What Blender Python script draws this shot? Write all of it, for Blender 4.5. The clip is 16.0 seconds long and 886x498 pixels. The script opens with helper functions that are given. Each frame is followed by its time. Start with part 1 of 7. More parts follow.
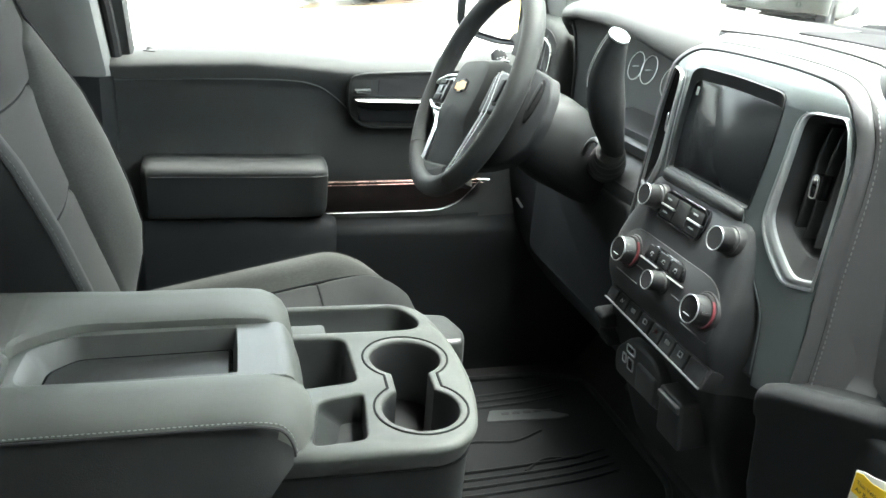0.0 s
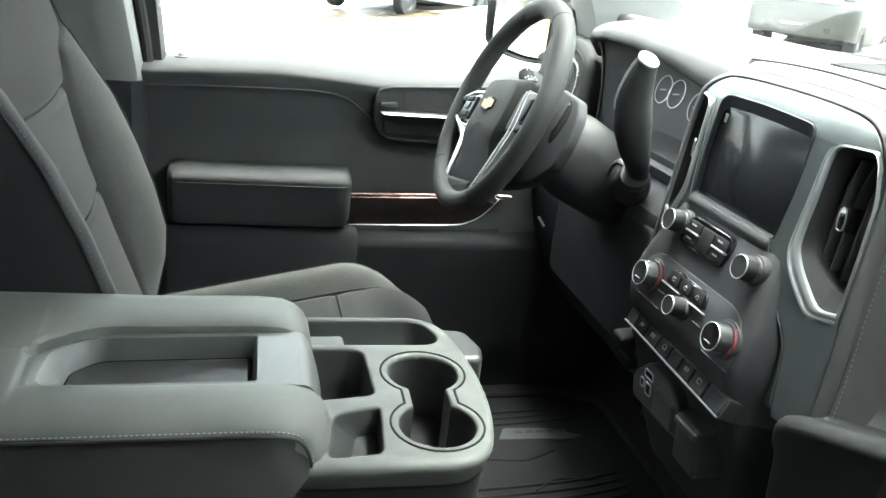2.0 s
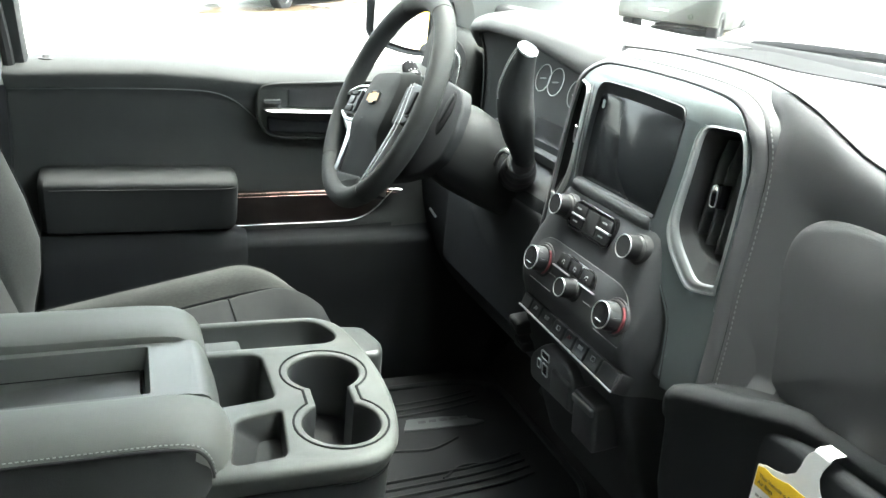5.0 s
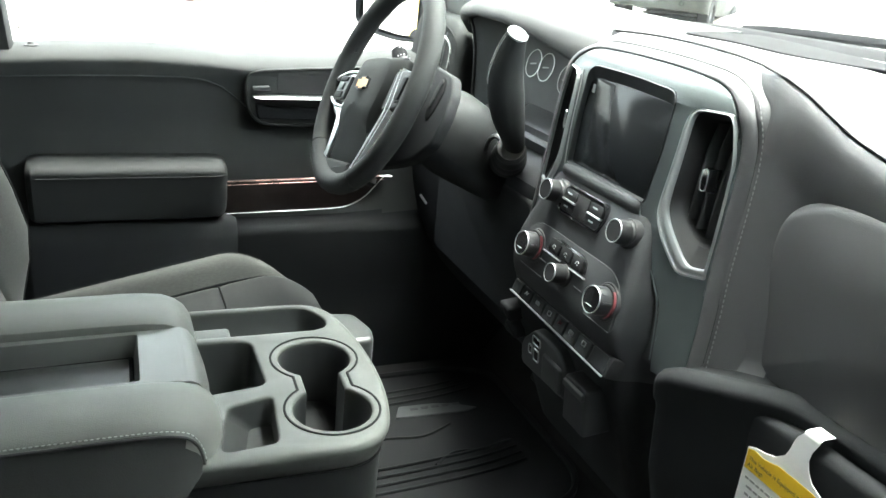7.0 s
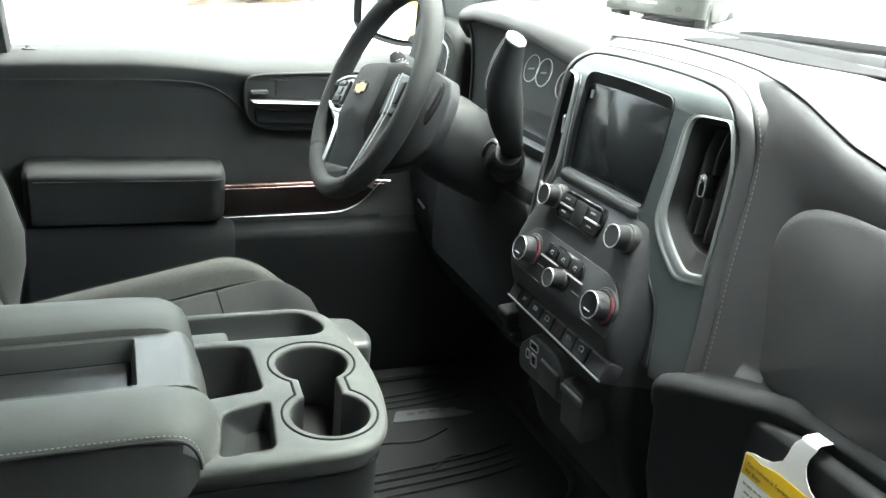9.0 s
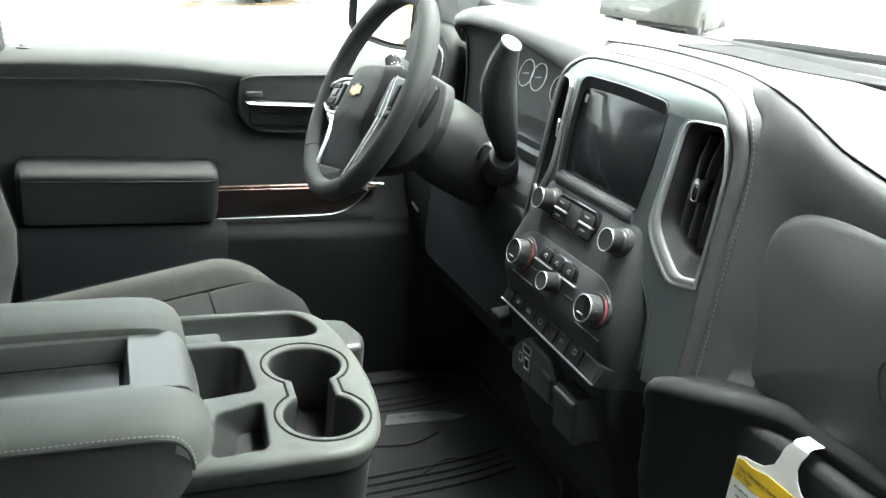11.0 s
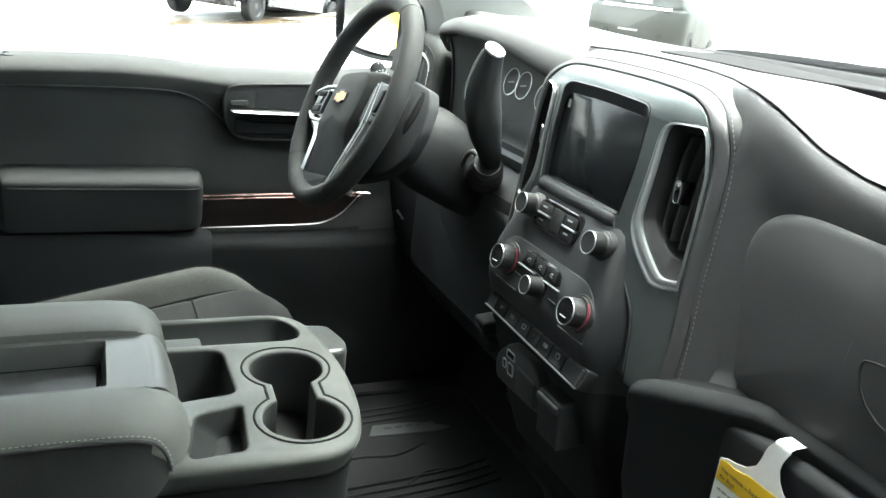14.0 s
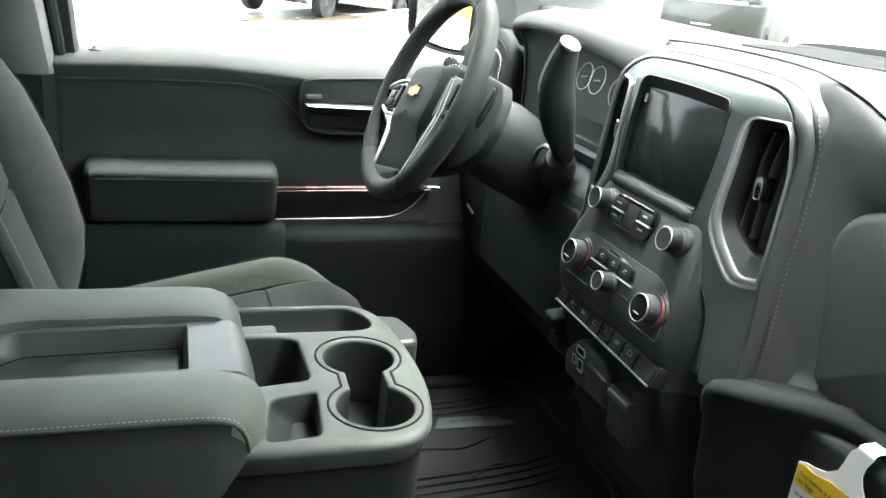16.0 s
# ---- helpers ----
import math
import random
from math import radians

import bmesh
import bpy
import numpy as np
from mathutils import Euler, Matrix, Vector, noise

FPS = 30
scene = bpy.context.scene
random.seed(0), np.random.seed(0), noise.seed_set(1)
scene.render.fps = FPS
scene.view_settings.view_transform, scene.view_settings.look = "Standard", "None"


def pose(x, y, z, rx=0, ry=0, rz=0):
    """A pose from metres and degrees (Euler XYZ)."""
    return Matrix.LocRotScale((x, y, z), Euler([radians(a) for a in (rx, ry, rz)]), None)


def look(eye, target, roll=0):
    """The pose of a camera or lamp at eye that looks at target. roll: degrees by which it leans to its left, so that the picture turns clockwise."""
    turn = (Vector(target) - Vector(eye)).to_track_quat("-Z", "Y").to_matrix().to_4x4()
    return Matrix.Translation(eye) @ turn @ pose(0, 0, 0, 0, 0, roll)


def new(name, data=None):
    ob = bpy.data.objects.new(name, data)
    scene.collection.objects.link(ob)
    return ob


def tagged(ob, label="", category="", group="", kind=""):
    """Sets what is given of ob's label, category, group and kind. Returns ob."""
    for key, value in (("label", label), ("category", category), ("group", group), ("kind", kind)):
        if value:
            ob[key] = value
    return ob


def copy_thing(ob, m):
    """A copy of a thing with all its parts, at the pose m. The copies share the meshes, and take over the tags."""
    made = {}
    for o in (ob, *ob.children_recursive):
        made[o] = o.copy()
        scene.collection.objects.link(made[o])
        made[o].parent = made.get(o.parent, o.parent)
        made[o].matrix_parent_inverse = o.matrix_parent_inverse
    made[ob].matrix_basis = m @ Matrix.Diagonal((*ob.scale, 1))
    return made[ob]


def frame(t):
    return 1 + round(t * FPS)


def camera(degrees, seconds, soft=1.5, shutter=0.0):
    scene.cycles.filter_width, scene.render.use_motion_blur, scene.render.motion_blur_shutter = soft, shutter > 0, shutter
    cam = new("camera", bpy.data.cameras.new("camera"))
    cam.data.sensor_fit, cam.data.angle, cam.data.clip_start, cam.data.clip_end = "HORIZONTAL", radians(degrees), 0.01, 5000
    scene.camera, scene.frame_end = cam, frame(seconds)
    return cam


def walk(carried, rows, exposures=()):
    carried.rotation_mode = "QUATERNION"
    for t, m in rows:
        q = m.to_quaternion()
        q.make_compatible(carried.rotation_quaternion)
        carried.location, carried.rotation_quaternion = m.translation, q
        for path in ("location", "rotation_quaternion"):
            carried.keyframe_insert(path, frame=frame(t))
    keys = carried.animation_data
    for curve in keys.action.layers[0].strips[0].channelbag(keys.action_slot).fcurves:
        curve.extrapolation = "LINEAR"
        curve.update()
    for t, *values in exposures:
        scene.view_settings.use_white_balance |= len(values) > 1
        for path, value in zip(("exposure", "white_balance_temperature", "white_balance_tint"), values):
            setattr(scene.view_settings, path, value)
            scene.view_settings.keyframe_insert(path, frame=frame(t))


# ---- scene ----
EXPOSURE = 3.89
cam = camera(58.17, 16.0)
# seconds, eye x y z, yaw to the right of +y, pitch, lean to the right
ROWS = [
    (0.0, 0.0000, -0.7830, 1.7613, 16.70, -21.09, -4.61),
    (0.5, -0.0019, -0.7828, 1.7624, 16.49, -21.02, -5.00),
    (1.0, -0.0050, -0.7821, 1.7636, 16.09, -20.63, -5.66),
    (1.5, -0.0061, -0.7822, 1.7651, 15.39, -20.41, -5.97),
    (2.0, -0.0076, -0.7818, 1.7660, 15.36, -20.31, -6.45),
    (2.5, -0.0095, -0.7811, 1.7664, 15.58, -20.12, -7.14),
    (3.0, -0.0104, -0.7810, 1.7656, 15.13, -20.12, -6.97),
    (3.5, -0.0115, -0.7824, 1.7668, 15.40, -20.31, -6.43),
    (4.0, -0.0106, -0.7810, 1.7646, 17.46, -20.26, -5.77),
    (4.5, -0.0079, -0.7819, 1.7652, 21.67, -19.94, -5.76),
    (4.7, -0.0093, -0.7830, 1.7678, 23.20, -19.81, -6.03),
    (7.0, -0.0065, -0.7823, 1.7637, 24.25, -20.76, -5.86),
    (7.5, -0.0084, -0.7820, 1.7629, 24.27, -20.64, -6.02),
    (8.0, -0.0092, -0.7818, 1.7625, 24.26, -20.47, -6.19),
    (8.5, -0.0093, -0.7820, 1.7640, 24.37, -20.48, -6.14),
    (9.0, -0.0078, -0.7819, 1.7642, 24.45, -20.43, -6.08),
    (11.5, -0.0116, -0.7832, 1.7619, 25.20, -19.99, -6.94),
    (12.0, -0.0107, -0.7821, 1.7628, 25.46, -20.19, -6.97),
    (12.5, -0.0081, -0.7857, 1.7595, 25.98, -20.08, -6.49),
    (13.0, 0.0045, -0.7870, 1.7491, 30.00, -18.46, -8.29),
    (13.5, -0.0016, -0.7878, 1.7473, 26.41, -18.50, -7.22),
    (14.0, -0.0031, -0.7897, 1.7451, 25.66, -18.64, -7.06),
    (14.5, -0.0052, -0.7886, 1.7460, 23.97, -18.77, -6.77),
    (15.0, -0.0074, -0.7893, 1.7457, 23.03, -18.94, -6.46),
    (15.5, -0.0114, -0.7900, 1.7438, 21.88, -19.27, -6.44),
    (16.0, -0.0143, -0.7904, 1.7417, 20.90, -19.45, -6.54),
]
walk(cam, [(t, pose(x, y, z, 0, 0, -yaw) @ pose(0, 0, 0, 90 + pitch) @ pose(0, 0, 0, 0, 0, -lean)) for t, x, y, z, yaw, pitch, lean in ROWS],
     exposures=[(0.0, EXPOSURE + 0.26, 6350, 0), (4.7, EXPOSURE + 0.30, 6350, 0), (7.0, EXPOSURE + 0.11, 6350, 0), (12.0, EXPOSURE + 0.15, 6350, 0), (13.0, EXPOSURE + 0.08, 6350, 0), (13.7, EXPOSURE - 0.15, 6350, 0), (16.0, EXPOSURE, 6350, 0)])
SLOPE, GROUND0 = 0.062, 0.08

# ---- world and light ----
world = bpy.data.worlds.new("overcast_sky")
scene.world = world
world.use_nodes = True
wn, wl = world.node_tree.nodes, world.node_tree.links
sky = wn.new("ShaderNodeTexSky")
sky.sky_type, sky.sun_disc = "NISHITA", False
sky.sun_elevation, sky.sun_rotation = radians(77), radians(57)
sky.air_density, sky.dust_density = 1.0, 4.0
grey = wn.new("ShaderNodeHueSaturation")
grey.inputs["Saturation"].default_value = 0.25
wl.new(sky.outputs[0], grey.inputs["Color"])
wl.new(grey.outputs[0], wn["Background"].inputs["Color"])
wn["Background"].inputs["Strength"].default_value = 0.15
sun = new("sun", bpy.data.lights.new("sun", "SUN"))
sun.data.energy, sun.data.angle, sun.data.color = 1.2, radians(35), (1.0, 0.97, 0.93)
sun.matrix_world = look((0, 0, 30), (-5.8, -3.8, 0))

# ---- materials ----


def material(name, color, rough=0.5, metal=0.0, grain=0.0, grain_scale=900.0, mottle=0.12, mottle_scale=9.0, spec=0.5, coat=0.0, dust=0.0):
    """A surface with fine relief, uneven tone at a larger scale and uneven gloss."""
    m = bpy.data.materials.new(name)
    m.use_nodes = True
    n, l = m.node_tree.nodes, m.node_tree.links
    b = n["Principled BSDF"]
    b.inputs["Metallic"].default_value = metal
    b.inputs["Specular IOR Level"].default_value = spec
    b.inputs["Coat Weight"].default_value = coat
    co = n.new("ShaderNodeTexCoord")
    big = n.new("ShaderNodeTexNoise")
    big.inputs["Scale"].default_value, big.inputs["Detail"].default_value = mottle_scale, 6
    l.new(co.outputs["Object"], big.inputs["Vector"])
    ramp = n.new("ShaderNodeMapRange")
    ramp.inputs["From Min"].default_value, ramp.inputs["From Max"].default_value = 0.3, 0.7
    ramp.inputs["To Min"].default_value, ramp.inputs["To Max"].default_value = 1 - mottle, 1 + mottle
    l.new(big.outputs["Fac"], ramp.inputs["Value"])
    mul = n.new("ShaderNodeVectorMath")
    mul.operation = "SCALE"
    mul.inputs[0].default_value = color
    l.new(ramp.outputs[0], mul.inputs["Scale"])
    l.new(mul.outputs[0], b.inputs["Base Color"])
    rr = n.new("ShaderNodeMapRange")
    rr.inputs["From Min"].default_value, rr.inputs["From Max"].default_value = 0.3, 0.7
    rr.inputs["To Min"].default_value, rr.inputs["To Max"].default_value = max(rough - 0.06, 0.02), min(rough + 0.06, 1)
    l.new(big.outputs["Fac"], rr.inputs["Value"])
    l.new(rr.outputs[0], b.inputs["Roughness"])
    if grain:
        fine = n.new("ShaderNodeTexNoise")
        fine.inputs["Scale"].default_value, fine.inputs["Detail"].default_value = grain_scale, 3
        l.new(co.outputs["Object"], fine.inputs["Vector"])
        bump = n.new("ShaderNodeBump")
        bump.inputs["Strength"].default_value, bump.inputs["Distance"].default_value = grain, 0.0006
        l.new(fine.outputs["Fac"], bump.inputs["Height"])
        l.new(bump.outputs[0], b.inputs["Normal"])
    return m


def cloth(name, color, rough=0.9):
    """Woven seat cloth: a fine cross weave over an uneven tone."""
    m = material(name, color, rough, grain=0.25, grain_scale=700, mottle=0.12, mottle_scale=14, spec=0.25)
    n, l = m.node_tree.nodes, m.node_tree.links
    b = n["Principled BSDF"]
    b.inputs["Sheen Weight"].default_value = 0.06
    # heathered yarn: light and dark threads, stretched along the weave
    co = n.new("ShaderNodeTexCoord")
    stretch = n.new("ShaderNodeMapping")
    stretch.inputs["Scale"].default_value = (160, 420, 420)
    yarn = n.new("ShaderNodeTexNoise")
    yarn.inputs["Scale"].default_value, yarn.inputs["Detail"].default_value = 1.0, 3
    span = n.new("ShaderNodeMapRange")
    span.inputs["From Min"].default_value, span.inputs["From Max"].default_value = 0.3, 0.7
    span.inputs["To Min"].default_value, span.inputs["To Max"].default_value = 0.88, 1.12
    mul = n.new("ShaderNodeMix")
    mul.data_type, mul.blend_type = "RGBA", "MULTIPLY"
    mul.inputs["Factor"].default_value = 1.0
    l.new(co.outputs["Object"], stretch.inputs["Vector"])
    l.new(stretch.outputs["Vector"], yarn.inputs["Vector"])
    l.new(yarn.outputs["Fac"], span.inputs["Value"])
    l.new(b.inputs["Base Color"].links[0].from_socket, mul.inputs[6])
    l.new(span.outputs["Result"], mul.inputs[7])
    l.new(mul.outputs[2], b.inputs["Base Color"])
    b.inputs["Sheen Roughness"].default_value = 0.5
    return m


VINYL = material("dash_vinyl", (0.0605, 0.0605, 0.0625), 0.50, grain=0.35, grain_scale=1100, mottle=0.08)
VINYL_LOW = material("lower_dash_plastic", (0.0190, 0.0199, 0.0213), 0.68, grain=0.3, grain_scale=1300, mottle=0.1, spec=0.2)
DOORPAD = material("door_pad_vinyl", (0.034, 0.0355, 0.035), 0.62, grain=0.4, grain_scale=900, mottle=0.1, spec=0.15)
KNOBBLACK = material("knob_black", (0.014, 0.0145, 0.015), 0.5, spec=0.3, grain=0.15, grain_scale=1600)
DOORSKIN = material("door_vinyl", (0.044, 0.046, 0.0450), 0.75, spec=0.14, grain=0.35, grain_scale=1000, mottle=0.1)
LEATHER = material("armrest_leatherette", (0.0795, 0.0830, 0.0755), 0.58, spec=0.33, grain=0.4, grain_scale=850, mottle=0.14)
RIMLEATHER = material("wheel_leather", (0.032, 0.0335, 0.0325), 0.70, spec=0.22, grain=0.4, grain_scale=1300, mottle=0.12)
SIDE = material("side_cloth_dark", (0.022, 0.022, 0.023), 0.8, grain=0.4, grain_scale=800)
CONSOLE = material("console_plastic", (0.056, 0.0590, 0.0545), 0.52, spec=0.28, grain=0.3, grain_scale=1500, mottle=0.06)
TRAYPLASTIC = material("tray_plastic", (0.066, 0.0695, 0.0645), 0.47, spec=0.5, grain=0.3, grain_scale=1500, mottle=0.06)
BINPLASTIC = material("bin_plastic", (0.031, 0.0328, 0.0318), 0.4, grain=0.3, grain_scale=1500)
PLATEGREY = material("plate_grey", (0.075, 0.078, 0.079), 0.45, grain=0.2, grain_scale=900, mottle=0.2)
STACK = material("stack_black_plastic", (0.0255, 0.0267, 0.0285), 0.48, grain=0.3, grain_scale=1300, mottle=0.1)
MATTE = material("matte_black", (0.014, 0.014, 0.015), 0.9, spec=0.12, mottle=0.15)
RUBBER = material("rubber_black", (0.020, 0.020, 0.021), 0.55, grain=0.25, grain_scale=1200)
MATRUBBER = material("mat_rubber", (0.0125, 0.013, 0.014), 0.6, spec=0.3, grain=0.3, grain_scale=900, mottle=0.2)
CARPET = material("carpet", (0.040, 0.039, 0.039), 0.98, grain=1.0, grain_scale=500, mottle=0.25, spec=0.1)
CHROME = material("chrome", (0.80, 0.80, 0.80), 0.12, metal=1.0, mottle=0.03)
RIMSILVER = material("brushed_silver", (0.50, 0.52, 0.52), 0.42, metal=0.9, mottle=0.05)
SATIN = material("satin_silver", (0.62, 0.63, 0.63), 0.36, metal=1.0, mottle=0.04)
BEZEL = material("bezel_grey_paint", (0.115, 0.130, 0.132), 0.36, metal=0.7, grain=0.06, grain_scale=1800, mottle=0.05, coat=0.2)
GLOSS = material("gloss_black", (0.010, 0.010, 0.011), 0.10, mottle=0.05, coat=0.5)
SCREENRIM = material("screen_rim_black", (0.022, 0.023, 0.024), 0.34, mottle=0.08)
SCREEN = material("screen_glass", (0.018, 0.0195, 0.021), 0.13, mottle=0.1, mottle_scale=5, spec=0.32)
BUTTON = material("button_grey", (0.060, 0.063, 0.064), 0.45, grain=0.15, grain_scale=1600)
KNOBSIDE = material("knob_grip", (0.055, 0.057, 0.058), 0.40, metal=0.4, mottle=0.05)
RED = material("red_ring", (0.13, 0.026, 0.032), 0.45)
GREYPRINT = material("grey_print", (0.35, 0.36, 0.36), 0.5)
GOLD = material("emblem_gold", (0.40, 0.22, 0.07), 0.45, metal=0.6)
WOOD = material("dark_wood_trim", (0.018, 0.012, 0.0105), 0.38, mottle=0.35, mottle_scale=30, coat=0.15)
COPPER = material("copper_line", (0.42, 0.27, 0.24), 0.3, metal=0.9)
PALETHREAD = material("pale_grey_thread", (0.15, 0.155, 0.155), 0.7)
THREAD = material("grey_thread", (0.22, 0.23, 0.22), 0.7)
SEATCLOTH = cloth("seat_cloth", (0.050, 0.0515, 0.0480))
SEATTOP = cloth("seat_upper_cloth", (0.022, 0.0217, 0.0195))
SEATINSERT = cloth("seat_insert_cloth", (0.020, 0.0207, 0.020))
SEATBACK = cloth("seat_back_cloth", (0.039, 0.0395, 0.0365))
PADSIDE = material("armrest_flank_cover", (0.0230, 0.0235, 0.0230), 0.80, spec=0.16, grain=0.4, grain_scale=800)
HOODVINYL = material("hood_vinyl", (0.050, 0.0515, 0.0515), 0.62, spec=0.28, grain=0.35, grain_scale=1100, mottle=0.08)
SHROUD = material("shroud_plastic", (0.024, 0.0252, 0.0256), 0.70, spec=0.18, grain=0.3, grain_scale=1200)
# veiling glare over the dark binnacle is put into this paler base colour
BINNACLEHAZED = material("binnacle_hazed_plastic", (0.095, 0.100, 0.100), 0.70, spec=0.2, grain=0.3, grain_scale=1200, mottle=0.08)
CONSOLESHADED = material("console_shaded_plastic", (0.016, 0.0168, 0.0168), 0.6, spec=0.2, grain=0.3, grain_scale=1300)
SEATEDGE = material("seat_edge_vinyl", (0.040, 0.0415, 0.040), 0.55, spec=0.3, grain=0.35, grain_scale=800)
SEATSIDE = material("seat_side_vinyl", (0.015, 0.0155, 0.0155), 0.6, spec=0.18, grain=0.4, grain_scale=800)
PILLAR = material("pillar_grey_plastic", (0.175, 0.182, 0.175), 0.55, grain=0.2, grain_scale=1400, mottle=0.04)
LINER = material("headliner_cloth", (0.42, 0.42, 0.40), 0.95, grain=0.5, grain_scale=900, mottle=0.05)
TAGWHITE = material("tag_paper", (0.80, 0.80, 0.78), 0.45, mottle=0.03)
TAGYELLOW = material("tag_yellow", (0.72, 0.47, 0.02), 0.5, mottle=0.03)
TAGINK = material("tag_ink", (0.06, 0.05, 0.03), 0.6)
TAGPRINT = material("tag_print_grey", (0.28, 0.28, 0.27), 0.6)
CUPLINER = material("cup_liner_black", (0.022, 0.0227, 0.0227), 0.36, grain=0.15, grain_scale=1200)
SEAL = material("door_seal_rubber", (0.012, 0.012, 0.012), 0.7, grain=0.2)
CARPAINT = material("outer_paint_black", (0.02, 0.02, 0.022), 0.25, coat=0.6, mottle=0.05)
WHITEPAINT = material("outer_paint_white", (0.75, 0.76, 0.76), 0.3, coat=0.6, mottle=0.04)
SUVPAINT = material("suv_paint_dark_green", (0.030, 0.033, 0.028), 0.5, spec=0.3, coat=0.05, mottle=0.1, mottle_scale=2)
TYRE = material("tyre", (0.025, 0.025, 0.026), 0.8, grain=0.3, grain_scale=200)
ALLOY = material("alloy", (0.50, 0.51, 0.52), 0.35, metal=0.9)
LAMPRED = material("lamp_red", (0.30, 0.03, 0.03), 0.2, coat=0.5)
PLATE = material("plate_white", (0.70, 0.70, 0.68), 0.5)
YELLOWPAINT = material("yellow_paint", (0.75, 0.55, 0.02), 0.4, mottle=0.05)
PAINTLINE = material("lot_paint_line", (0.75, 0.74, 0.68), 0.6, mottle=0.2, mottle_scale=3)


def glass(name, tint, rough=0.0):
    m = bpy.data.materials.new(name)
    m.use_nodes = True
    b = m.node_tree.nodes["Principled BSDF"]
    b.inputs["Base Color"].default_value = (*tint, 1)
    b.inputs["Transmission Weight"].default_value = 1.0
    b.inputs["Roughness"].default_value = rough
    b.inputs["IOR"].default_value = 1.45
    return m


GLASS = glass("window_glass", (0.93, 0.96, 0.95))
PRIVACY = glass("tinted_rear_glass", (0.30, 0.31, 0.31))


def wet_ground():
    """Pale concrete with darker, glossier wet stretches."""
    m = bpy.data.materials.new("wet_concrete_lot")
    m.use_nodes = True
    n, l = m.node_tree.nodes, m.node_tree.links
    b = n["Principled BSDF"]
    co = n.new("ShaderNodeTexCoord")
    a = n.new("ShaderNodeTexNoise")
    a.inputs["Scale"].default_value, a.inputs["Detail"].default_value = 0.22, 5
    f = n.new("ShaderNodeTexNoise")
    f.inputs["Scale"].default_value, f.inputs["Detail"].default_value = 9, 8
    l.new(co.outputs["Object"], a.inputs["Vector"])
    l.new(co.outputs["Object"], f.inputs["Vector"])
    ramp = n.new("ShaderNodeValToRGB")
    ramp.color_ramp.elements[0].position, ramp.color_ramp.elements[0].color = 0.40, (0.24, 0.20, 0.155, 1)
    ramp.color_ramp.elements[1].position, ramp.color_ramp.elements[1].color = 0.56, (0.46, 0.45, 0.42, 1)
    l.new(a.outputs["Fac"], ramp.inputs["Fac"])
    mul = n.new("ShaderNodeMixRGB")
    mul.blend_type, mul.inputs["Fac"].default_value = "OVERLAY", 0.35
    l.new(ramp.outputs[0], mul.inputs[1])
    l.new(f.outputs["Color"], mul.inputs[2])
    l.new(mul.outputs[0], b.inputs["Base Color"])
    rr = n.new("ShaderNodeMapRange")
    rr.inputs["From Min"].default_value, rr.inputs["From Max"].default_value = 0.38, 0.58
    rr.inputs["To Min"].default_value, rr.inputs["To Max"].default_value = 0.12, 0.7
    l.new(a.outputs["Fac"], rr.inputs["Value"])
    l.new(rr.outputs[0], b.inputs["Roughness"])
    return m


LOT = wet_ground()
MUD = material("muddy_water", (0.085, 0.060, 0.036), 0.30, mottle=0.35, mottle_scale=1.5, spec=0.3)

# ---- building helpers ----


def thing(name, place, label, category, group="", kind=""):
    ob = new(name)
    ob.location = place
    ob.empty_display_size = 0.05
    return tagged(ob, label, category, group, kind)


def finish(bm, name, mat, angle=35):
    bmesh.ops.remove_doubles(bm, verts=bm.verts, dist=0.00002)
    bmesh.ops.recalc_face_normals(bm, faces=bm.faces)
    me = bpy.data.meshes.new(name)
    bm.to_mesh(me)
    bm.free()
    me.shade_smooth()
    me.set_sharp_from_angle(angle=radians(angle))
    for mm in (mat if isinstance(mat, (list, tuple)) else [mat]):
        me.materials.append(mm)
    return me


def world_of(ob):
    return world_of(ob.parent) @ ob.matrix_basis if ob.parent else ob.matrix_basis


def part(name, bm, mat, parent, label="", angle=35):
    """Links a bmesh, made in world places, as one mesh under a thing or under a part."""
    inv = world_of(parent).inverted() if parent else Matrix()
    bm.transform(inv)
    ob = new(name, finish(bm, name, mat, angle))
    ob.parent = parent
    return tagged(ob, label)


def solid(name, bm, mat, label, category, kind="", group="", angle=35):
    ob = new(name, finish(bm, name, mat, angle))
    return tagged(ob, label, category, group, kind)


def frame_at(origin, u, v):
    u, v = Vector(u).normalized(), Vector(v).normalized()
    w = u.cross(v).normalized()
    m = Matrix((u, v, w)).transposed().to_4x4()
    m.translation = origin
    return m


def rounded(pts, r, n=5):
    """A polygon with its corners rounded; r a number or one for each corner."""
    out, k = [], len(pts)
    for i in range(k):
        p, a, b = Vector(pts[i]), Vector(pts[i - 1]), Vector(pts[(i + 1) % k])
        rad = r[i] if isinstance(r, (list, tuple)) else r
        da, db = (a - p), (b - p)
        ra, rb = min(rad, da.length * 0.48), min(rad, db.length * 0.48)
        s, e = p + da.normalized() * ra, p + db.normalized() * rb
        for j in range(n + 1):
            t = j / n
            out.append(tuple(s * (1 - t) ** 2 + p * 2 * t * (1 - t) + e * t * t))
    return out


def rrect(x0, x1, y0, y1, r, n=5):
    return rounded([(x0, y0), (x1, y0), (x1, y1), (x0, y1)], r, n)


def area2(pts):
    return sum(pts[i - 1][0] * pts[i][1] - pts[i][0] * pts[i - 1][1] for i in range(len(pts))) / 2


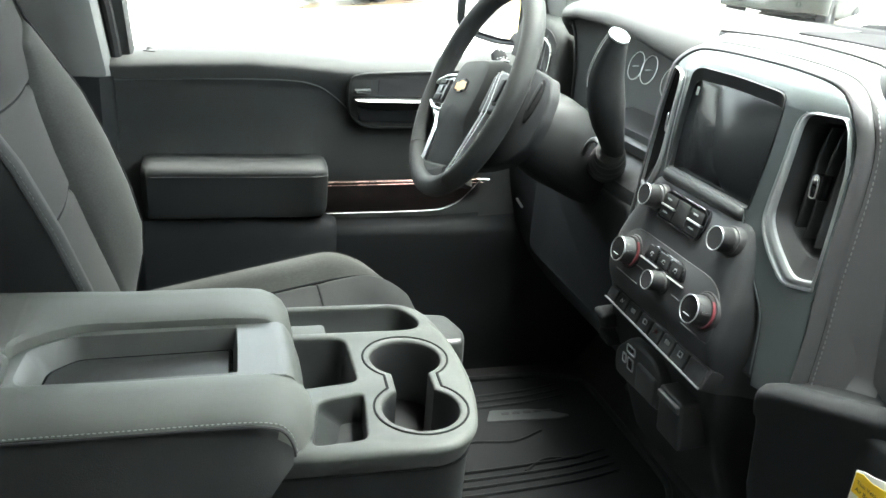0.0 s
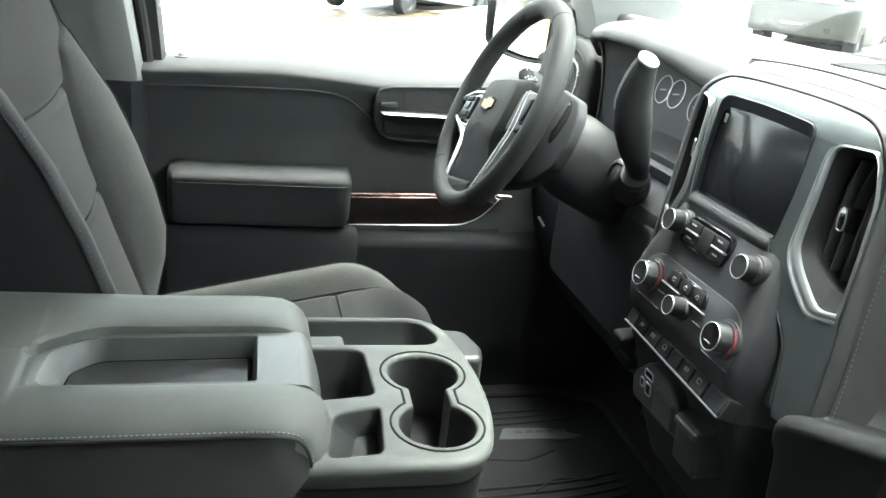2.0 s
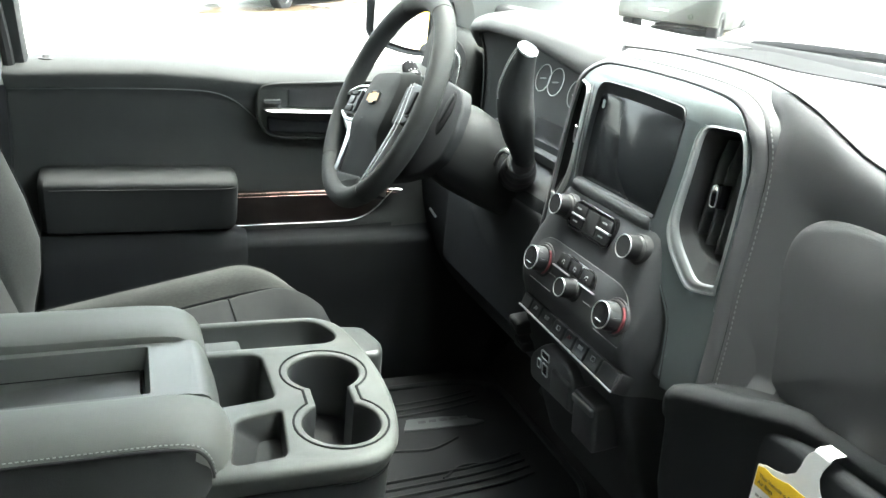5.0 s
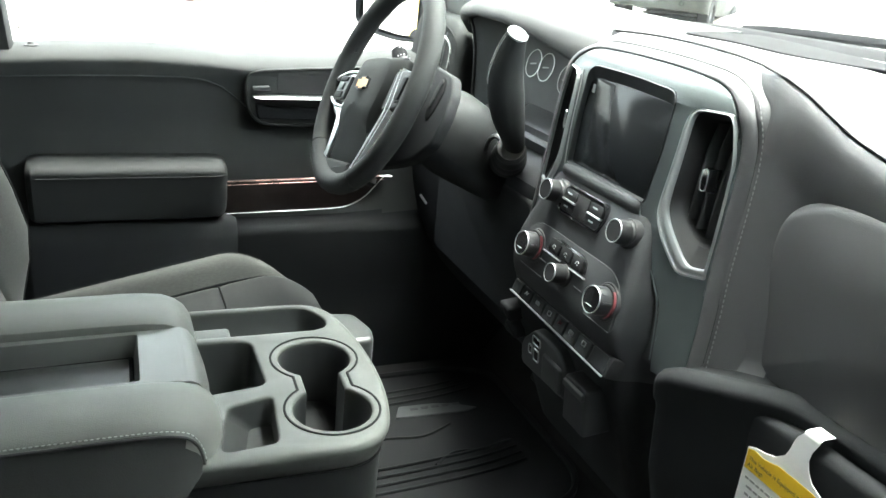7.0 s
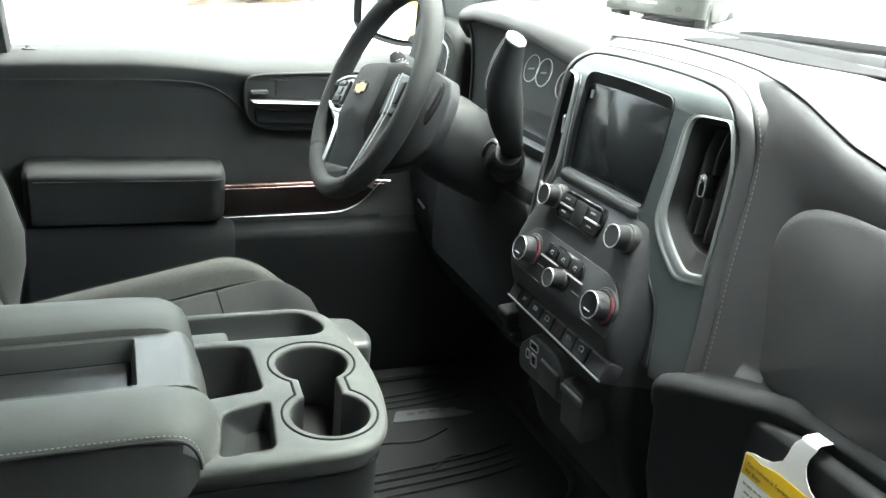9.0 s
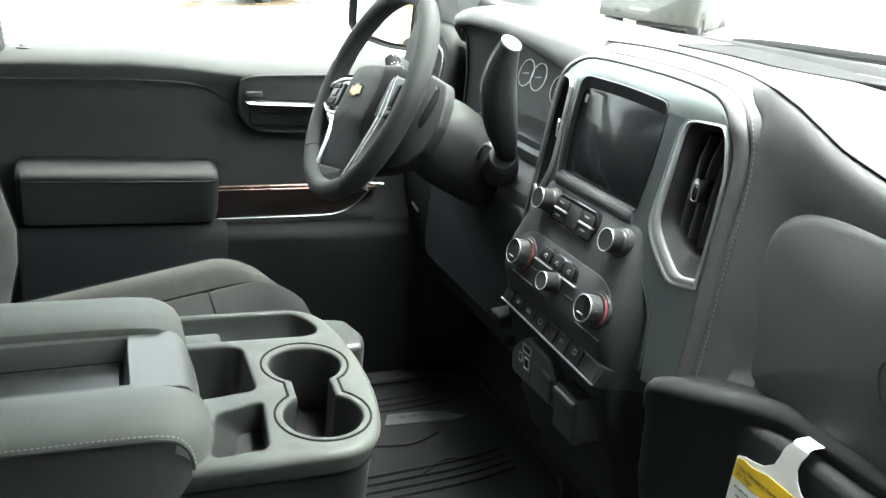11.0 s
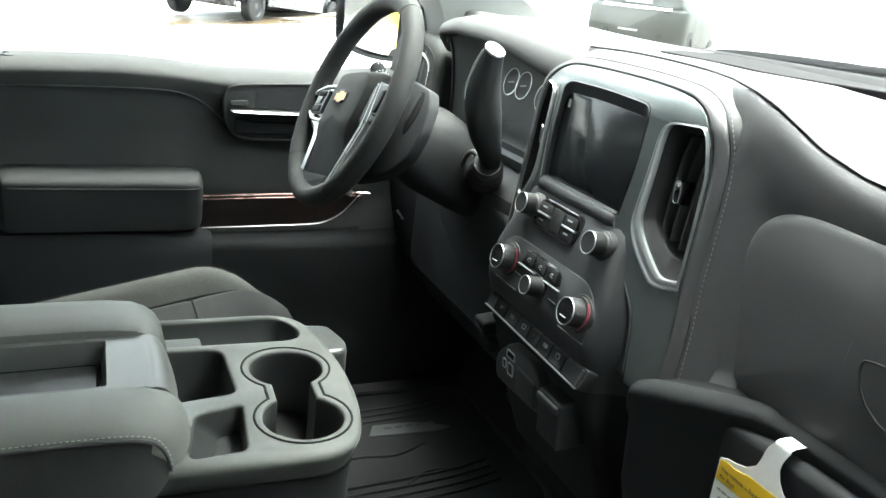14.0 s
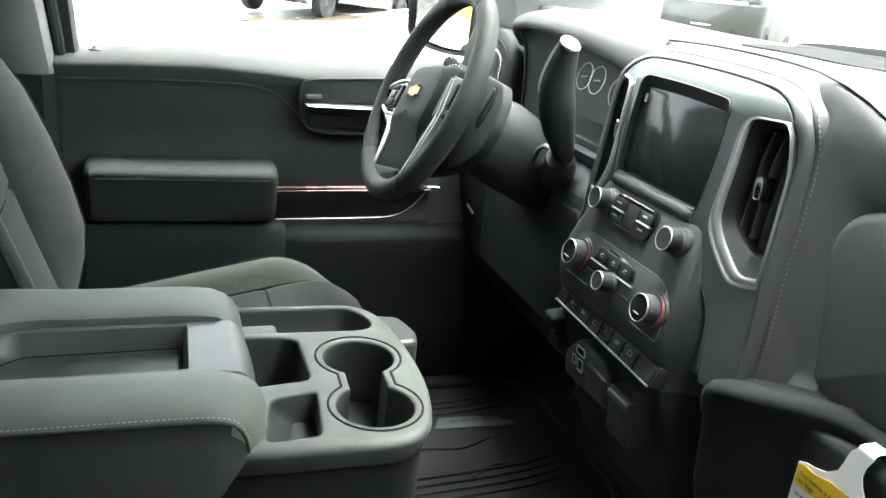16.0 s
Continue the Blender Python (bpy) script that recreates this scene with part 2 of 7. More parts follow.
def inset(pts, d):
    """The polygon moved inwards by d (outwards: minus)."""
    sgn = 1 if area2(pts) > 0 else -1
    out, k = [], len(pts)
    for i in range(k):
        p, a, b = Vector(pts[i]), Vector(pts[i - 1]), Vector(pts[(i + 1) % k])
        e1, e2 = (p - a), (b - p)
        if e1.length < 1e-9:
            e1 = e2
        if e2.length < 1e-9:
            e2 = e1
        e1, e2 = e1.normalized(), e2.normalized()
        n1, n2 = Vector((-e1.y, e1.x)) * sgn, Vector((-e2.y, e2.x)) * sgn
        nn = (n1 + n2)
        nn = n1 if nn.length < 1e-6 else nn.normalized()
        out.append(tuple(p + nn * d / max(nn.dot(n1), 0.5)))
    return out


def ring(bm, pts, m, w=0.0):
    return [bm.verts.new(m @ Vector((p[0], p[1], w if len(p) < 3 else p[2]))) for p in pts]


def bridge(bm, a, b, closed=True):
    k = len(a)
    for i in range(k if closed else k - 1):
        j = (i + 1) % k
        bm.faces.new((a[i], a[j], b[j], b[i]))


def puff(bm, pts, m, h, r=0.004, steps=3, base=0.0, dome=0.0, dome_in=0.0, bottom=True):
    """A slab over a polygon, height h, its rim rounded by r, its top domed by dome over dome_in of inset."""
    rings = [ring(bm, pts, m, base)]
    rh = min(r, abs(h - base))
    for i in range(steps + 1):
        a = math.pi / 2 * i / steps
        rings.append(ring(bm, inset(pts, r * (1 - math.cos(a))), m, h - rh + rh * math.sin(a)))
    if dome_in:
        top = inset(pts, r)
        cx, cy = sum(p[0] for p in top) / len(top), sum(p[1] for p in top) / len(top)
        for i in range(1, 6):
            t = i / 5
            rings.append(ring(bm, [(p[0] + (cx - p[0]) * t * 0.8, p[1] + (cy - p[1]) * t * 0.8) for p in top], m, h + dome * (1 - (1 - t) ** 2)))
    for a, b in zip(rings, rings[1:]):
        bridge(bm, a, b)
    bm.faces.new(rings[-1])
    if bottom:
        bm.faces.new(list(reversed(rings[0])))
    return bm


def band(bm, outer, inner, m, w0, w1, r=0.001):
    """A frame between two polygons of equally many points, from w0 to w1."""
    a0, a1 = ring(bm, outer, m, w0), ring(bm, outer, m, w1 - r)
    a2, b2 = ring(bm, inset(outer, r), m, w1), ring(bm, inset(inner, -r), m, w1)
    b1, b0 = ring(bm, inner, m, w1 - r), ring(bm, inner, m, w0)
    for p, q in ((a0, a1), (a1, a2), (a2, b2), (b2, b1), (b1, b0), (b0, a0)):
        bridge(bm, p, q)
    return bm


def holed(bm, outer, holes, m, w=0.0):
    """A flat sheet with holes; gives back the loops of vertices."""
    loops, edges = [], []
    for pts in (outer, *holes):
        vs = ring(bm, pts, m, w)
        loops.append(vs)
        edges += [bm.edges.new((vs[i - 1], vs[i])) for i in range(len(vs))]
    bmesh.ops.triangle_fill(bm, use_beauty=True, edges=edges)
    return loops


def tube(bm, pts, r, n=8, closed=False, flat=1.0, up=None):
    """A rod along points; r a number or one for each; flat squeezes it along its second axis."""
    pts = [Vector(p) for p in pts]
    k, rings, ref = len(pts), [], Vector(up) if up else None
    for i, p in enumerate(pts):
        d = (pts[(i + 1) % k] - pts[i - 1]) if closed else (pts[min(i + 1, k - 1)] - pts[max(i - 1, 0)])
        d.normalize()
        if ref is None:
            ref = d.orthogonal()
        s = (ref - d * ref.dot(d)).normalized()
        if not up:
            ref = s
        q = d.cross(s)
        rad = r[i] if isinstance(r, (list, tuple)) else r
        rings.append([bm.verts.new(p + (s * math.cos(2 * math.pi * j / n) + q * math.sin(2 * math.pi * j / n) * flat) * rad) for j in range(n)])
    for i in range(k if closed else k - 1):
        bridge(bm, rings[i], rings[(i + 1) % k])
    if not closed:
        bm.faces.new(list(reversed(rings[0])))
        bm.faces.new(rings[-1])
    return bm


def lathe(bm, profile, m, n=32):
    """Turns (radius, height) pairs round the third axis of m."""
    rings = []
    for r, h in profile:
        rings.append([bm.verts.new(m @ Vector((max(r, 1e-5) * math.cos(2 * math.pi * i / n), max(r, 1e-5) * math.sin(2 * math.pi * i / n), h))) for i in range(n)])
    for a, b in zip(rings, rings[1:]):
        bridge(bm, a, b)
    bm.faces.new(list(reversed(rings[0])))
    bm.faces.new(rings[-1])
    return bm


def grid(bm, nu, nv, f, pick=None):
    """A sheet of nu by nv cells from f(u, v), u and v from 0 to 1; pick chooses cells."""
    vs = [[bm.verts.new(f(i / nu, j / nv)) for j in range(nv + 1)] for i in range(nu + 1)]
    for i in range(nu):
        for j in range(nv):
            if pick is None or pick((i + 0.5) / nu, (j + 0.5) / nv):
                bm.faces.new((vs[i][j], vs[i + 1][j], vs[i + 1][j + 1], vs[i][j + 1]))
    loose = [v for row in vs for v in row if not v.link_faces]
    bmesh.ops.delete(bm, geom=loose, context="VERTS")
    return bm


def loft(bm, sections, closed=True, caps=True):
    rings = [[bm.verts.new(p) for p in s] for s in sections]
    for a, b in zip(rings, rings[1:]):
        bridge(bm, a, b, closed)
    if caps and closed:
        bm.faces.new(list(reversed(rings[0])))
        bm.faces.new(rings[-1])
    return bm


def box(bm, x0, x1, y0, y1, z0, z1, r=0.0):
    m = Matrix()
    pts = [(x0, y0), (x1, y0), (x1, y1), (x0, y1)]
    if r:
        puff(bm, rounded(pts, r * 1.5, 3), m, z1, r, 2, base=z0)
    else:
        puff(bm, pts, m, z1, 0.0, 1, base=z0)
    return bm


def smooth_path(pts, n=6, closed=False):
    """Points of a Catmull-Rom curve through pts."""
    pts = [Vector(p) for p in pts]
    k, out = len(pts), []
    for i in range(k if closed else k - 1):
        a, b, c, d = (pts[(i - 1) % k], pts[i], pts[(i + 1) % k], pts[(i + 2) % k]) if closed else (pts[max(i - 1, 0)], pts[i], pts[i + 1], pts[min(i + 2, k - 1)])
        for j in range(n):
            t = j / n
            out.append(0.5 * (2 * b + (c - a) * t + (2 * a - 5 * b + 4 * c - d) * t * t + (3 * b - a - 3 * c + d) * t ** 3))
    if not closed:
        out.append(pts[-1])
    return out


def stitches(bm, path, length=0.0045, gap=0.0028, r=0.0007):
    """Short raised threads along a path."""
    path = [Vector(p) for p in path]
    run, step, on = 0.0, length + gap, 0.0
    total = sum((b - a).length for a, b in zip(path, path[1:]))

    def where(s):
        for a, b in zip(path, path[1:]):
            d = (b - a).length
            if s <= d:
                return a.lerp(b, s / d if d else 0)
            s -= d
        return path[-1].copy()
    while run < total - length:
        a, b = where(run), where(run + length)
        mid = (a + b) / 2
        tube(bm, [a, mid, b], [r * 0.6, r, r * 0.6], 5)
        run += step
    return bm


def lerp_table(table, x):
    """A value from rising (x, value) pairs, smoothed between them."""
    if x <= table[0][0]:
        return table[0][1]
    for (a, va), (b, vb) in zip(table, table[1:]):
        if x <= b:
            t = (x - a) / (b - a)
            t = t * t * (3 - 2 * t)
            return va + (vb - va) * t
    return table[-1][1]


def lin_table(table, x):
    if x <= table[0][0]:
        return table[0][1]
    for (a, va), (b, vb) in zip(table, table[1:]):
        if x <= b:
            return va + (vb - va) * (x - a) / (b - a)
    return table[-1][1]


def bump(x, c, w):
    d = (x - c) / w
    return math.exp(-d * d)

# ---- cab shell: floor, roof, pillars, walls ----
FLOOR = 0.84
bm = bmesh.new()
box(bm, -1.45, 0.86, -0.80, 0.80, FLOOR - 0.05, FLOOR)
solid("floor", bm, CARPET, "black carpeted cab floor of the pickup truck", "floor", "structure")
bm = bmesh.new()
loft(bm, [[(0.80, y, FLOOR - 0.02), (1.02, y, 1.12), (1.04, y, 1.66), (1.07, y, 1.66), (1.06, y, 1.10), (0.86, y, FLOOR - 0.05)] for y in (-0.80, 0.80)])
solid("wall_firewall", bm, CARPET, "black carpeted toe board and firewall under the dashboard", "wall", "structure")
bm = bmesh.new()
grid(bm, 10, 8, lambda u, v: Vector((-1.45 + 1.90 * u, -0.70 + 1.40 * v, 2.10 - 0.05 * (2 * v - 1) ** 2 - 0.05 * max(0, u - 0.7) ** 1.2)))
r = bmesh.ops.extrude_face_region(bm, geom=bm.faces[:])
bmesh.ops.translate(bm, verts=[g for g in r["geom"] if isinstance(g, bmesh.types.BMVert)], vec=(0, 0, 0.04))
solid("ceiling", bm, LINER, "pale grey cloth headliner of the cab", "ceiling", "structure")
# rear wall with its window
bm = bmesh.new()
wall_m = frame_at((-1.45, 0, 0), (0, 1, 0), (0, 0, 1))
outer, hole = [(-0.80, 0.79), (0.80, 0.79), (0.78, 2.10), (-0.78, 2.10)], [(-0.70, 1.36), (0.70, 1.36), (0.66, 2.04), (-0.66, 2.04)]
band(bm, outer, hole, wall_m, -0.05, 0.0, 0.002)
solid("wall_rear", bm, SIDE, "dark trimmed rear wall of the cab with its window opening", "wall", "structure")
bm = bmesh.new()
puff(bm, [(-0.72, 1.34), (0.72, 1.34), (0.68, 2.06), (-0.68, 2.06)], wall_m, -0.018, 0.001, 1, base=-0.024)
solid("window_rear", bm, PRIVACY, "dark tinted rear window pane of the cab", "window", "structure")
# side walls behind the front doors, each with a window opening
for sy, nm in ((1, "left"), (-1, "right")):
    bm = bmesh.new()
    sm = frame_at((0, sy * 0.80, 0), (1, 0, 0), (0, 0, 1))
    o = [(-1.50, 0.79), (-0.34, 0.79), (-0.34, 2.06), (-1.50, 2.06)]
    # unseen openings; the right one is smaller to cut light on the console side
    h = [(-1.40, 1.42), (-0.50, 1.42), (-0.50, 2.02), (-1.36, 2.02)] if sy > 0 else [(-1.36, 1.60), (-0.85, 1.60), (-0.85, 2.00), (-1.34, 2.00)]
    band(bm, o, h, sm, -0.03, 0.03, 0.002)
    solid("wall_" + nm, bm, SIDE, "dark trimmed cab side with a rear window opening", "wall", "structure")
    bm = bmesh.new()
    puff(bm, inset(h, -0.01), sm, 0.003, 0.001, 1, base=-0.003)
    solid("window_" + nm, bm, PRIVACY, "dark tinted rear side window pane", "window", "structure")
# roof rails over the doors
for sy in (1, -1):
    bm = bmesh.new()
    tube(bm, [(-1.45, sy * 0.745, 2.05), (-0.3, sy * 0.745, 2.06), (0.30, sy * 0.735, 2.03), (0.45, sy * 0.73, 1.98)], 0.05, 8)
    solid("trim_roof_rail", bm, LINER, "pale grey padded roof rail above the door", "trim", "structure")
# windscreen pillars, broad at the foot
for sy in (1, -1):
    bm = bmesh.new()
    loft(bm, [[(x0, sy * (0.775 - dy), z), (x0 + 0.02, sy * (0.735 - dy), z), ((x0 + x1) / 2, sy * (0.722 - dy), z), (x1 - 0.02, sy * (0.722 - dy), z), (x1, sy * (0.735 - dy), z), (x1 + 0.01, sy * (0.80 - dy), z), (x0, sy * (0.80 - dy), z)]
              for z, x0, x1, dy in ((1.56, 0.66, 1.02, 0.0), (1.64, 0.655, 0.975, 0.0), (1.68, 0.645, 0.925, 0.0), (1.72, 0.625, 0.860, 0.003), (1.78, 0.585, 0.765, 0.008), (1.86, 0.520, 0.655, 0.014), (1.96, 0.420, 0.530, 0.022), (2.06, 0.300, 0.410, 0.030))])
    solid("trim_front_pillar", bm, PILLAR, "grey plastic trim on the windscreen pillar", "trim", "structure", angle=50)
# windscreen
bm = bmesh.new()
grid(bm, 8, 10, lambda u, v: Vector((1.13 - 0.68 * u - 0.10 * (2 * v - 1) ** 2 * (1 - u), -0.76 + 1.52 * v, 1.63 + 0.43 * u)))
r = bmesh.ops.extrude_face_region(bm, geom=bm.faces[:])
bmesh.ops.translate(bm, verts=[g for g in r["geom"] if isinstance(g, bmesh.types.BMVert)], vec=(0.003, 0, 0.004))
p = solid("window_windscreen", bm, GLASS, "clear curved windscreen glass above the dashboard", "window", "structure")
p.visible_shadow = False
# centre pillar beside the driver: pale upper cover, black lower cover
bm = bmesh.new()
loft(bm, [[(-0.180 + dx, 0.778, z), (-0.182 + dx, 0.762, z), (-0.190 + dx, 0.750, z), (-0.203 + dx, 0.745, z), (-0.238 + dx, 0.744, z), (-0.254 + dx, 0.750, z), (-0.338 + dx * 0.2, 0.785, z), (-0.345 + dx * 0.2, 0.865, z), (-0.168 + dx, 0.865, z), (-0.180 + dx, 0.80, z)]
          for z, dx in ((1.492, 0.0), (1.500, 0.001), (1.64, -0.020), (1.75, -0.042), (2.06, -0.115))])
solid("trim_pillar_upper", bm, PILLAR, "pale grey plastic upper cover of the door pillar", "trim", "structure")
bm = bmesh.new()
loft(bm, [[(-0.176, 0.775, z), (-0.180, 0.758, z), (-0.20, 0.742, z), (-0.29, 0.742, z), (-0.33, 0.76, z), (-0.33, 0.865, z), (-0.176, 0.865, z)] for z in (0.84, 1.0, 1.3, 1.491)])
solid("trim_pillar_lower", bm, VINYL_LOW, "black plastic lower cover of the door pillar", "trim", "structure")
bm = bmesh.new()
tube(bm, smooth_path([(-0.172, 0.786, 0.86), (-0.171, 0.786, 1.2), (-0.172, 0.786, 1.5), (-0.210, 0.786, 1.75), (-0.272, 0.782, 2.03)], 5), 0.010, 8)
solid("trim_door_seal", bm, SEAL, "black rubber door seal along the pillar", "trim", "structure")
# added unseen wall across the passenger door opening, to hold back side light
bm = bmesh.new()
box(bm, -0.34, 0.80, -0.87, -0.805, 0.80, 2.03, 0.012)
solid("wall_passenger_block", bm, DOORSKIN, "plain dark grey wall added to close off the passenger side", "wall", "structure")
# sill under it, and the front post of that opening
bm = bmesh.new()
box(bm, -0.34, 0.75, -0.84, -0.74, 0.76, FLOOR + 0.02, 0.01)
solid("trim_door_sill", bm, VINYL_LOW, "black plastic step plate in the open doorway", "trim", "structure")
bm = bmesh.new()
loft(bm, [[(0.78, -0.84, z), (1.06, -0.84, z), (1.06, -0.76, z), (0.80, -0.74, z)] for z in (0.76, 1.64)])
solid("wall_cowl_right", bm, VINYL_LOW, "black side trim of the passenger footwell", "wall", "structure")
bm = bmesh.new()
loft(bm, [[(0.78, 0.84, z), (1.06, 0.84, z), (1.06, 0.76, z), (0.80, 0.755, z)] for z in (0.76, 1.64)])
solid("wall_cowl_left", bm, VINYL_LOW, "black side trim of the driver footwell", "wall", "structure")

# ---- driver's door ----
door = thing("door_1", (0.15, 0.80, 0.80), "closed driver door with dark grey vinyl panel and chrome handle", "door", kind="structure")


def door_y(x, z):
    y = lerp_table([(0.82, 0.755), (0.98, 0.742), (1.19, 0.735), (1.215, 0.752), (1.30, 0.762), (1.40, 0.774), (1.475, 0.768), (1.502, 0.759), (1.53, 0.760)], z)
    swoop = lerp_table([(0.10, 0.0), (0.24, 1.0)], x)
    y += 0.016 * swoop * bump(z, 1.44, 0.05)
    return y


def belt(x):
    return lin_table([(-0.16, 1.529), (-0.08, 1.534), (0.06, 1.539), (0.14, 1.536), (0.26, 1.527), (0.43, 1.530), (0.80, 1.570)], x)


def door_surface(u, v):
    x = -0.185 + 0.985 * u
    top = belt(x)
    if v < 0.86:
        z = 0.82 + (top - 0.022 - 0.82) * v / 0.86
        return Vector((x, door_y(x, z), z))
    a = (v - 0.86) / 0.14
    y0 = door_y(x, top - 0.022)
    return Vector((x, y0 + (0.826 - y0) * (1 - math.cos(a * math.pi / 2)), top - 0.022 + 0.022 * math.sin(a * math.pi / 2)))


bm = bmesh.new()
grid(bm, 70, 90, door_surface)
r = bmesh.ops.extrude_face_region(bm, geom=bm.faces[:])
for g in r["geom"]:
    if isinstance(g, bmesh.types.BMVert):
        g.co.y = 0.875
door_panel = part("door_panel", bm, DOORSKIN, door)
# below z 1.222 the panel takes the darker material
door_panel.data.materials.append(VINYL_LOW)
for f in door_panel.data.polygons:
    if f.center.z + 0.80 < 1.222:
        f.material_index = 1
DOORM = frame_at((0, 0, 0), (1, 0, 0), (0, 0, 1))  # w points to -y
# seam across the upper panel, falling towards the front
bm = bmesh.new()
tube(bm, smooth_path([(x, door_y(x, z) - 0.001, z) for x, z in ((-0.18, 1.485), (0.0, 1.492), (0.13, 1.493), (0.185, 1.483), (0.22, 1.462), (0.25, 1.435))], 5), 0.0014, 6)
part("seam", bm, BUTTON, door)
# armrest pad
bm = bmesh.new()
prof = [(0.772, 1.348), (0.725, 1.3455), (0.700, 1.341), (0.690, 1.335), (0.687, 1.3285), (0.688, 1.322), (0.692, 1.30), (0.700, 1.26), (0.708, 1.238), (0.718, 1.232), (0.772, 1.230)]
secs = []
for x, k in ((-0.140, 0.55), (-0.136, 0.85), (-0.128, 0.97), (-0.115, 1.0), (-0.05, 1.0), (0.10, 1.0), (0.17, 1.0), (0.190, 0.96), (0.200, 0.85), (0.205, 0.66)):
    secs.append([(x, 0.772 - (0.772 - y) * k, 1.292 + (z - 1.292) * (0.4 + 0.6 * k)) for y, z in prof])
loft(bm, secs)
part("armrest", bm, DOORPAD, door, "dark grey padded door armrest")
bm = bmesh.new()
tube(bm, [(x, y, 1.3235) for x, y in ((-0.120, 0.6872), (0.17, 0.6872), (0.188, 0.690), (0.199, 0.700))], 0.0016, 6)
part("armrest_seam", bm, SEAL, door)
# map pocket below
bm = bmesh.new()
loft(bm, [[(x, 0.775, 1.236), (x, 0.722, 1.228), (x, 0.709, 1.214), (x, 0.703, 1.190), (x, 0.706, 1.05), (x, 0.716, 0.90), (x, 0.775, 0.89)] for x in (-0.140, 0.0, 0.20)]
     + [[(0.225, 0.775, 1.222), (0.225, 0.735, 1.219), (0.225, 0.722, 1.210), (0.225, 0.718, 1.19), (0.225, 0.718, 1.05), (0.225, 0.728, 0.91), (0.225, 0.775, 0.90)]])
part("map_pocket", bm, VINYL_LOW, door, "black plastic map pocket")
# wood trim with its bright lines
TRIM = rounded([(0.195, 1.228), (0.40, 1.231), (0.455, 1.236), (0.495, 1.257), (0.535, 1.300), (0.37, 1.297), (0.195, 1.293)], [0.001, 0.05, 0.04, 0.04, 0.004, 0.02, 0.001], 4)
bm = bmesh.new()
puff(bm, TRIM, DOORM, -0.752, 0.002, 2, base=-0.78)
part("trim_strip", bm, WOOD, door, "dark wood-look trim strip")
bm = bmesh.new()
tube(bm, smooth_path([(x, 0.7505, z) for x, z in ((0.195, 1.228), (0.30, 1.2295), (0.41, 1.232), (0.455, 1.237), (0.492, 1.257), (0.530, 1.298), (0.545, 1.302))], 5), 0.0008, 6)
part("chrome_line", bm, SATIN, door)
for dz in (0.0, 0.007):
    bm = bmesh.new()
    tube(bm, [(x, 0.7505, z + dz) for x, z in ((0.195, 1.2865), (0.37, 1.2905), (0.535, 1.2935))], 0.0009, 6)
    part("copper_line", bm, COPPER, door, "thin copper line")
bm = bmesh.new()
tube(bm, [(0.520, 0.742, 1.303), (0.545, 0.737, 1.303)], 0.0016, 6)
part("chrome_tip", bm, CHROME, door)
# handle bezel, its bowl, the chrome pull and switches
BZ = rounded([(0.246, 1.435), (0.268, 1.408), (0.30, 1.402), (0.55, 1.404), (0.55, 1.528), (0.275, 1.512), (0.244, 1.503)], [0.03, 0.02, 0.02, 0.03, 0.03, 0.02, 0.02], 5)
bm = bmesh.new()
band(bm, BZ, inset(BZ, 0.005), DOORM, -0.80, -0.7600, 0.0015)
part("handle_bezel", bm, DOORSKIN, door, "black surround of the door handle")
bm = bmesh.new()
puff(bm, inset(BZ, 0.005), DOORM, -0.7640, 0.001, 1, base=-0.79)
part("handle_bowl", bm, DOORSKIN, door)
bm = bmesh.new()
puff(bm, rounded([(0.305, 1.468), (0.40, 1.468), (0.40, 1.506), (0.305, 1.502)], 0.006, 4), DOORM, -0.7625, 0.002, 2, base=-0.78)
part("handle_recess", bm, RUBBER, door)
bm = bmesh.new()
loft(bm, [[(x, 0.755 - 0.012 * k, 1.462 - 0.0032 * k), (x, 0.752 - 0.014 * k, 1.462 - 0.0014 * k), (x, 0.755 - 0.012 * k, 1.462 + 0.0012 * k), (x, 0.765, 1.462 + 0.0020 * k), (x, 0.765, 1.462 - 0.0040 * k)]
          for x, k in ((0.258, 0.3), (0.262, 0.8), (0.272, 1.0), (0.34, 1.0), (0.45, 0.9))])
part("handle", bm, SATIN, door, "chrome inside door handle")
bm = bmesh.new()
puff(bm, rounded([(0.258, 1.473), (0.290, 1.473), (0.290, 1.482), (0.258, 1.480)], 0.003, 3), DOORM, -0.752, 0.002, 2, base=-0.78)
part("lock_switch", bm, BUTTON, door)
bm = bmesh.new()
puff(bm, rounded([(0.268, 1.416), (0.46, 1.414), (0.46, 1.440), (0.300, 1.441), (0.264, 1.448)], 0.008, 4), DOORM, -0.758, 0.004, 3, base=-0.78)
part("grip_cup", bm, VINYL_LOW, door)
# lock knob on the sill
bm = bmesh.new()
lathe(bm, [(0.012, 0), (0.012, 0.0015), (0.007, 0.0028), (0.0050, 0.0055), (0.0035, 0.0070), (0.0, 0.0075)], Matrix.Translation((-0.118, 0.815, 1.531)), 16)
part("lock_knob", bm, RUBBER, door, "small black door lock knob on the sill")
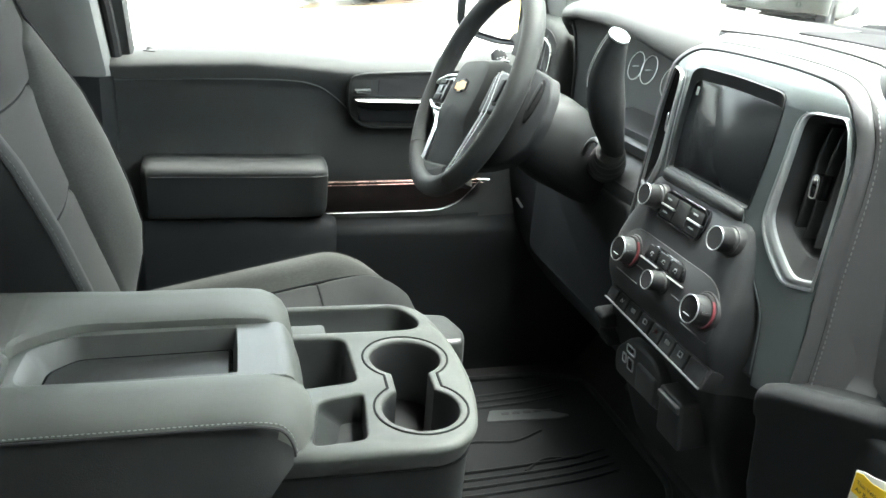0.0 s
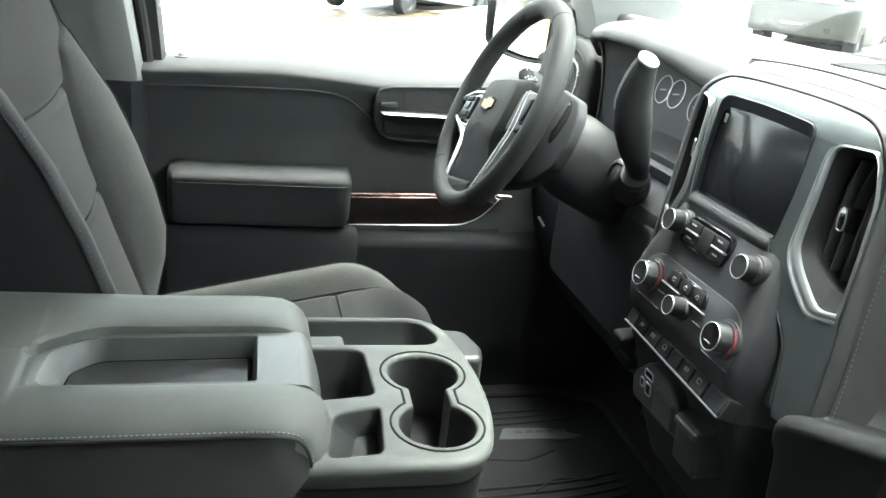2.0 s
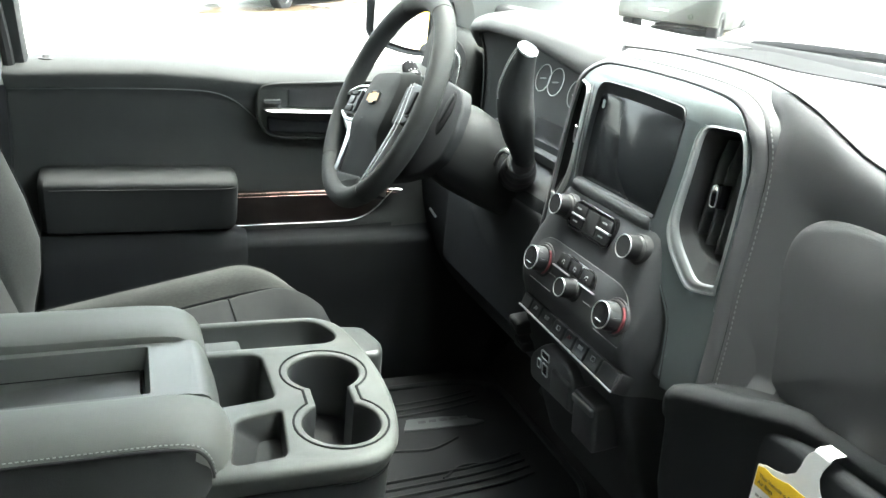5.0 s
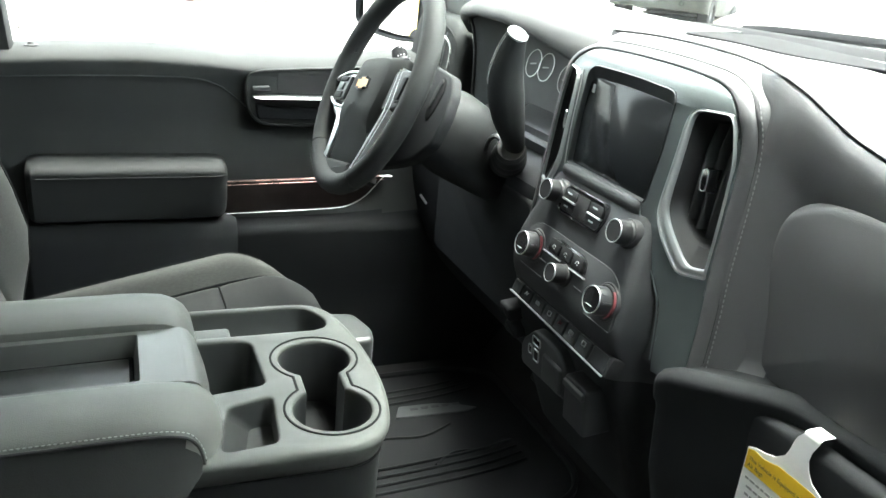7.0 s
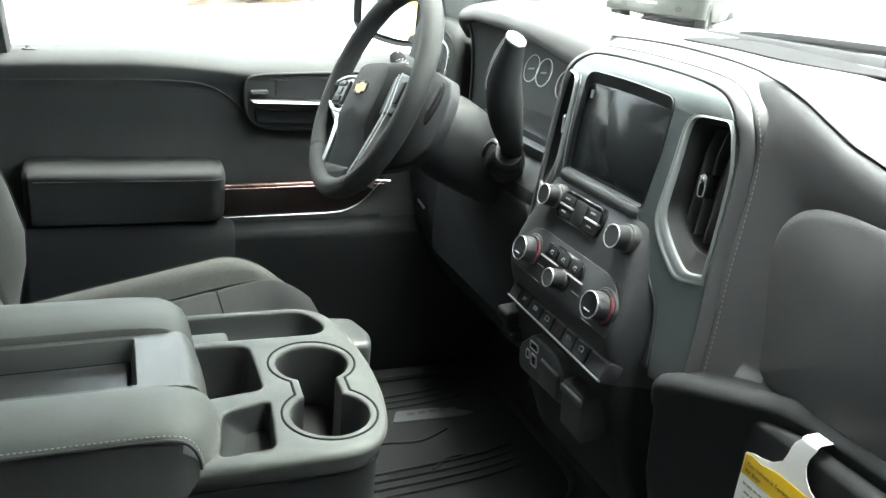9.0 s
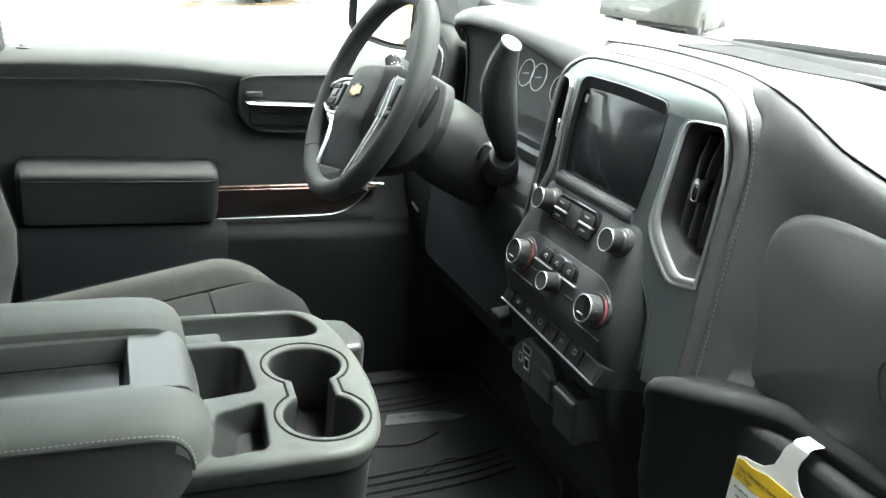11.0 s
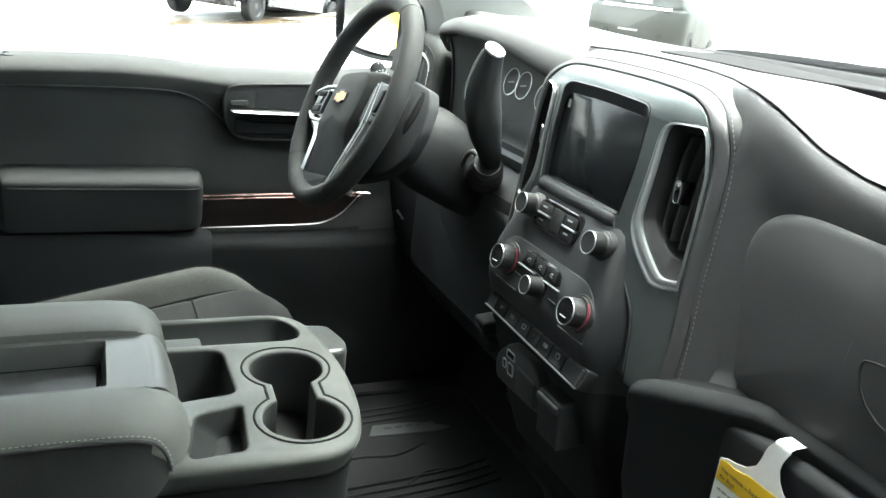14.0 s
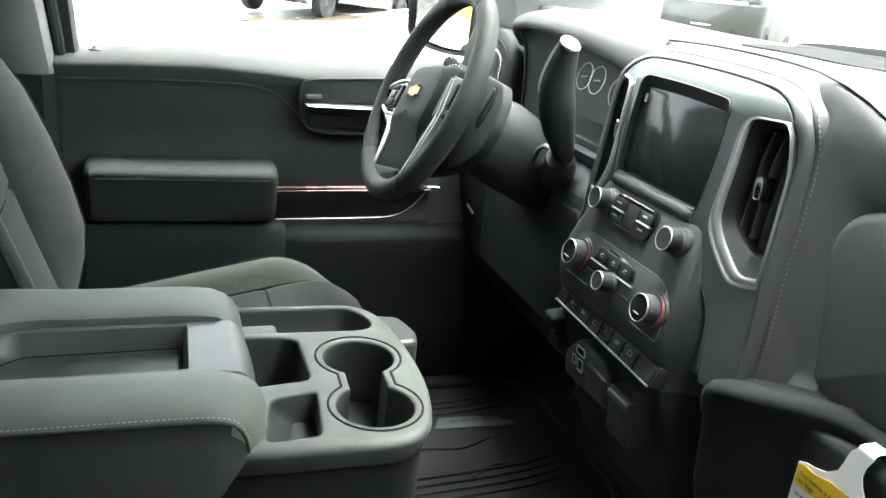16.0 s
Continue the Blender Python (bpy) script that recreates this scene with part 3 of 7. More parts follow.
# window frame, rear edge and glass
bm = bmesh.new()
loft(bm, [[(-0.185 + dx, 0.79, z), (-0.150 + dx, 0.79, z), (-0.146 + dx, 0.80, z), (-0.146 + dx, 0.84, z), (-0.185 + dx, 0.84, z)] for z, dx in ((1.52, 0), (1.75, -0.02), (2.03, -0.07))])
part("window_frame", bm, DOORSKIN, door, "dark grey window frame")
bm = bmesh.new()
puff(bm, [(-0.16, 1.52), (0.66, 1.535), (0.44, 1.93), (0.30, 2.02), (-0.22, 2.03)], frame_at((0, 0.832, 0), (1, 0, 0), (0, 0.04, 1)), 0.0, 0.0005, 1, base=-0.004)
window_pane = part("window_pane", bm, GLASS, door, "clear side window")
window_pane.visible_shadow = False
GM1 = frame_at((0, 0.826, 0), (1, 0, 0), (0, 0.04, 1))
for cx, cz, hw in ((-0.1063, 1.5682, 0.0042), (-0.1396, 1.5532, 0.0027)):
    bm = bmesh.new()
    sq = [(cx - hw, cz - hw), (cx + hw, cz - hw), (cx + hw, cz + hw), (cx - hw, cz + hw)]
    band(bm, sq, inset(sq, 0.0017), GM1, 0.0, 0.0006, 0.0001)
    part("glass_mark", bm, MATTE, window_pane, "small printed mark on the glass")
# triangle cover where the mirror is fixed
bm = bmesh.new()
puff(bm, rounded([(0.600, 1.535), (0.80, 1.56), (0.80, 1.68), (0.645, 1.70), (0.612, 1.60)], 0.010, 3), DOORM, -0.790, 0.004, 2, base=-0.84)
part("mirror_cover", bm, DOORSKIN, door)

# towing mirror outside the door
mirror = thing("door_mirror", (0.62, 0.86, 1.56), "black upright towing mirror outside the driver door window", "mirror")
bm = bmesh.new()
MIR = frame_at((0.62, 1.00, 1.60), (0.5, -0.85, 0), (0, 0, 1))
shell = rounded([(-0.121, -0.022), (-0.062, -0.043), (0.012, -0.050), (0.074, -0.045), (0.080, 0.26), (-0.130, 0.26)], [0.020, 0.03, 0.03, 0.012, 0.025, 0.025], 5)
band(bm, shell, inset(shell, 0.007), MIR, -0.05, 0.010, 0.003)
puff(bm, inset(shell, 0.004), MIR, -0.02, 0.01, 2, base=-0.06)
part("mirror_shell", bm, VINYL_LOW, mirror)
bm = bmesh.new()
puff(bm, inset(shell, 0.012), MIR, -0.004, 0.001, 1, base=-0.012)
part("mirror_glass", bm, material("mirror_silver", (0.9, 0.9, 0.9), 0.03, metal=1.0, mottle=0.0), mirror, "mirror glass")
bm = bmesh.new()
tube(bm, [(0.655, 0.835, 1.565), (0.66, 0.98, 1.575)], 0.020, 10, flat=0.6)
part("mirror_arm", bm, VINYL_LOW, mirror)
bm = bmesh.new()
tube(bm, [(0.655, 0.835, 1.72), (0.66, 0.98, 1.72)], 0.020, 10, flat=0.6)
part("mirror_arm", bm, VINYL_LOW, mirror)

# ---- driver's seat ----
seat = thing("driver_seat", (0.0, 0.41, FLOOR), "dark grey cloth driver seat with side bolsters", "seat")
SY = 0.405


def cushion_z(x, p):
    z = 1.152 + 0.215 * (x - 0.10)
    z += 0.030 * lerp_table([(0.60, 0.0), (0.78, 1.0)], abs(p))
    z -= 0.012 * bump(abs(p), 0.64, 0.05)
    z -= 0.10 * max(0.0, abs(p) - 0.86) ** 2 / 0.02
    side = lerp_table([(0.60, 0.0), (0.80, 1.0)], abs(p))
    z -= 6.0 * max(0.0, x - 0.235) ** 2 * (1 - side) + 4.8 * max(0.0, x - 0.170) ** 2 * side
    z -= 0.003 * bump(x, 0.166, 0.010) * (1 if abs(p) < 0.64 else 0)
    return z


def cushion_point(u, v):
    x, p = -0.30 + 0.63 * u, 2 * v - 1
    w = 0.247 - 0.05 * max(0.0, x - 0.15) ** 2 * 20
    return Vector((x, SY + w * p, max(cushion_z(x, p), 0.98)))


insert_zone = lambda u, v: abs(2 * v - 1) < 0.64
bm = bmesh.new()
grid(bm, 60, 80, cushion_point, lambda u, v: 0.64 <= 2 * v - 1 < 0.90)
part("cushion_bolster", bm, SEATCLOTH, seat, "grey cloth seat bolster")
bm = bmesh.new()
grid(bm, 60, 80, cushion_point, lambda u, v: 0.64 <= 1 - 2 * v < 0.90)
part("cushion_bolster", bm, SEATCLOTH, seat, "grey cloth seat bolster")
bm = bmesh.new()
grid(bm, 60, 80, cushion_point, insert_zone)
part("cushion_insert", bm, SEATINSERT, seat, "darker ribbed cloth seat insert")
for sgn in (-1, 1):
    bm = bmesh.new()
    tube(bm, [cushion_point(u / 30, 0.5 + sgn * 0.455) + Vector((0, 0, 0.002)) for u in range(4, 27)], 0.003, 6)
    part("piping", bm, SEATSIDE, seat)
    bm = bmesh.new()
    tube(bm, [cushion_point(u / 30, 0.5 + sgn * 0.425) + Vector((0, 0, 0.0006)) for u in range(4, 27)], 0.0013, 6)
    part("bolster_welt", bm, MATTE, seat)
bm = bmesh.new()
grid(bm, 60, 80, cushion_point, lambda u, v: 2 * v - 1 >= 0.90)
part("cushion_edge", bm, SEATSIDE, seat)
bm = bmesh.new()
grid(bm, 60, 80, cushion_point, lambda u, v: 2 * v - 1 <= -0.90)
part("cushion_edge", bm, SEATSIDE, seat)
bm = bmesh.new()
box(bm, -0.30, 0.27, SY - 0.225, SY + 0.225, 0.93, 1.10, 0.03)
part("seat_base", bm, SEATSIDE, seat)
bm = bmesh.new()
box(bm, -0.25, 0.20, SY - 0.19, SY + 0.19, FLOOR, 0.94, 0.01)
part("seat_rail", bm, VINYL_LOW, seat)

# backrest: z runs up its length, p across; the bolsters stand proud of the insert
CREST = [(1.02, -0.165), (1.135, -0.150), (1.20, -0.136), (1.257, -0.134), (1.33, -0.152), (1.41, -0.180), (1.488, -0.214), (1.55, -0.252), (1.60, -0.284), (1.66, -0.302), (1.74, -0.325)]
INSERT = [(1.02, -0.125), (1.164, -0.166), (1.286, -0.208), (1.408, -0.247), (1.513, -0.274), (1.598, -0.287), (1.66, -0.300), (1.74, -0.322)]
BAND_LO, BAND_HI, EDGE_HI = 0.56, 0.89, 0.924


def back_width(z):
    return lerp_table([(1.0, 0.235), (1.14, 0.258), (1.45, 0.258), (1.58, 0.248), (1.66, 0.215), (1.74, 0.175)], z)


def back_point(u, v, lift=0.0):
    z, q = 1.03 + 0.70 * u, 2 * v - 1
    lo = lerp_table([(1.46, BAND_LO), (1.56, 0.68), (1.60, 0.86)], z)
    a = abs(q)
    a = a / BAND_LO * lo if a < BAND_LO else lo + (a - BAND_LO) / (BAND_HI - BAND_LO) * (BAND_HI - lo) if a < BAND_HI else a
    p = math.copysign(a, q)
    ins, crest = lin_table(INSERT, z), lin_table(CREST, z)
    k = min(max((a - lo) / (BAND_HI - lo), 0.0), 1.0)
    x = ins + (crest - ins) * math.sin(k * math.pi / 2) ** 0.8
    x -= 0.007 * bump(a, lo, 0.018)
    x -= 0.13 * (max(0.0, a - BAND_HI) / (1 - BAND_HI)) ** 2
    if a < lo:
        x -= 0.008 * (bump(z, 1.512, 0.006) + bump(z, 1.350, 0.006)) * min(1.0, (lo - a) / 0.06)
        x += 0.012 * math.cos(a / lo * math.pi / 2)
    return Vector((x + lift, SY + back_width(z) * p, z))


for nm, keep, mt, lb in (("backrest_bolster", lambda u, v: BAND_LO <= 2 * v - 1 < BAND_HI, SEATCLOTH, "grey cloth backrest bolster"),
                         ("backrest_bolster", lambda u, v: BAND_LO <= 1 - 2 * v < BAND_HI, SEATCLOTH, "grey cloth backrest bolster"),
                         ("backrest_insert", lambda u, v: abs(2 * v - 1) < BAND_LO, SEATBACK, "cloth backrest insert with cross seams"),
                         ("edge_strip", lambda u, v: BAND_HI <= 2 * v - 1 < EDGE_HI, SEATEDGE, "grey vinyl strip along the backrest crest"),
                         ("edge_strip", lambda u, v: BAND_HI <= 1 - 2 * v < EDGE_HI, SEATEDGE, "grey vinyl strip along the backrest crest"),
                         ("backrest_edge", lambda u, v: 2 * v - 1 >= EDGE_HI, SEATSIDE, "black vinyl backrest edge"),
                         ("backrest_edge", lambda u, v: 1 - 2 * v >= EDGE_HI, SEATSIDE, "black vinyl backrest edge")):
    bm = bmesh.new()
    grid(bm, 150, 200, back_point, keep)
    seat_part = part(nm, bm, mt, seat, lb, angle=60)
    if nm == "backrest_insert":
        seat_part.data.materials.append(SEATTOP)
        for f in seat_part.data.polygons:
            f.material_index = 1 if f.center.z + FLOOR > 1.512 else 0
for sgn in (-1, 1):
    bm = bmesh.new()
    tube(bm, [back_point(u / 60, 0.5 + sgn * (0.462 if sgn < 0 else 0.445), 0.0005) for u in range(1, 59)], 0.0024, 6)
    part("piping", bm, SEATSIDE, seat)
    bm = bmesh.new()
    stitches(bm, [back_point(u / 60, 0.5 + sgn * 0.4575, 0.0008) for u in range(8, 52)], 0.0040, 0.0028, 0.0006)
    part("stitching", bm, BUTTON, seat)
for zc in (1.512, 1.350):
    bm = bmesh.new()
    tube(bm, [back_point((zc - 1.03) / 0.70, 0.5 + 0.265 * (k / 15 - 1), 0.0005) for k in range(31)], 0.0022, 6)
    part("cross_seam", bm, MATTE, seat)
for sgn in (-1, 1):
    bm = bmesh.new()
    tube(bm, [back_point(u / 60, 0.5 + sgn * BAND_LO / 2, 0.0008) for u in range(2, 56)], 0.0026, 6)
    part("bolster_seam", bm, MATTE, seat)
    bm = bmesh.new()
    tube(bm, [cushion_point(u / 40, 0.5 + sgn * 0.32) + Vector((0, 0, 0.0008)) for u in range(2, 38)], 0.0022, 6)
    part("bolster_seam", bm, MATTE, seat)
bm = bmesh.new()
tube(bm, [cushion_point((0.166 + 0.30) / 0.63, 0.5 + 0.315 * (k / 12 - 1)) + Vector((0, 0, 0.0014)) for k in range(25)], 0.0018, 6)
part("cross_seam", bm, MATTE, seat)
bm = bmesh.new()
secs = []
for z in (1.02, 1.14, 1.3, 1.45, 1.6, 1.73):
    w, cx = back_width(z), lin_table(INSERT, z)
    secs.append([(cx + d, SY + w * p, z) for d, p in ((-0.115, -0.99), (-0.19, -0.95), (-0.21, 0), (-0.19, 0.95), (-0.115, 0.99), (-0.10, 0.9), (-0.06, 0), (-0.10, -0.9))])
loft(bm, secs)
part("backrest_shell", bm, SEATSIDE, seat, "black seat back shell")

passenger_seat = copy_thing(seat, Matrix.Translation((-0.16, -0.42, FLOOR)))
passenger_seat.name = "passenger_seat"
tagged(passenger_seat, "dark grey cloth passenger seat slid back", "seat")

# ---- centre console with its folding armrest ----
console = thing("centre_console", (0.0, 0.0, FLOOR), "grey plastic folding centre console with twin cup holders", "console")
TOPZ = 1.30
CM = Matrix.Translation((0, 0, 0))
outline = rounded([(-0.07, -0.150), (0.030, -0.151), (0.080, -0.1535), (0.238, -0.158), (0.270, -0.07), (0.275, 0.06), (0.252, 0.176), (-0.07, 0.182)], [0.01, 0.010, 0.012, 0.045, 0.12, 0.12, 0.05, 0.01], 7)
CUPN, CUPF, CR = Vector((0.200, -0.084)), Vector((0.206, 0.024)), 0.0415


def cup_outline(r, neck):
    """Two circles joined by a neck."""
    d = (CUPF - CUPN)
    ax = d.normalized()
    side = Vector((ax.y, -ax.x))
    a0 = math.asin(neck / r)
    out = []
    for c, s in ((CUPN, 1), (CUPF, -1)):
        for i in range(29):
            a = a0 + (2 * math.pi - 2 * a0) * i / 28
            out.append(tuple(c + (ax * math.cos(a) * s + side * math.sin(a) * s) * r))
    return out


cups = cup_outline(CR, 0.021)
far_tray = rounded([(0.088, 0.098), (0.235, 0.094), (0.246, 0.118), (0.225, 0.163), (0.060, 0.164), (0.060, 0.098)], [0.004, 0.02, 0.02, 0.02, 0.005, 0.005], 5)
mid_bin = rounded([(0.060, -0.032), (0.142, -0.022), (0.142, 0.074), (0.130, 0.084), (0.060, 0.086)], [0.004, 0.012, 0.012, 0.01, 0.004], 5)
near_bin = rounded([(0.080, -0.135), (0.134, -0.131), (0.144, -0.046), (0.094, -0.058)], 0.010, 5)
bm = bmesh.new()
lip = 0.0035
loops = holed(bm, inset(outline, 0.009), [inset(h, -lip) for h in (cups, far_tray, mid_bin, near_bin)], CM, TOPZ)
prev = loops[0]
for i in range(1, 5):
    a = math.pi / 2 * i / 4
    nxt = ring(bm, inset(outline, 0.009 * (1 - math.sin(a))), CM, TOPZ - 0.008 * (1 - math.cos(a)))
    bridge(bm, prev, nxt)
    prev = nxt
nxt = ring(bm, inset(outline, 0.0075), CM, TOPZ - 0.028)
bridge(bm, prev, nxt)
prev = nxt
nxt = ring(bm, inset(outline, 0.010), CM, TOPZ - 0.032)
bridge(bm, prev, nxt)
for lp, h in zip(loops[1:], (cups, far_tray, mid_bin, near_bin)):
    prev = lp
    for i in range(1, 4):
        a = math.pi / 2 * i / 3
        nxt = ring(bm, inset(h, -lip * (1 - math.sin(a))), CM, TOPZ - lip * (1 - math.cos(a)))
        bridge(bm, prev, nxt)
        prev = nxt
    nxt = ring(bm, h, CM, TOPZ - 0.006)
    bridge(bm, prev, nxt)
part("top_plate", bm, CONSOLE, console, "mid grey moulded console top")
bm = bmesh.new()
tube(bm, [(x, y, TOPZ - 0.0305) for x, y in inset(outline, 0.0078)], 0.0017, 6, closed=True)
part("groove", bm, MATTE, console, "dark groove under the console top")
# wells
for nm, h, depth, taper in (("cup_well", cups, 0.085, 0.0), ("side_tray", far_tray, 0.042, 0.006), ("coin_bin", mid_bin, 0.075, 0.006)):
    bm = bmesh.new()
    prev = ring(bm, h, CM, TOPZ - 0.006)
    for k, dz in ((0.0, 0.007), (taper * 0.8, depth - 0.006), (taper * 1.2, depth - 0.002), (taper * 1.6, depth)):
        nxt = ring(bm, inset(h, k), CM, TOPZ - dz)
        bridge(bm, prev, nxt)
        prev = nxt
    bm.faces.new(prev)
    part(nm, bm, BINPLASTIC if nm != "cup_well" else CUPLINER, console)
# small bin: a shallow floor, its rear and far walls sloped
bin_floor = rounded([(0.101, -0.124), (0.136, -0.122), (0.1425, -0.051), (0.1185, -0.055)], 0.006, 5)
bm = bmesh.new()
prev = ring(bm, near_bin, CM, TOPZ - 0.006)
for k, z in ((0.03, TOPZ - 0.009), (0.93, TOPZ - 0.031), (1.0, TOPZ - 0.033)):
    nxt = ring(bm, [(p[0] + (q[0] - p[0]) * k, p[1] + (q[1] - p[1]) * k) for p, q in zip(near_bin, bin_floor)], CM, z)
    bridge(bm, prev, nxt)
    prev = nxt
bm.faces.new(prev)
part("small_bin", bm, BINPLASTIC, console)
bm = bmesh.new()
band(bm, cup_outline(0.0515, 0.0320), cup_outline(0.0490, 0.0290), CM, TOPZ - 0.002, TOPZ + 0.0012, 0.0006)
part("cup_rim", bm, MATTE, console, "black line round the cup holders")
bm = bmesh.new()
puff(bm, rrect(0.062, 0.125, 0.1005, 0.140, 0.006), CM, TOPZ - 0.010, 0.004, 3, base=TOPZ - 0.04)
part("tray_step", bm, CONSOLE, console)
# body under the top; missing side shade is put into its darker colour
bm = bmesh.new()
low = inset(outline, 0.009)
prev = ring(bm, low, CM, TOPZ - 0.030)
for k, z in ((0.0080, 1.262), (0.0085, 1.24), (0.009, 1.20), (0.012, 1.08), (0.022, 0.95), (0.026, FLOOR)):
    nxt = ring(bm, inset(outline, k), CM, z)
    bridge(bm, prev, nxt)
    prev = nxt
part("body", bm, CONSOLESHADED, console, "grey console body with side shade in its colour")
bm = bmesh.new()
box(bm, -0.50, 0.02, -0.160, 0.160, FLOOR, 1.22, 0.01)
part("jump_seat_base", bm, SIDE, console)
# latch tab at the front
bm = bmesh.new()
puff(bm, rounded([(0.235, 0.078), (0.298, 0.078), (0.306, 0.110), (0.294, 0.158), (0.240, 0.168)], 0.012, 4), CM, 1.287, 0.008, 3, base=1.245)
part("latch_tab", bm, BINPLASTIC, console, "grey release tab at the front")

# armrest lid: two pads, a tray between them
lid = thing("armrest_lid", (-0.12, 0.0, 1.24), "dark grey stitched leatherette armrest lid with a recessed tray", "armrest")
PADN = [(-0.058, 1.300), (-0.0575, 1.334), (-0.061, 1.341), (-0.072, 1.3465), (-0.095, 1.3490), (-0.118, 1.3480), (-0.132, 1.3455), (-0.1410, 1.3420), (-0.1463, 1.3375), (-0.1500, 1.329), (-0.168, 1.303), (-0.180, 1.272), (-0.184, 1.235), (-0.150, 1.200), (-0.06, 1.200)]

PADF = [(-0.058, 1.300), (-0.0575, 1.338), (-0.060, 1.3445), (-0.068, 1.3485), (-0.095, 1.3500), (-0.120, 1.3495), (-0.134, 1.3480), (-0.1430, 1.3445), (-0.1475, 1.3390), (-0.150, 1.331), (-0.168, 1.303), (-0.180, 1.272), (-0.184, 1.235), (-0.150, 1.200), (-0.06, 1.200)]


def inner_edge(x, sign):
    """Where the cover meets the tray; behind the tray both halves meet in the middle."""
    if sign < 0:
        return lin_table([(-0.2075, 0.0), (-0.2040, -0.0575), (0.1, -0.0575)], x)
    return -lin_table([(-0.2100, 0.0), (-0.2060, 0.012), (-0.196, 0.024), (-0.176, 0.041), (-0.152, 0.053), (-0.130, 0.0575), (0.1, 0.0575)], x)


def pad(sign):
    secs = []
    rows = [(-0.62, 0.010, 1, 1.20), (-0.30, 0.005, 1, 1.20), (-0.24, 0.004, 1, 1.20), (-0.216, 0.0035, 1, 1.20), (-0.2125, 0.0035, 1, 1.20), (-0.2100, 0.0035, 1, 1.20), (-0.2075, 0.003, 1, 1.20), (-0.2060, 0.003, 1, 1.20), (-0.2040, 0.003, 1, 1.20), (-0.196, 0.003, 1, 1.20), (-0.186, 0.0025, 1, 1.20), (-0.176, 0.0025, 1, 1.20), (-0.164, 0.0025, 1, 1.20), (-0.152, 0.002, 1, 1.20), (-0.130, 0.001, 1, 1.20),
            (-0.10, 0.0, 1, 1.20), (0.0, 0.0, 1, 1.215), (0.025, -0.001, 1, 1.225), (0.045, -0.003, 1, 1.240), (0.060, -0.009, 0.985, 1.258), (0.070, -0.017, 0.965, 1.275), (0.077, -0.029, 0.93, 1.290), (0.080, -0.045, 0.91, 1.297)]
    for x, dz, sq, zb in rows:
        if sign < 0 and x > 0.03:
            x += 0.006 * min(1.0, (x - 0.03) / 0.03)
        sec, y0, foot, last = [], inner_edge(x, sign), None, (0.0, 0.0)
        joined = lin_table([(-0.216, 1.0), (-0.2075, 0.0)], x)
        for i, (y, z) in enumerate(PADN if sign < 0 else PADF):
            if i < 4:
                y = y0 + (y + 0.0575) * (1 if y0 < -0.03 or joined < 1 else 0.5)
                z += (1.3492 - z) * joined if i else 0.0
            elif i == 4:
                y = min(y, y0 - 0.02)
            yy = -0.062 + (y + 0.062) * sq
            xx, zlow = x, zb
            if sign < 0 and x > 0.02:
                # rounded front corner; the flank's foot rises towards it
                xx -= 0.020 * min(1.0, max(0.0, -yy - 0.092) / 0.055) ** 2 * min(1.0, (x - 0.02) / 0.04)
                if i >= 8:
                    zlow = max(zb, lin_table([(0.0, 1.215), (0.020, 1.255), (0.041, 1.281), (0.054, 1.292), (0.066, 1.296)], xx))
            zz = z + (dz if z > 1.26 else dz * 0.3)
            if sign < 0 and x > 0.02 and i >= 9 and zz < zlow:
                # the flank ends where it meets its rising foot
                if foot is None:
                    foot = last[0] + (yy - last[0]) * min(1.0, max(0.0, (last[1] - zlow) / max(last[1] - zz, 1e-6)))
                yy = max(yy, foot)
            last = (yy, zz)
            sec.append((xx, sign * -yy, max(zz, zlow)))
        secs.append(sec)
    m = bmesh.new()
    loft(m, secs)
    return m


near_pad = part("pad", pad(-1), LEATHER, lid)
far_pad = part("pad", pad(1), LEATHER, lid)
# coarser dark cover on the flanks below the seam
for ob in (near_pad, far_pad):
    ob.data.materials.append(PADSIDE)
    for f in ob.data.polygons:
        c = f.center + Vector((-0.12, 0.0, 1.24))
        seam_z = lin_table([(-0.62, 1.348), (-0.20, 1.339), (0.025, 1.3375), (0.039, 1.336), (0.050, 1.333), (0.058, 1.325), (0.0625, 1.314), (0.066, 1.300)], c.x)
        if abs(c.y) > 0.1470 and c.z < seam_z + (0.006 if ob is far_pad else 0.0):
            f.material_index = 1
for sg in (-1, 1):
    bm = bmesh.new()
    up = 0.0 if sg < 0 else 0.0072
    base = [(-0.45, 0.1466, 1.3470), (-0.20, 0.1466, 1.3425), (-0.097, 0.1466, 1.3413), (-0.011, 0.1466, 1.3405), (0.025, 0.1466, 1.3392), (0.039, 0.1466, 1.3372), (0.050, 0.1466, 1.3332), (0.058, 0.1466, 1.3240), (0.0625, 0.1466, 1.3125), (0.064, 0.1470, 1.304)] if sg < 0 else [(-0.45, 0.1430, 1.3455), (-0.20, 0.1430, 1.3400), (-0.10, 0.1430, 1.3370), (0.0, 0.1430, 1.3370), (0.025, 0.1432, 1.3355), (0.045, 0.1440, 1.3300), (0.060, 0.1455, 1.3185), (0.068, 0.1475, 1.3050), (0.073, 0.150, 1.293)]
    path = smooth_path([(x, sg * y, z + up) for x, y, z in base], 8)
    stitches(bm, path, 0.0029, 0.0018, 0.00065)
    part("stitching", bm, THREAD, near_pad if sg < 0 else far_pad, "grey thread")
    bm = bmesh.new()
    tube(bm, [(p.x - 0.0012 * max(0.0, (p.x - 0.04) / 0.02), p.y + sg * 0.0028, p.z - 0.0034) for p in path], 0.0016, 6)
    part("seam", bm, SEAL, near_pad if sg < 0 else far_pad)
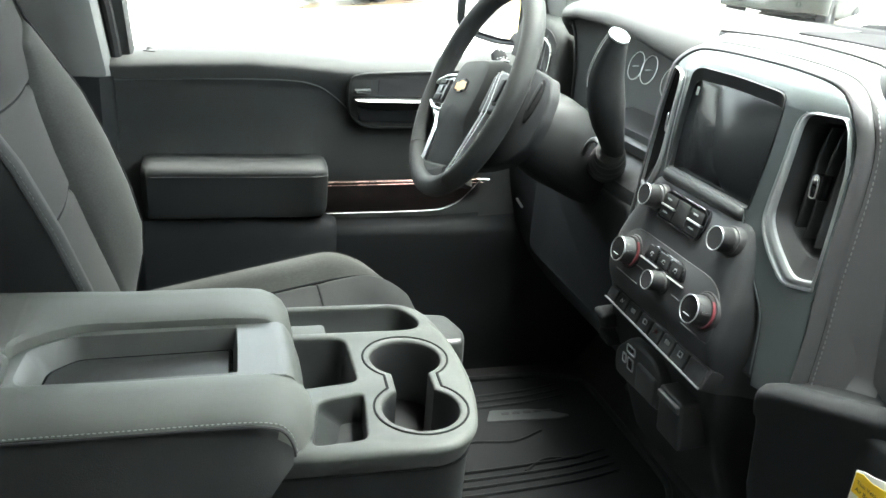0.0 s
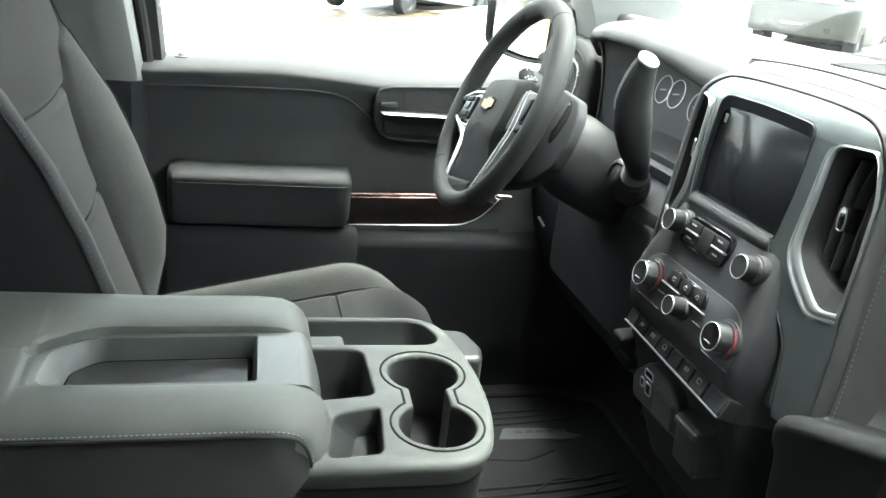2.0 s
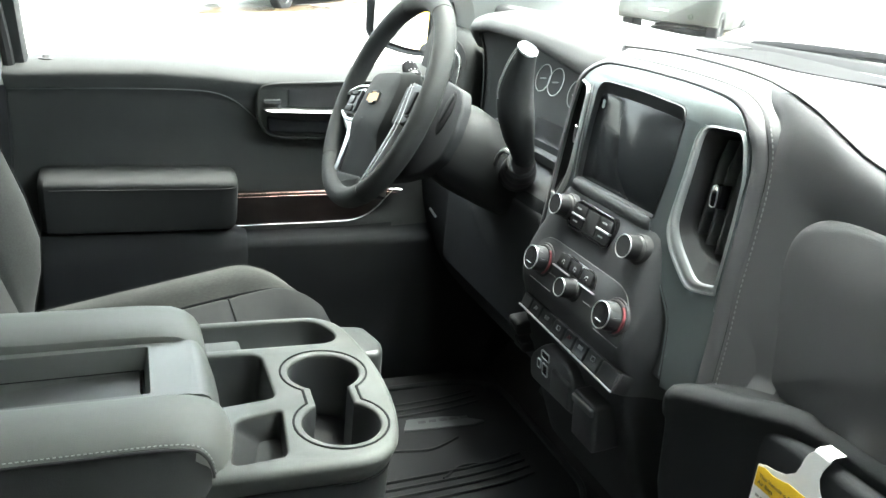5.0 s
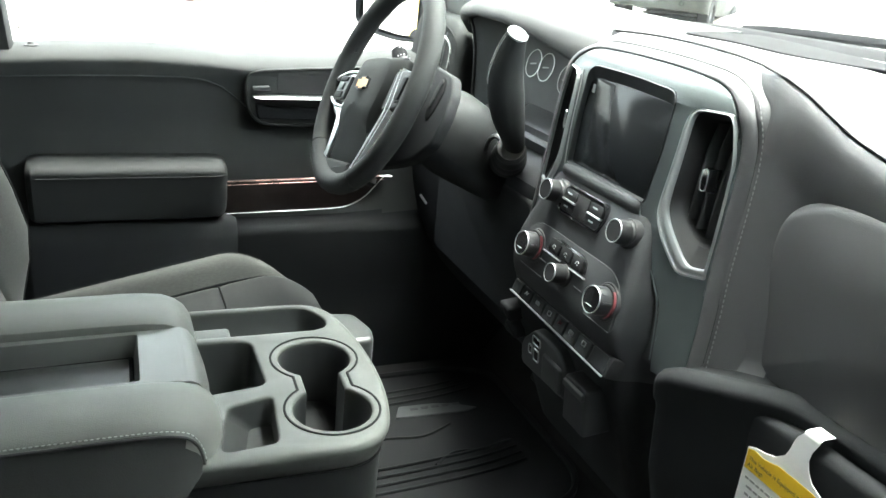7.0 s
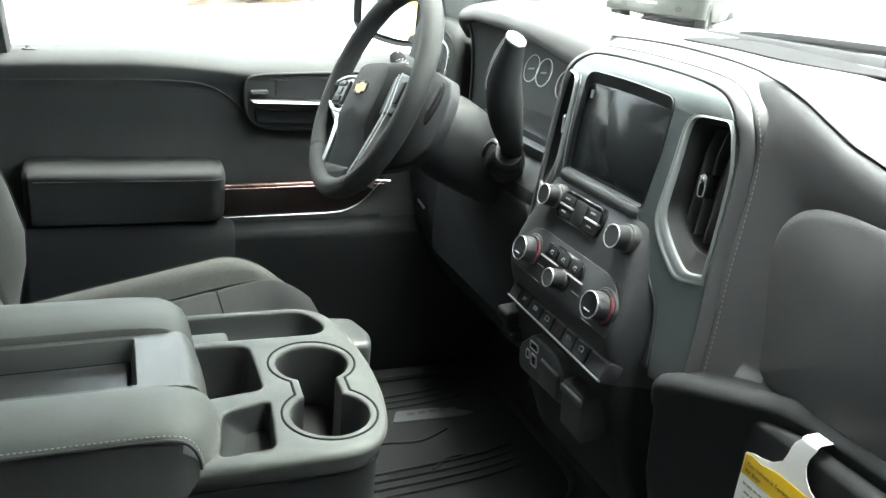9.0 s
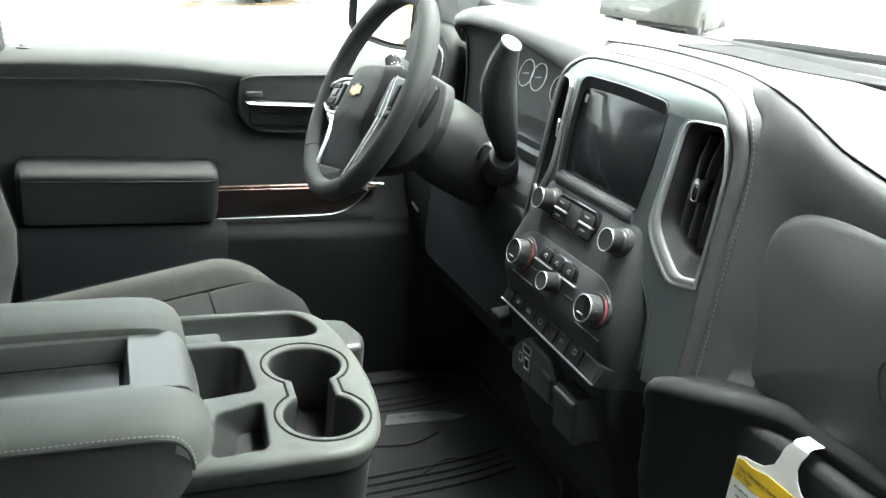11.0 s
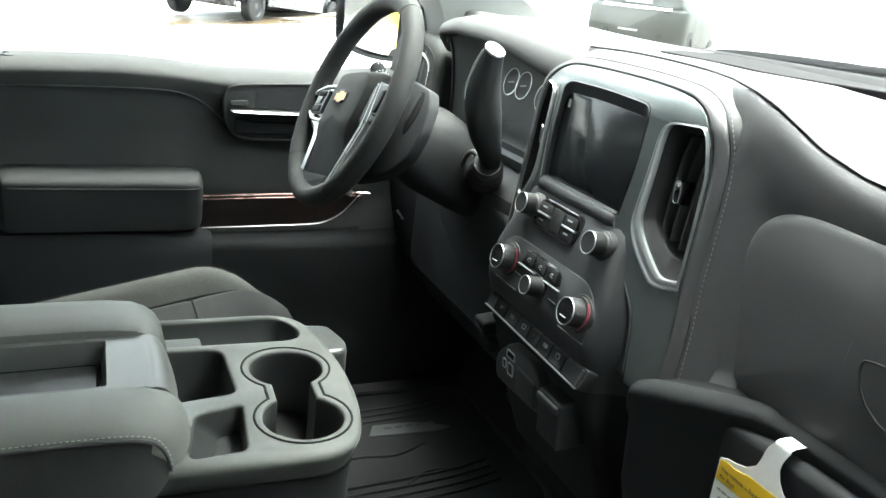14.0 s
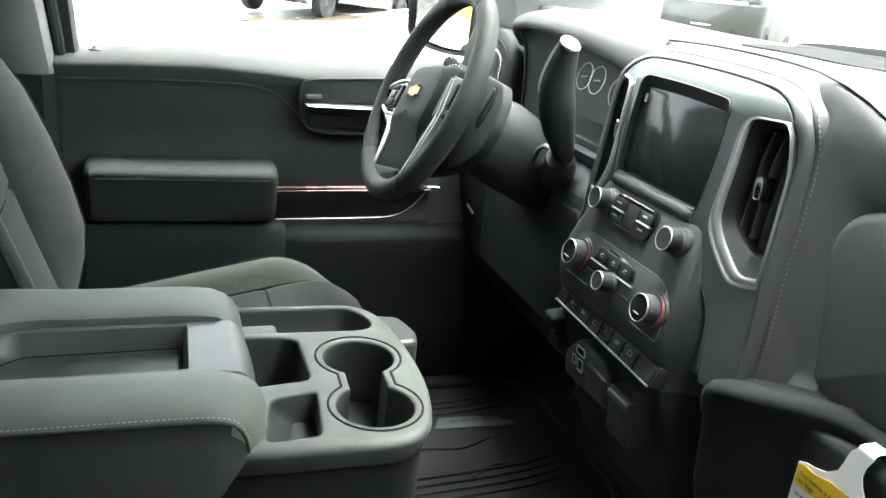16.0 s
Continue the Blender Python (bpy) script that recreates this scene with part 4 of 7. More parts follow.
# tray between the pads
bm = bmesh.new()
plate = rounded([(-0.212, -0.0600), (0.058, -0.0575), (0.060, 0.0575), (-0.140, 0.0600), (-0.180, 0.043), (-0.212, 0.020)], [0.004, 0.002, 0.002, 0.02, 0.02, 0.01], 4)
well = rounded([(-0.190, -0.050), (0.013, -0.050), (0.015, 0.050), (-0.158, 0.047), (-0.196, 0.021), (-0.198, -0.038)], [0.006, 0.004, 0.004, 0.012, 0.008, 0.010], 4)
sunk = rounded([(-0.176, -0.047), (0.008, -0.047), (0.010, 0.046), (-0.152, 0.043), (-0.178, 0.018), (-0.182, -0.036)], [0.006, 0.004, 0.004, 0.012, 0.008, 0.010], 4)
loops = holed(bm, plate, [well], CM, 1.337)
edge = ring(bm, inset(plate, -0.002), CM, 1.318)
bridge(bm, loops[0], edge)
prev = loops[1]
for k, z in ((0.06, 1.3365), (0.92, 1.3125), (1.0, 1.3105)):
    nxt = ring(bm, [(p[0] + (q[0] - p[0]) * k, p[1] + (q[1] - p[1]) * k) for p, q in zip(well, sunk)], CM, z)
    bridge(bm, prev, nxt)
    prev = nxt
bm.faces.new(prev)
lid_tray = part("tray", bm, TRAYPLASTIC, lid, "grey plastic tray set in the armrest")
bm = bmesh.new()
tube(bm, [(x, y, 1.3110) for x, y in inset(sunk, 0.0012)], 0.0012, 5, closed=True)
part("tray_groove", bm, MATTE, lid_tray)
bm = bmesh.new()
puff(bm, inset(sunk, 0.0040), CM, 1.3128, 0.001, 2, base=1.309)
part("tray_mat", bm, BINPLASTIC, lid_tray, "dark rubber mat in the tray")
bm = bmesh.new()
loft(bm, [[(0.050 + dx, y, 1.33706), (0.060 + dx, y, 1.3368), (0.0675 + dx, y, 1.3330), (0.0745 + dx, y, 1.322), (0.0785 + dx, y, 1.308), (0.080 + dx, y, 1.290), (0.050 + dx, y, 1.27)] for y, dx in ((-0.060, 0.0), (-0.02, 0.003), (0.02, 0.003), (0.060, 0.0))])
part("front_cap", bm, TRAYPLASTIC, lid, "grey plastic front of the armrest tray")
# ---- dashboard ----
dash = thing("dashboard", (0.70, 0.0, 1.30), "dark grey soft-touch truck dashboard with stitched centre pod", "dashboard")


def dash_section(y):
    """The dashboard's section at y, from the windscreen down to the knees: (x, z) pairs."""
    right = lerp_table([(-0.19, 1.0), (-0.07, 0.0)], y)      # passenger side
    low_right = lerp_table([(-0.172, 1.0), (-0.150, 0.0)], y)
    left = lerp_table([(0.17, 0.0), (0.26, 1.0)], y)         # driver side
    drop = lin_table([(-0.78, 0.078), (-0.45, 0.066), (-0.33, 0.052), (-0.283, 0.040), (-0.25, 0.026), (-0.22, 0.013), (-0.18, 0.0), (0.8, 0.0)], y)
    ledge = lin_table([(-0.78, 0.590), (-0.33, 0.588), (-0.285, 0.574), (-0.25, 0.556), (-0.20, 0.535), (-0.165, 0.533), (-0.145, 0.57), (0.8, 0.60)], y)
    lz = lin_table([(-0.78, -0.016), (-0.40, -0.016), (-0.31, -0.019), (-0.25, -0.033), (-0.20, -0.045), (-0.18, -0.056), (-0.160, -0.085)], y)

    def face(x, z):
        """Leads the leather shoulder of the pod over into the passenger side."""
        p = 0.5515 + 0.1 * (z - 1.53) + 0.358 * (-y - 0.104) + 0.0008
        return 0.5 * (p + x - math.sqrt((p - x) ** 2 + 0.00016)) if y < -0.19 else x

    pr = [(1.10, 1.655), (0.95, 1.676), (0.80, 1.684 - drop * 0.25), (0.68, 1.688 - drop * 0.55), (0.630, 1.686 - drop * 0.9), (0.608, 1.678 - drop), (0.599, 1.664 - drop),
          (face(0.600, 1.64), 1.640 - drop), (face(0.602, 1.61), 1.610 - drop * 0.7), (face(0.607, 1.58), 1.580 - drop * 0.4), (face(0.612, 1.52), 1.52), (face(0.610, 1.45), 1.45), (face(0.606, 1.40), 1.418 + lz), (ledge + 0.012, 1.414 + lz), (ledge, 1.402 + lz), (ledge + 0.004, 1.38 + lz),
          (ledge + 0.010, 1.30), (ledge + 0.03, 1.18), (0.66, 1.08), (0.78, 1.03), (1.02, 1.02)]
    pm = [(1.10, 1.655), (0.95, 1.676), (0.80, 1.684), (0.72, 1.687), (0.678, 1.686), (0.652, 1.681), (0.648, 1.67), (0.65, 1.65), (0.65, 1.61), (0.65, 1.58), (0.65, 1.52), (0.65, 1.45), (0.65, 1.42), (0.65, 1.41),
          (0.65, 1.40), (0.65, 1.38), (0.66, 1.30), (0.68, 1.18), (0.72, 1.08), (0.78, 1.03), (1.02, 1.02)]
    pl = [(1.10, 1.655), (0.95, 1.676), (0.80, 1.685), (0.74, 1.692), (0.72, 1.690), (0.712, 1.686), (0.708, 1.67), (0.705, 1.65), (0.702, 1.61), (0.70, 1.58), (0.69, 1.52), (0.63, 1.46), (0.605, 1.44), (0.598, 1.425),
          (0.596, 1.41), (0.596, 1.38), (0.600, 1.30), (0.63, 1.18), (0.70, 1.08), (0.78, 1.03), (1.02, 1.02)]
    out = []
    for i, (a, b, c) in enumerate(zip(pr, pm, pl)):
        r = right if i < 11 else low_right
        m = 1 - r - left
        out.append((r * a[0] + m * b[0] + left * c[0], r * a[1] + m * b[1] + left * c[1]))
    return out


def along(pts, n=3):
    return [(v.x, v.y) for v in smooth_path([(a, b, 0) for a, b in pts], n)]


bm = bmesh.new()
ys = [-0.77 + 1.54 * i / 110 for i in range(111)]
loft(bm, [[(x, y, z) for x, z in along(dash_section(y))] for y in ys], closed=False, caps=False)
for f in bm.faces:
    c = f.calc_center_median()
    if c.z < 1.428 + lin_table([(-0.40, -0.018), (-0.31, -0.021), (-0.25, -0.035), (-0.20, -0.047), (-0.16, -0.06), (-0.15, 0.0)], c.y):
        f.material_index = 1
part("dash_body", bm, [VINYL, VINYL_LOW], dash, angle=60)
# upper glove box door and lower glove box door, as padded panels
GM = frame_at((0.606, 0, 0), (0, -1, 0), (0, 0, 1))
bm = bmesh.new()
upper = rounded([(0.238, 1.380), (0.72, 1.395), (0.72, 1.576), (0.285, 1.584), (0.234, 1.560), (0.222, 1.500)], [0.01, 0.03, 0.03, 0.04, 0.05, 0.06], 6)
puff(bm, upper, GM, 0.011, 0.012, 5, base=-0.03, dome=0.006, dome_in=0.035)
part("upper_glove_door", bm, VINYL, dash, "dark grey upper glove box door")
LATCH = [(0.60, 1.492), (0.473, 1.491), (0.402, 1.488), (0.390, 1.478), (0.398, 1.457), (0.410, 1.446), (0.430, 1.438), (0.493, 1.432), (0.60, 1.428)]
bm = bmesh.new()
latch_line = smooth_path([GM @ Vector((u, v, 0.0166)) for u, v in LATCH], 5)
tube(bm, latch_line, 0.0014, 6)
part("latch_groove", bm, SEAL, dash, "faint groove round the glove box latch")
bm = bmesh.new()
LGM = frame_at((0.604, 0, 1.385), (0, -1, 0), (-0.12, 0, 1))
lower = rounded([(0.224, -0.30), (0.70, -0.30), (0.70, -0.008), (0.36, -0.012), (0.272, -0.018), (0.236, -0.036), (0.224, -0.090)], [0.03, 0.03, 0.02, 0.05, 0.03, 0.025, 0.03], 6)
puff(bm, lower, LGM, 0.031, 0.010, 4, base=-0.03, dome=0.004, dome_in=0.03)
part("lower_glove_door", bm, VINYL_LOW, dash, "dark lower glove box door")
# crease along the upper edge of the passenger side
bm = bmesh.new()
path = smooth_path([(0.590, 0.088, 1.6856), (0.620, 0.058, 1.6860), (0.634, 0.016, 1.6860), (0.629, -0.045, 1.6858), (0.618, -0.104, 1.6850), (0.608, -0.150, 1.6830)], 6)
for y in [-0.19 - 0.01 * i for i in range(57)]:
    x, z = dash_section(y)[5]
    path.append(Vector((x - 0.0012, y, z + 0.0008)))
tube(bm, path, 0.0015, 6)
part("crease", bm, SEAL, dash)
# defroster slot and panel joints on the top
bm = bmesh.new()
DT = frame_at((0, 0, 1.6885), (0, -1, 0), (1, 0, 0))
slot = rounded([(-0.128, 0.770), (-0.084, 0.690), (0.001, 0.705), (0.107, 0.690), (0.150, 0.700), (0.30, 0.790), (0.30, 0.800), (0.129, 0.797), (0.0, 0.832), (-0.111, 0.853)], 0.02, 4)
puff(bm, slot, DT, 0.0006, 0.001, 1, base=-0.02)
part("defroster_grille", bm, MATTE, dash, "black defroster grille")
# raised cowl line in front of the defroster
bm = bmesh.new()
loft(bm, [[(0.93, y, z - 0.012), (0.96, y, z - 0.001), (1.01, y, z), (1.08, y, 1.650), (1.05, y, 1.645)] for y, z in ((-0.74, 1.687), (0.0, 1.686), (0.15, 1.685), (0.34, 1.682), (0.49, 1.675), (0.58, 1.672), (0.70, 1.676))])
part("windscreen_ledge", bm, MATTE, dash)

# centre pod
FRONT = [(1.10, 0.60), (1.20, 0.56), (1.28, 0.532), (1.335, 0.521), (1.352, 0.514), (1.368, 0.5105), (1.39, 0.5148), (1.42, 0.5218), (1.475, 0.534), (1.50, 0.548), (1.52, 0.575), (1.60, 0.592), (1.64, 0.605), (1.655, 0.612), (1.668, 0.620), (1.676, 0.635), (1.684, 0.66)]


def pod_front(z):
    return lin_table(FRONT, z)


def pod_section(z):
    xf = pod_front(z)
    hi = lerp_table([(1.40, 0.0), (1.52, 1.0)], z)
    top = lerp_table([(1.59, 0.0), (1.684, 1.0)], z)
    w = 1 - 0.25 * top
    half_hi = [(0.0, 0.0), (0.0, 0.06), (0.004, 0.100), (0.040, 0.112), (0.066, 0.165), (0.068, 0.180), (0.070, 0.188), (0.078, 0.196), (0.12, 0.204)]
    half_lo = [(0.0, 0.0), (0.0, 0.09), (0.003, 0.120), (0.030, 0.130), (0.055, 0.150), (0.060, 0.170), (0.066, 0.186), (0.078, 0.196), (0.12, 0.204)]
    half = [((1 - hi) * a[0] + hi * b[0], ((1 - hi) * a[1] + hi * b[1]) * w) for a, b in zip(half_lo, half_hi)]
    wide = [(0.0, 0.0), (0.0, 0.09), (0.003, 0.128), (0.012, 0.146), (0.030, 0.160), (0.050, 0.172), (0.066, 0.186), (0.078, 0.196), (0.12, 0.204)]
    driver = [((1 - hi) * a[0] + hi * b[0], ((1 - hi) * a[1] + hi * b[1]) * w) for a, b in zip(wide, half_hi)]
    pts = [(xf + dx, -y) for dx, y in reversed(half)] + [(xf + dx, y) for dx, y in driver[1:]]
    return [(v.x, v.y, z) for v in smooth_path([(a, b, 0) for a, b in pts], 3)]


bm = bmesh.new()
zs = [1.10 + 0.01 * i for i in range(50)] + [1.60 + 0.004 * i for i in range(1, 21)] + [1.684]
loft(bm, [pod_section(z) for z in zs], closed=False, caps=False)
for f in bm.faces:
    if f.calc_center_median().z < 1.315:
        f.material_index = 1
part("centre_pod", bm, [STACK, VINYL_LOW], dash, "black padded centre stack", angle=60)


# ---- upper pod: one grey bezel round the screen and both vents, bowed back at its top and sides
TM = frame_at((0.5515, 0, 1.53), (0, -1, 0), (0.1, 0, 1))


def pod_face(u, v):
    """How far the pod's face lies behind its flat middle (minus) at u across, v up."""
    a, b = abs(u) - 0.104, min(max(0.0, v - 0.100), 0.04)
    return -0.18 * (a + math.sqrt(a * a + 0.000144)) - b * b / 0.06 - max(0.0, v - 0.14) * 1.33


def on_pod(u, v, w=0.0):
    return TM @ Vector((u, v, pod_face(u, v) + w))


def curved_sheet(bm, outer, holes, f, depth=0.010, edge=0.0012, step=0.012):
    """A sheet with holes laid on the surface f(u, v, w), with rounded rims that go back by depth."""
    holed(bm, outer, holes, Matrix(), 0.0)
    us, vs = [p[0] for p in outer], [p[1] for p in outer]
    for axis, lo, hi in ((0, min(us), max(us)), (1, min(vs), max(vs))):
        k = lo + step
        while k < hi:
            co, no = [0, 0, 0], [0, 0, 0]
            co[axis], no[axis] = k, 1
            bmesh.ops.bisect_plane(bm, geom=bm.verts[:] + bm.edges[:] + bm.faces[:], plane_co=co, plane_no=no)
            k += step if axis == 0 or k < 0.09 else step * 0.4
    rim = [e for e in bm.edges if len(e.link_faces) == 1]
    back = bmesh.ops.extrude_edge_only(bm, edges=rim)
    for g in back["geom"]:
        if isinstance(g, bmesh.types.BMVert):
            g.co.z = -depth
    bmesh.ops.bevel(bm, geom=rim, offset=edge, segments=2, profile=0.5, affect="EDGES")
    for q in bm.verts:
        q.co = f(q.co.x, q.co.y, q.co.z)
    return bm


def mirrored(pts, sg):
    return [(p[0] * sg, *p[1:]) for p in pts]


EDGE = [(0.188, -0.192), (0.187, -0.150), (0.185, -0.104), (0.181, -0.053), (0.179, 0.006), (0.176, 0.060), (0.170, 0.088), (0.157, 0.110), (0.142, 0.1225), (0.122, 0.1305), (0.095, 0.134), (0.050, 0.136)]
HALF = EDGE + [(0.0, 0.1365)]
LOWER = [(0.080, -0.022), (0.087, -0.036), (0.117, -0.077), (0.136, -0.108), (0.142, -0.130), (0.146, -0.160), (0.150, -0.192)]
bezel_outline = rounded(HALF + mirrored(EDGE[::-1], -1) + mirrored(LOWER[::-1], -1) + LOWER, [0.001] + [0.02] * (2 * len(EDGE) - 1) + [0.001] + [0.001] + [0.012] * (2 * len(LOWER) - 2) + [0.001], 3)
SCREEN_HOLE = rounded([(-0.088, -0.016), (0.082, -0.016), (0.089, 0.050), (0.0885, 0.1125), (0.0, 0.116), (-0.089, 0.1145), (-0.092, 0.050)], [0.004, 0.004, 0.02, 0.017, 0.03, 0.017, 0.02], 6)
VENT_A = [(0.165, 0.094), (0.158, 0.1055), (0.123, 0.1030), (0.1135, 0.098), (0.1095, 0.085), (0.1085, 0.046), (0.106, 0.006), (0.105, -0.018), (0.118, -0.043), (0.143, -0.070), (0.152, -0.0735), (0.1785, -0.068), (0.1785, -0.053), (0.1765, 0.006), (0.1735, 0.060)]
VENT_B = [(0.162, 0.094), (0.156, 0.1030), (0.1255, 0.1005), (0.1195, 0.0965), (0.1175, 0.085), (0.1175, 0.046), (0.1165, 0.008), (0.1175, -0.012), (0.131, -0.033), (0.152, -0.056), (0.160, -0.0605), (0.1775, -0.0565), (0.1775, -0.050), (0.1755, 0.006), (0.1725, 0.060)]
VENT_R = [0.004, 0.004, 0.006, 0.006, 0.008, 0.02, 0.012, 0.012, 0.02, 0.006, 0.006, 0.002, 0.01, 0.02, 0.012]
bm = bmesh.new()
curved_sheet(bm, bezel_outline, [SCREEN_HOLE] + [rounded(mirrored(VENT_A, sg), VENT_R, 3) for sg in (1, -1)], on_pod)
bezel = part("bezel", bm, BEZEL, dash, "satin grey surround of screen and vents", angle=40)
# thin shadow joint and bright edge along the lower corner of the bezel
for sg in (1, -1):
    bm = bmesh.new()
    tube(bm, smooth_path([on_pod(u, v, 0.0004) for u, v in mirrored([(0.0785, -0.020), (0.0855, -0.0365), (0.1155, -0.078), (0.1345, -0.109), (0.1402, -0.130), (0.1442, -0.160), (0.1465, -0.180)], sg)], 5), 0.0011, 6)
    part("bezel_edge", bm, BEZEL, bezel)
    # satin tube puts in the corner highlight, kept on the driver side only
    bm = bmesh.new()
    tube(bm, smooth_path([on_pod(u, v, 0.0002) for u, v in mirrored([(0.093, -0.022), (0.1005, 0.03), (0.102, 0.085), (0.106, 0.104)], sg)], 5), 0.0010, 6)
    if sg < 0:
        part("bezel_highlight", bm, SATIN, bezel, "highlight line along the driver side of the bezel")
    else:
        bm.free()
# closed flank between the bezel's lower edge and the stack
bm = bmesh.new()
loft(bm, [[on_pod(u - 0.014, v, -0.006), on_pod(u + 0.0006, v, -0.0012), on_pod(u + 0.0006, v, -0.030), on_pod(u - 0.014, v, -0.030)] for u, v in ((0.1155, -0.078), (0.1345, -0.109), (0.1402, -0.130), (0.1442, -0.160), (0.1465, -0.185))])
part("bezel_flank", bm, STACK, bezel)
# screen: sloped black frame, then the glass
bm = bmesh.new()
glass_edge = [(p[0] * 0.965 - 0.0006, -0.013 + (p[1] + 0.016) * 0.860) for p in SCREEN_HOLE]
rows_s = [[on_pod(u, v, 0.0006) for u, v in SCREEN_HOLE], [on_pod(u, v, 0.0014) for u, v in inset(SCREEN_HOLE, 0.0012)], [on_pod(u, v, 0.0002) for u, v in inset(SCREEN_HOLE, 0.0024)], [TM @ Vector((u, v, -0.0062)) for u, v in glass_edge], [TM @ Vector((u, v, -0.0075)) for u, v in glass_edge]]
loft(bm, rows_s, caps=False)
part("screen_frame", bm, SCREENRIM, dash, "black sloped frame of the touch screen", angle=40)
bm = bmesh.new()
puff(bm, inset(glass_edge, -0.0005), TM, -0.0064, 0.0008, 2, base=-0.02)
screen_ob = part("screen", bm, SCREEN, dash, "dark touch screen, switched off")
bm = bmesh.new()
puff(bm, rrect(-0.080, -0.0745, 0.080, 0.0905, 0.0008, 2), TM, -0.0059, 0.0002, 1, base=-0.0075)
part("screen_mark", bm, GREYPRINT, screen_ob)
# soft rest under the screen
bm = bmesh.new()
rest = [(-0.0135, -0.010), (-0.0140, -0.003), (-0.0155, 0.0010), (-0.0190, 0.0040), (-0.0235, 0.0050), (-0.0280, 0.0040), (-0.0315, 0.0010), (-0.0350, -0.0030), (-0.039, -0.012)]
secs = []
for u, k in ((-0.0955, 0.25), (-0.0945, 0.55), (-0.092, 0.80), (-0.088, 0.95), (-0.080, 1.0), (0.0, 1.0), (0.068, 1.0), (0.075, 0.95), (0.0785, 0.80), (0.0805, 0.55), (0.0812, 0.25)):
    secs.append([TM @ Vector((u, -0.026 + (v + 0.026) * (0.45 + 0.55 * k), -0.012 + (w + 0.012) * k)) for v, w in [(q.x, q.y) for q in smooth_path([(a, b, 0) for a, b in rest], 3)]])
loft(bm, secs)
part("screen_rest", bm, STACK, dash, "black padded rest under the screen", angle=60)
# vents: broad satin rim, dark bowl, upright blades and a slider
for sg in (1, -1):
    A, B = rounded(mirrored(VENT_A, sg), VENT_R, 3), rounded(mirrored(VENT_B, sg), VENT_R, 3)
    mixed = lambda k: [(a[0] + (b[0] - a[0]) * k, a[1] + (b[1] - a[1]) * k) for a, b in zip(A, B)]
    bm = bmesh.new()
    loft(bm, [[on_pod(u, v, w) for u, v in mixed(k)] for k, w in ((0.0, -0.004), (0.0, 0.0012), (0.08, 0.0022), (0.20, 0.0022), (0.26, 0.0006), (0.36, 0.0004), (0.46, 0.0022), (0.62, 0.0034), (0.85, 0.0034), (0.97, 0.0022), (1.0, 0.0004), (1.0, -0.012))], caps=False)
    part("vent_rim", bm, RIMSILVER, bezel, "satin silver vent rim", angle=30)
    C = [(0.160, 0.090), (0.153, 0.0985), (0.128, 0.097), (0.122, 0.093), (0.1195, 0.083), (0.119, 0.046), (0.1190, 0.010), (0.121, -0.006), (0.135, -0.024), (0.148, -0.0345), (0.157, -0.0385), (0.1765, -0.037), (0.1765, -0.030), (0.1745, 0.006), (0.1715, 0.058)]
    C = rounded(mirrored(C, sg), VENT_R, 3)
    bm = bmesh.new()
    rows_v = [[on_pod(u, v, -0.001) for u, v in B], [on_pod(u, v, -0.004) for u, v in [(b[0] * 0.8 + c[0] * 0.2, b[1] * 0.8 + c[1] * 0.2) for b, c in zip(B, C)]], [on_pod(u, v, -0.0105) for u, v in C], [on_pod(u, v, -0.014) for u, v in inset(C, 0.0015)], [on_pod(u, v, -0.052) for u, v in inset(C, 0.003)]]
    loft(bm, rows_v, caps=False)
    bm.faces.new([bm.verts.new(p) for p in rows_v[-1]])
    vent = part("vent", bm, RUBBER, dash, "black upright air vent", angle=40)
    for i in range(4):
        bm = bmesh.new()
        u0 = 0.1285 + 0.0125 * i
        v1, v0 = 0.091 - 0.004 * max(0, i - 1) ** 2, -0.016 - 0.0062 * i
        blade = []
        for k in range(9):
            v = v0 + (v1 - v0) * k / 8
            t = 0.0016 + 0.0010 * math.sin(math.pi * k / 8)
            hook = 0.004 * max(0, k - 6) / 2
            blade.append([on_pod(q * sg, v, w) for q, w in ((u0 + hook - t, -0.040), (u0 + hook + t, -0.040), (u0 + hook + t * 1.2, -0.0175), (u0 + hook + t * 0.5, -0.0155), (u0 + hook - t * 0.4, -0.0165))])
        loft(bm, blade)
        part("slat", bm, BUTTON, vent)
    us = 0.1445
    bm = bmesh.new()
    loft(bm, [[on_pod(q * sg, v, w) for q, w in ((us - 0.0042, -0.018), (us - 0.0042, -0.0065 + dw), (us - 0.0025, -0.0045 + dw), (us + 0.0025, -0.0045 + dw), (us + 0.0042, -0.0065 + dw), (us + 0.0042, -0.018))] for v, dw in ((0.0195, -0.004), (0.0210, 0.0), (0.030, 0.001), (0.040, 0.002), (0.0445, 0.001), (0.0455, -0.003))])
    slider = part("vent_slider", bm, GLOSS, vent, "black vent slider with a bright edge")
    bm = bmesh.new()
    tube(bm, [on_pod(q * sg, v, -0.0040 + dw) for q, v, dw in ((us - 0.003, 0.0215, 0.0), (us - 0.0037, 0.030, 0.001), (us - 0.003, 0.042, 0.002), (us, 0.0447, 0.0018), (us + 0.003, 0.042, 0.002), (us + 0.0037, 0.030, 0.001), (us + 0.003, 0.0215, 0.0), (us, 0.0203, 0.0))], 0.0007, 6, closed=True)
    part("slider_edge", bm, SATIN, slider)
    bm = bmesh.new()
    loft(bm, [[on_pod((us + q) * sg, v, w) for q, w in ((-0.0030, -0.006), (0.0030, -0.006), (0.0022, -0.0020), (-0.0022, -0.0020))] for v in (0.0385, 0.0400, 0.0440)])
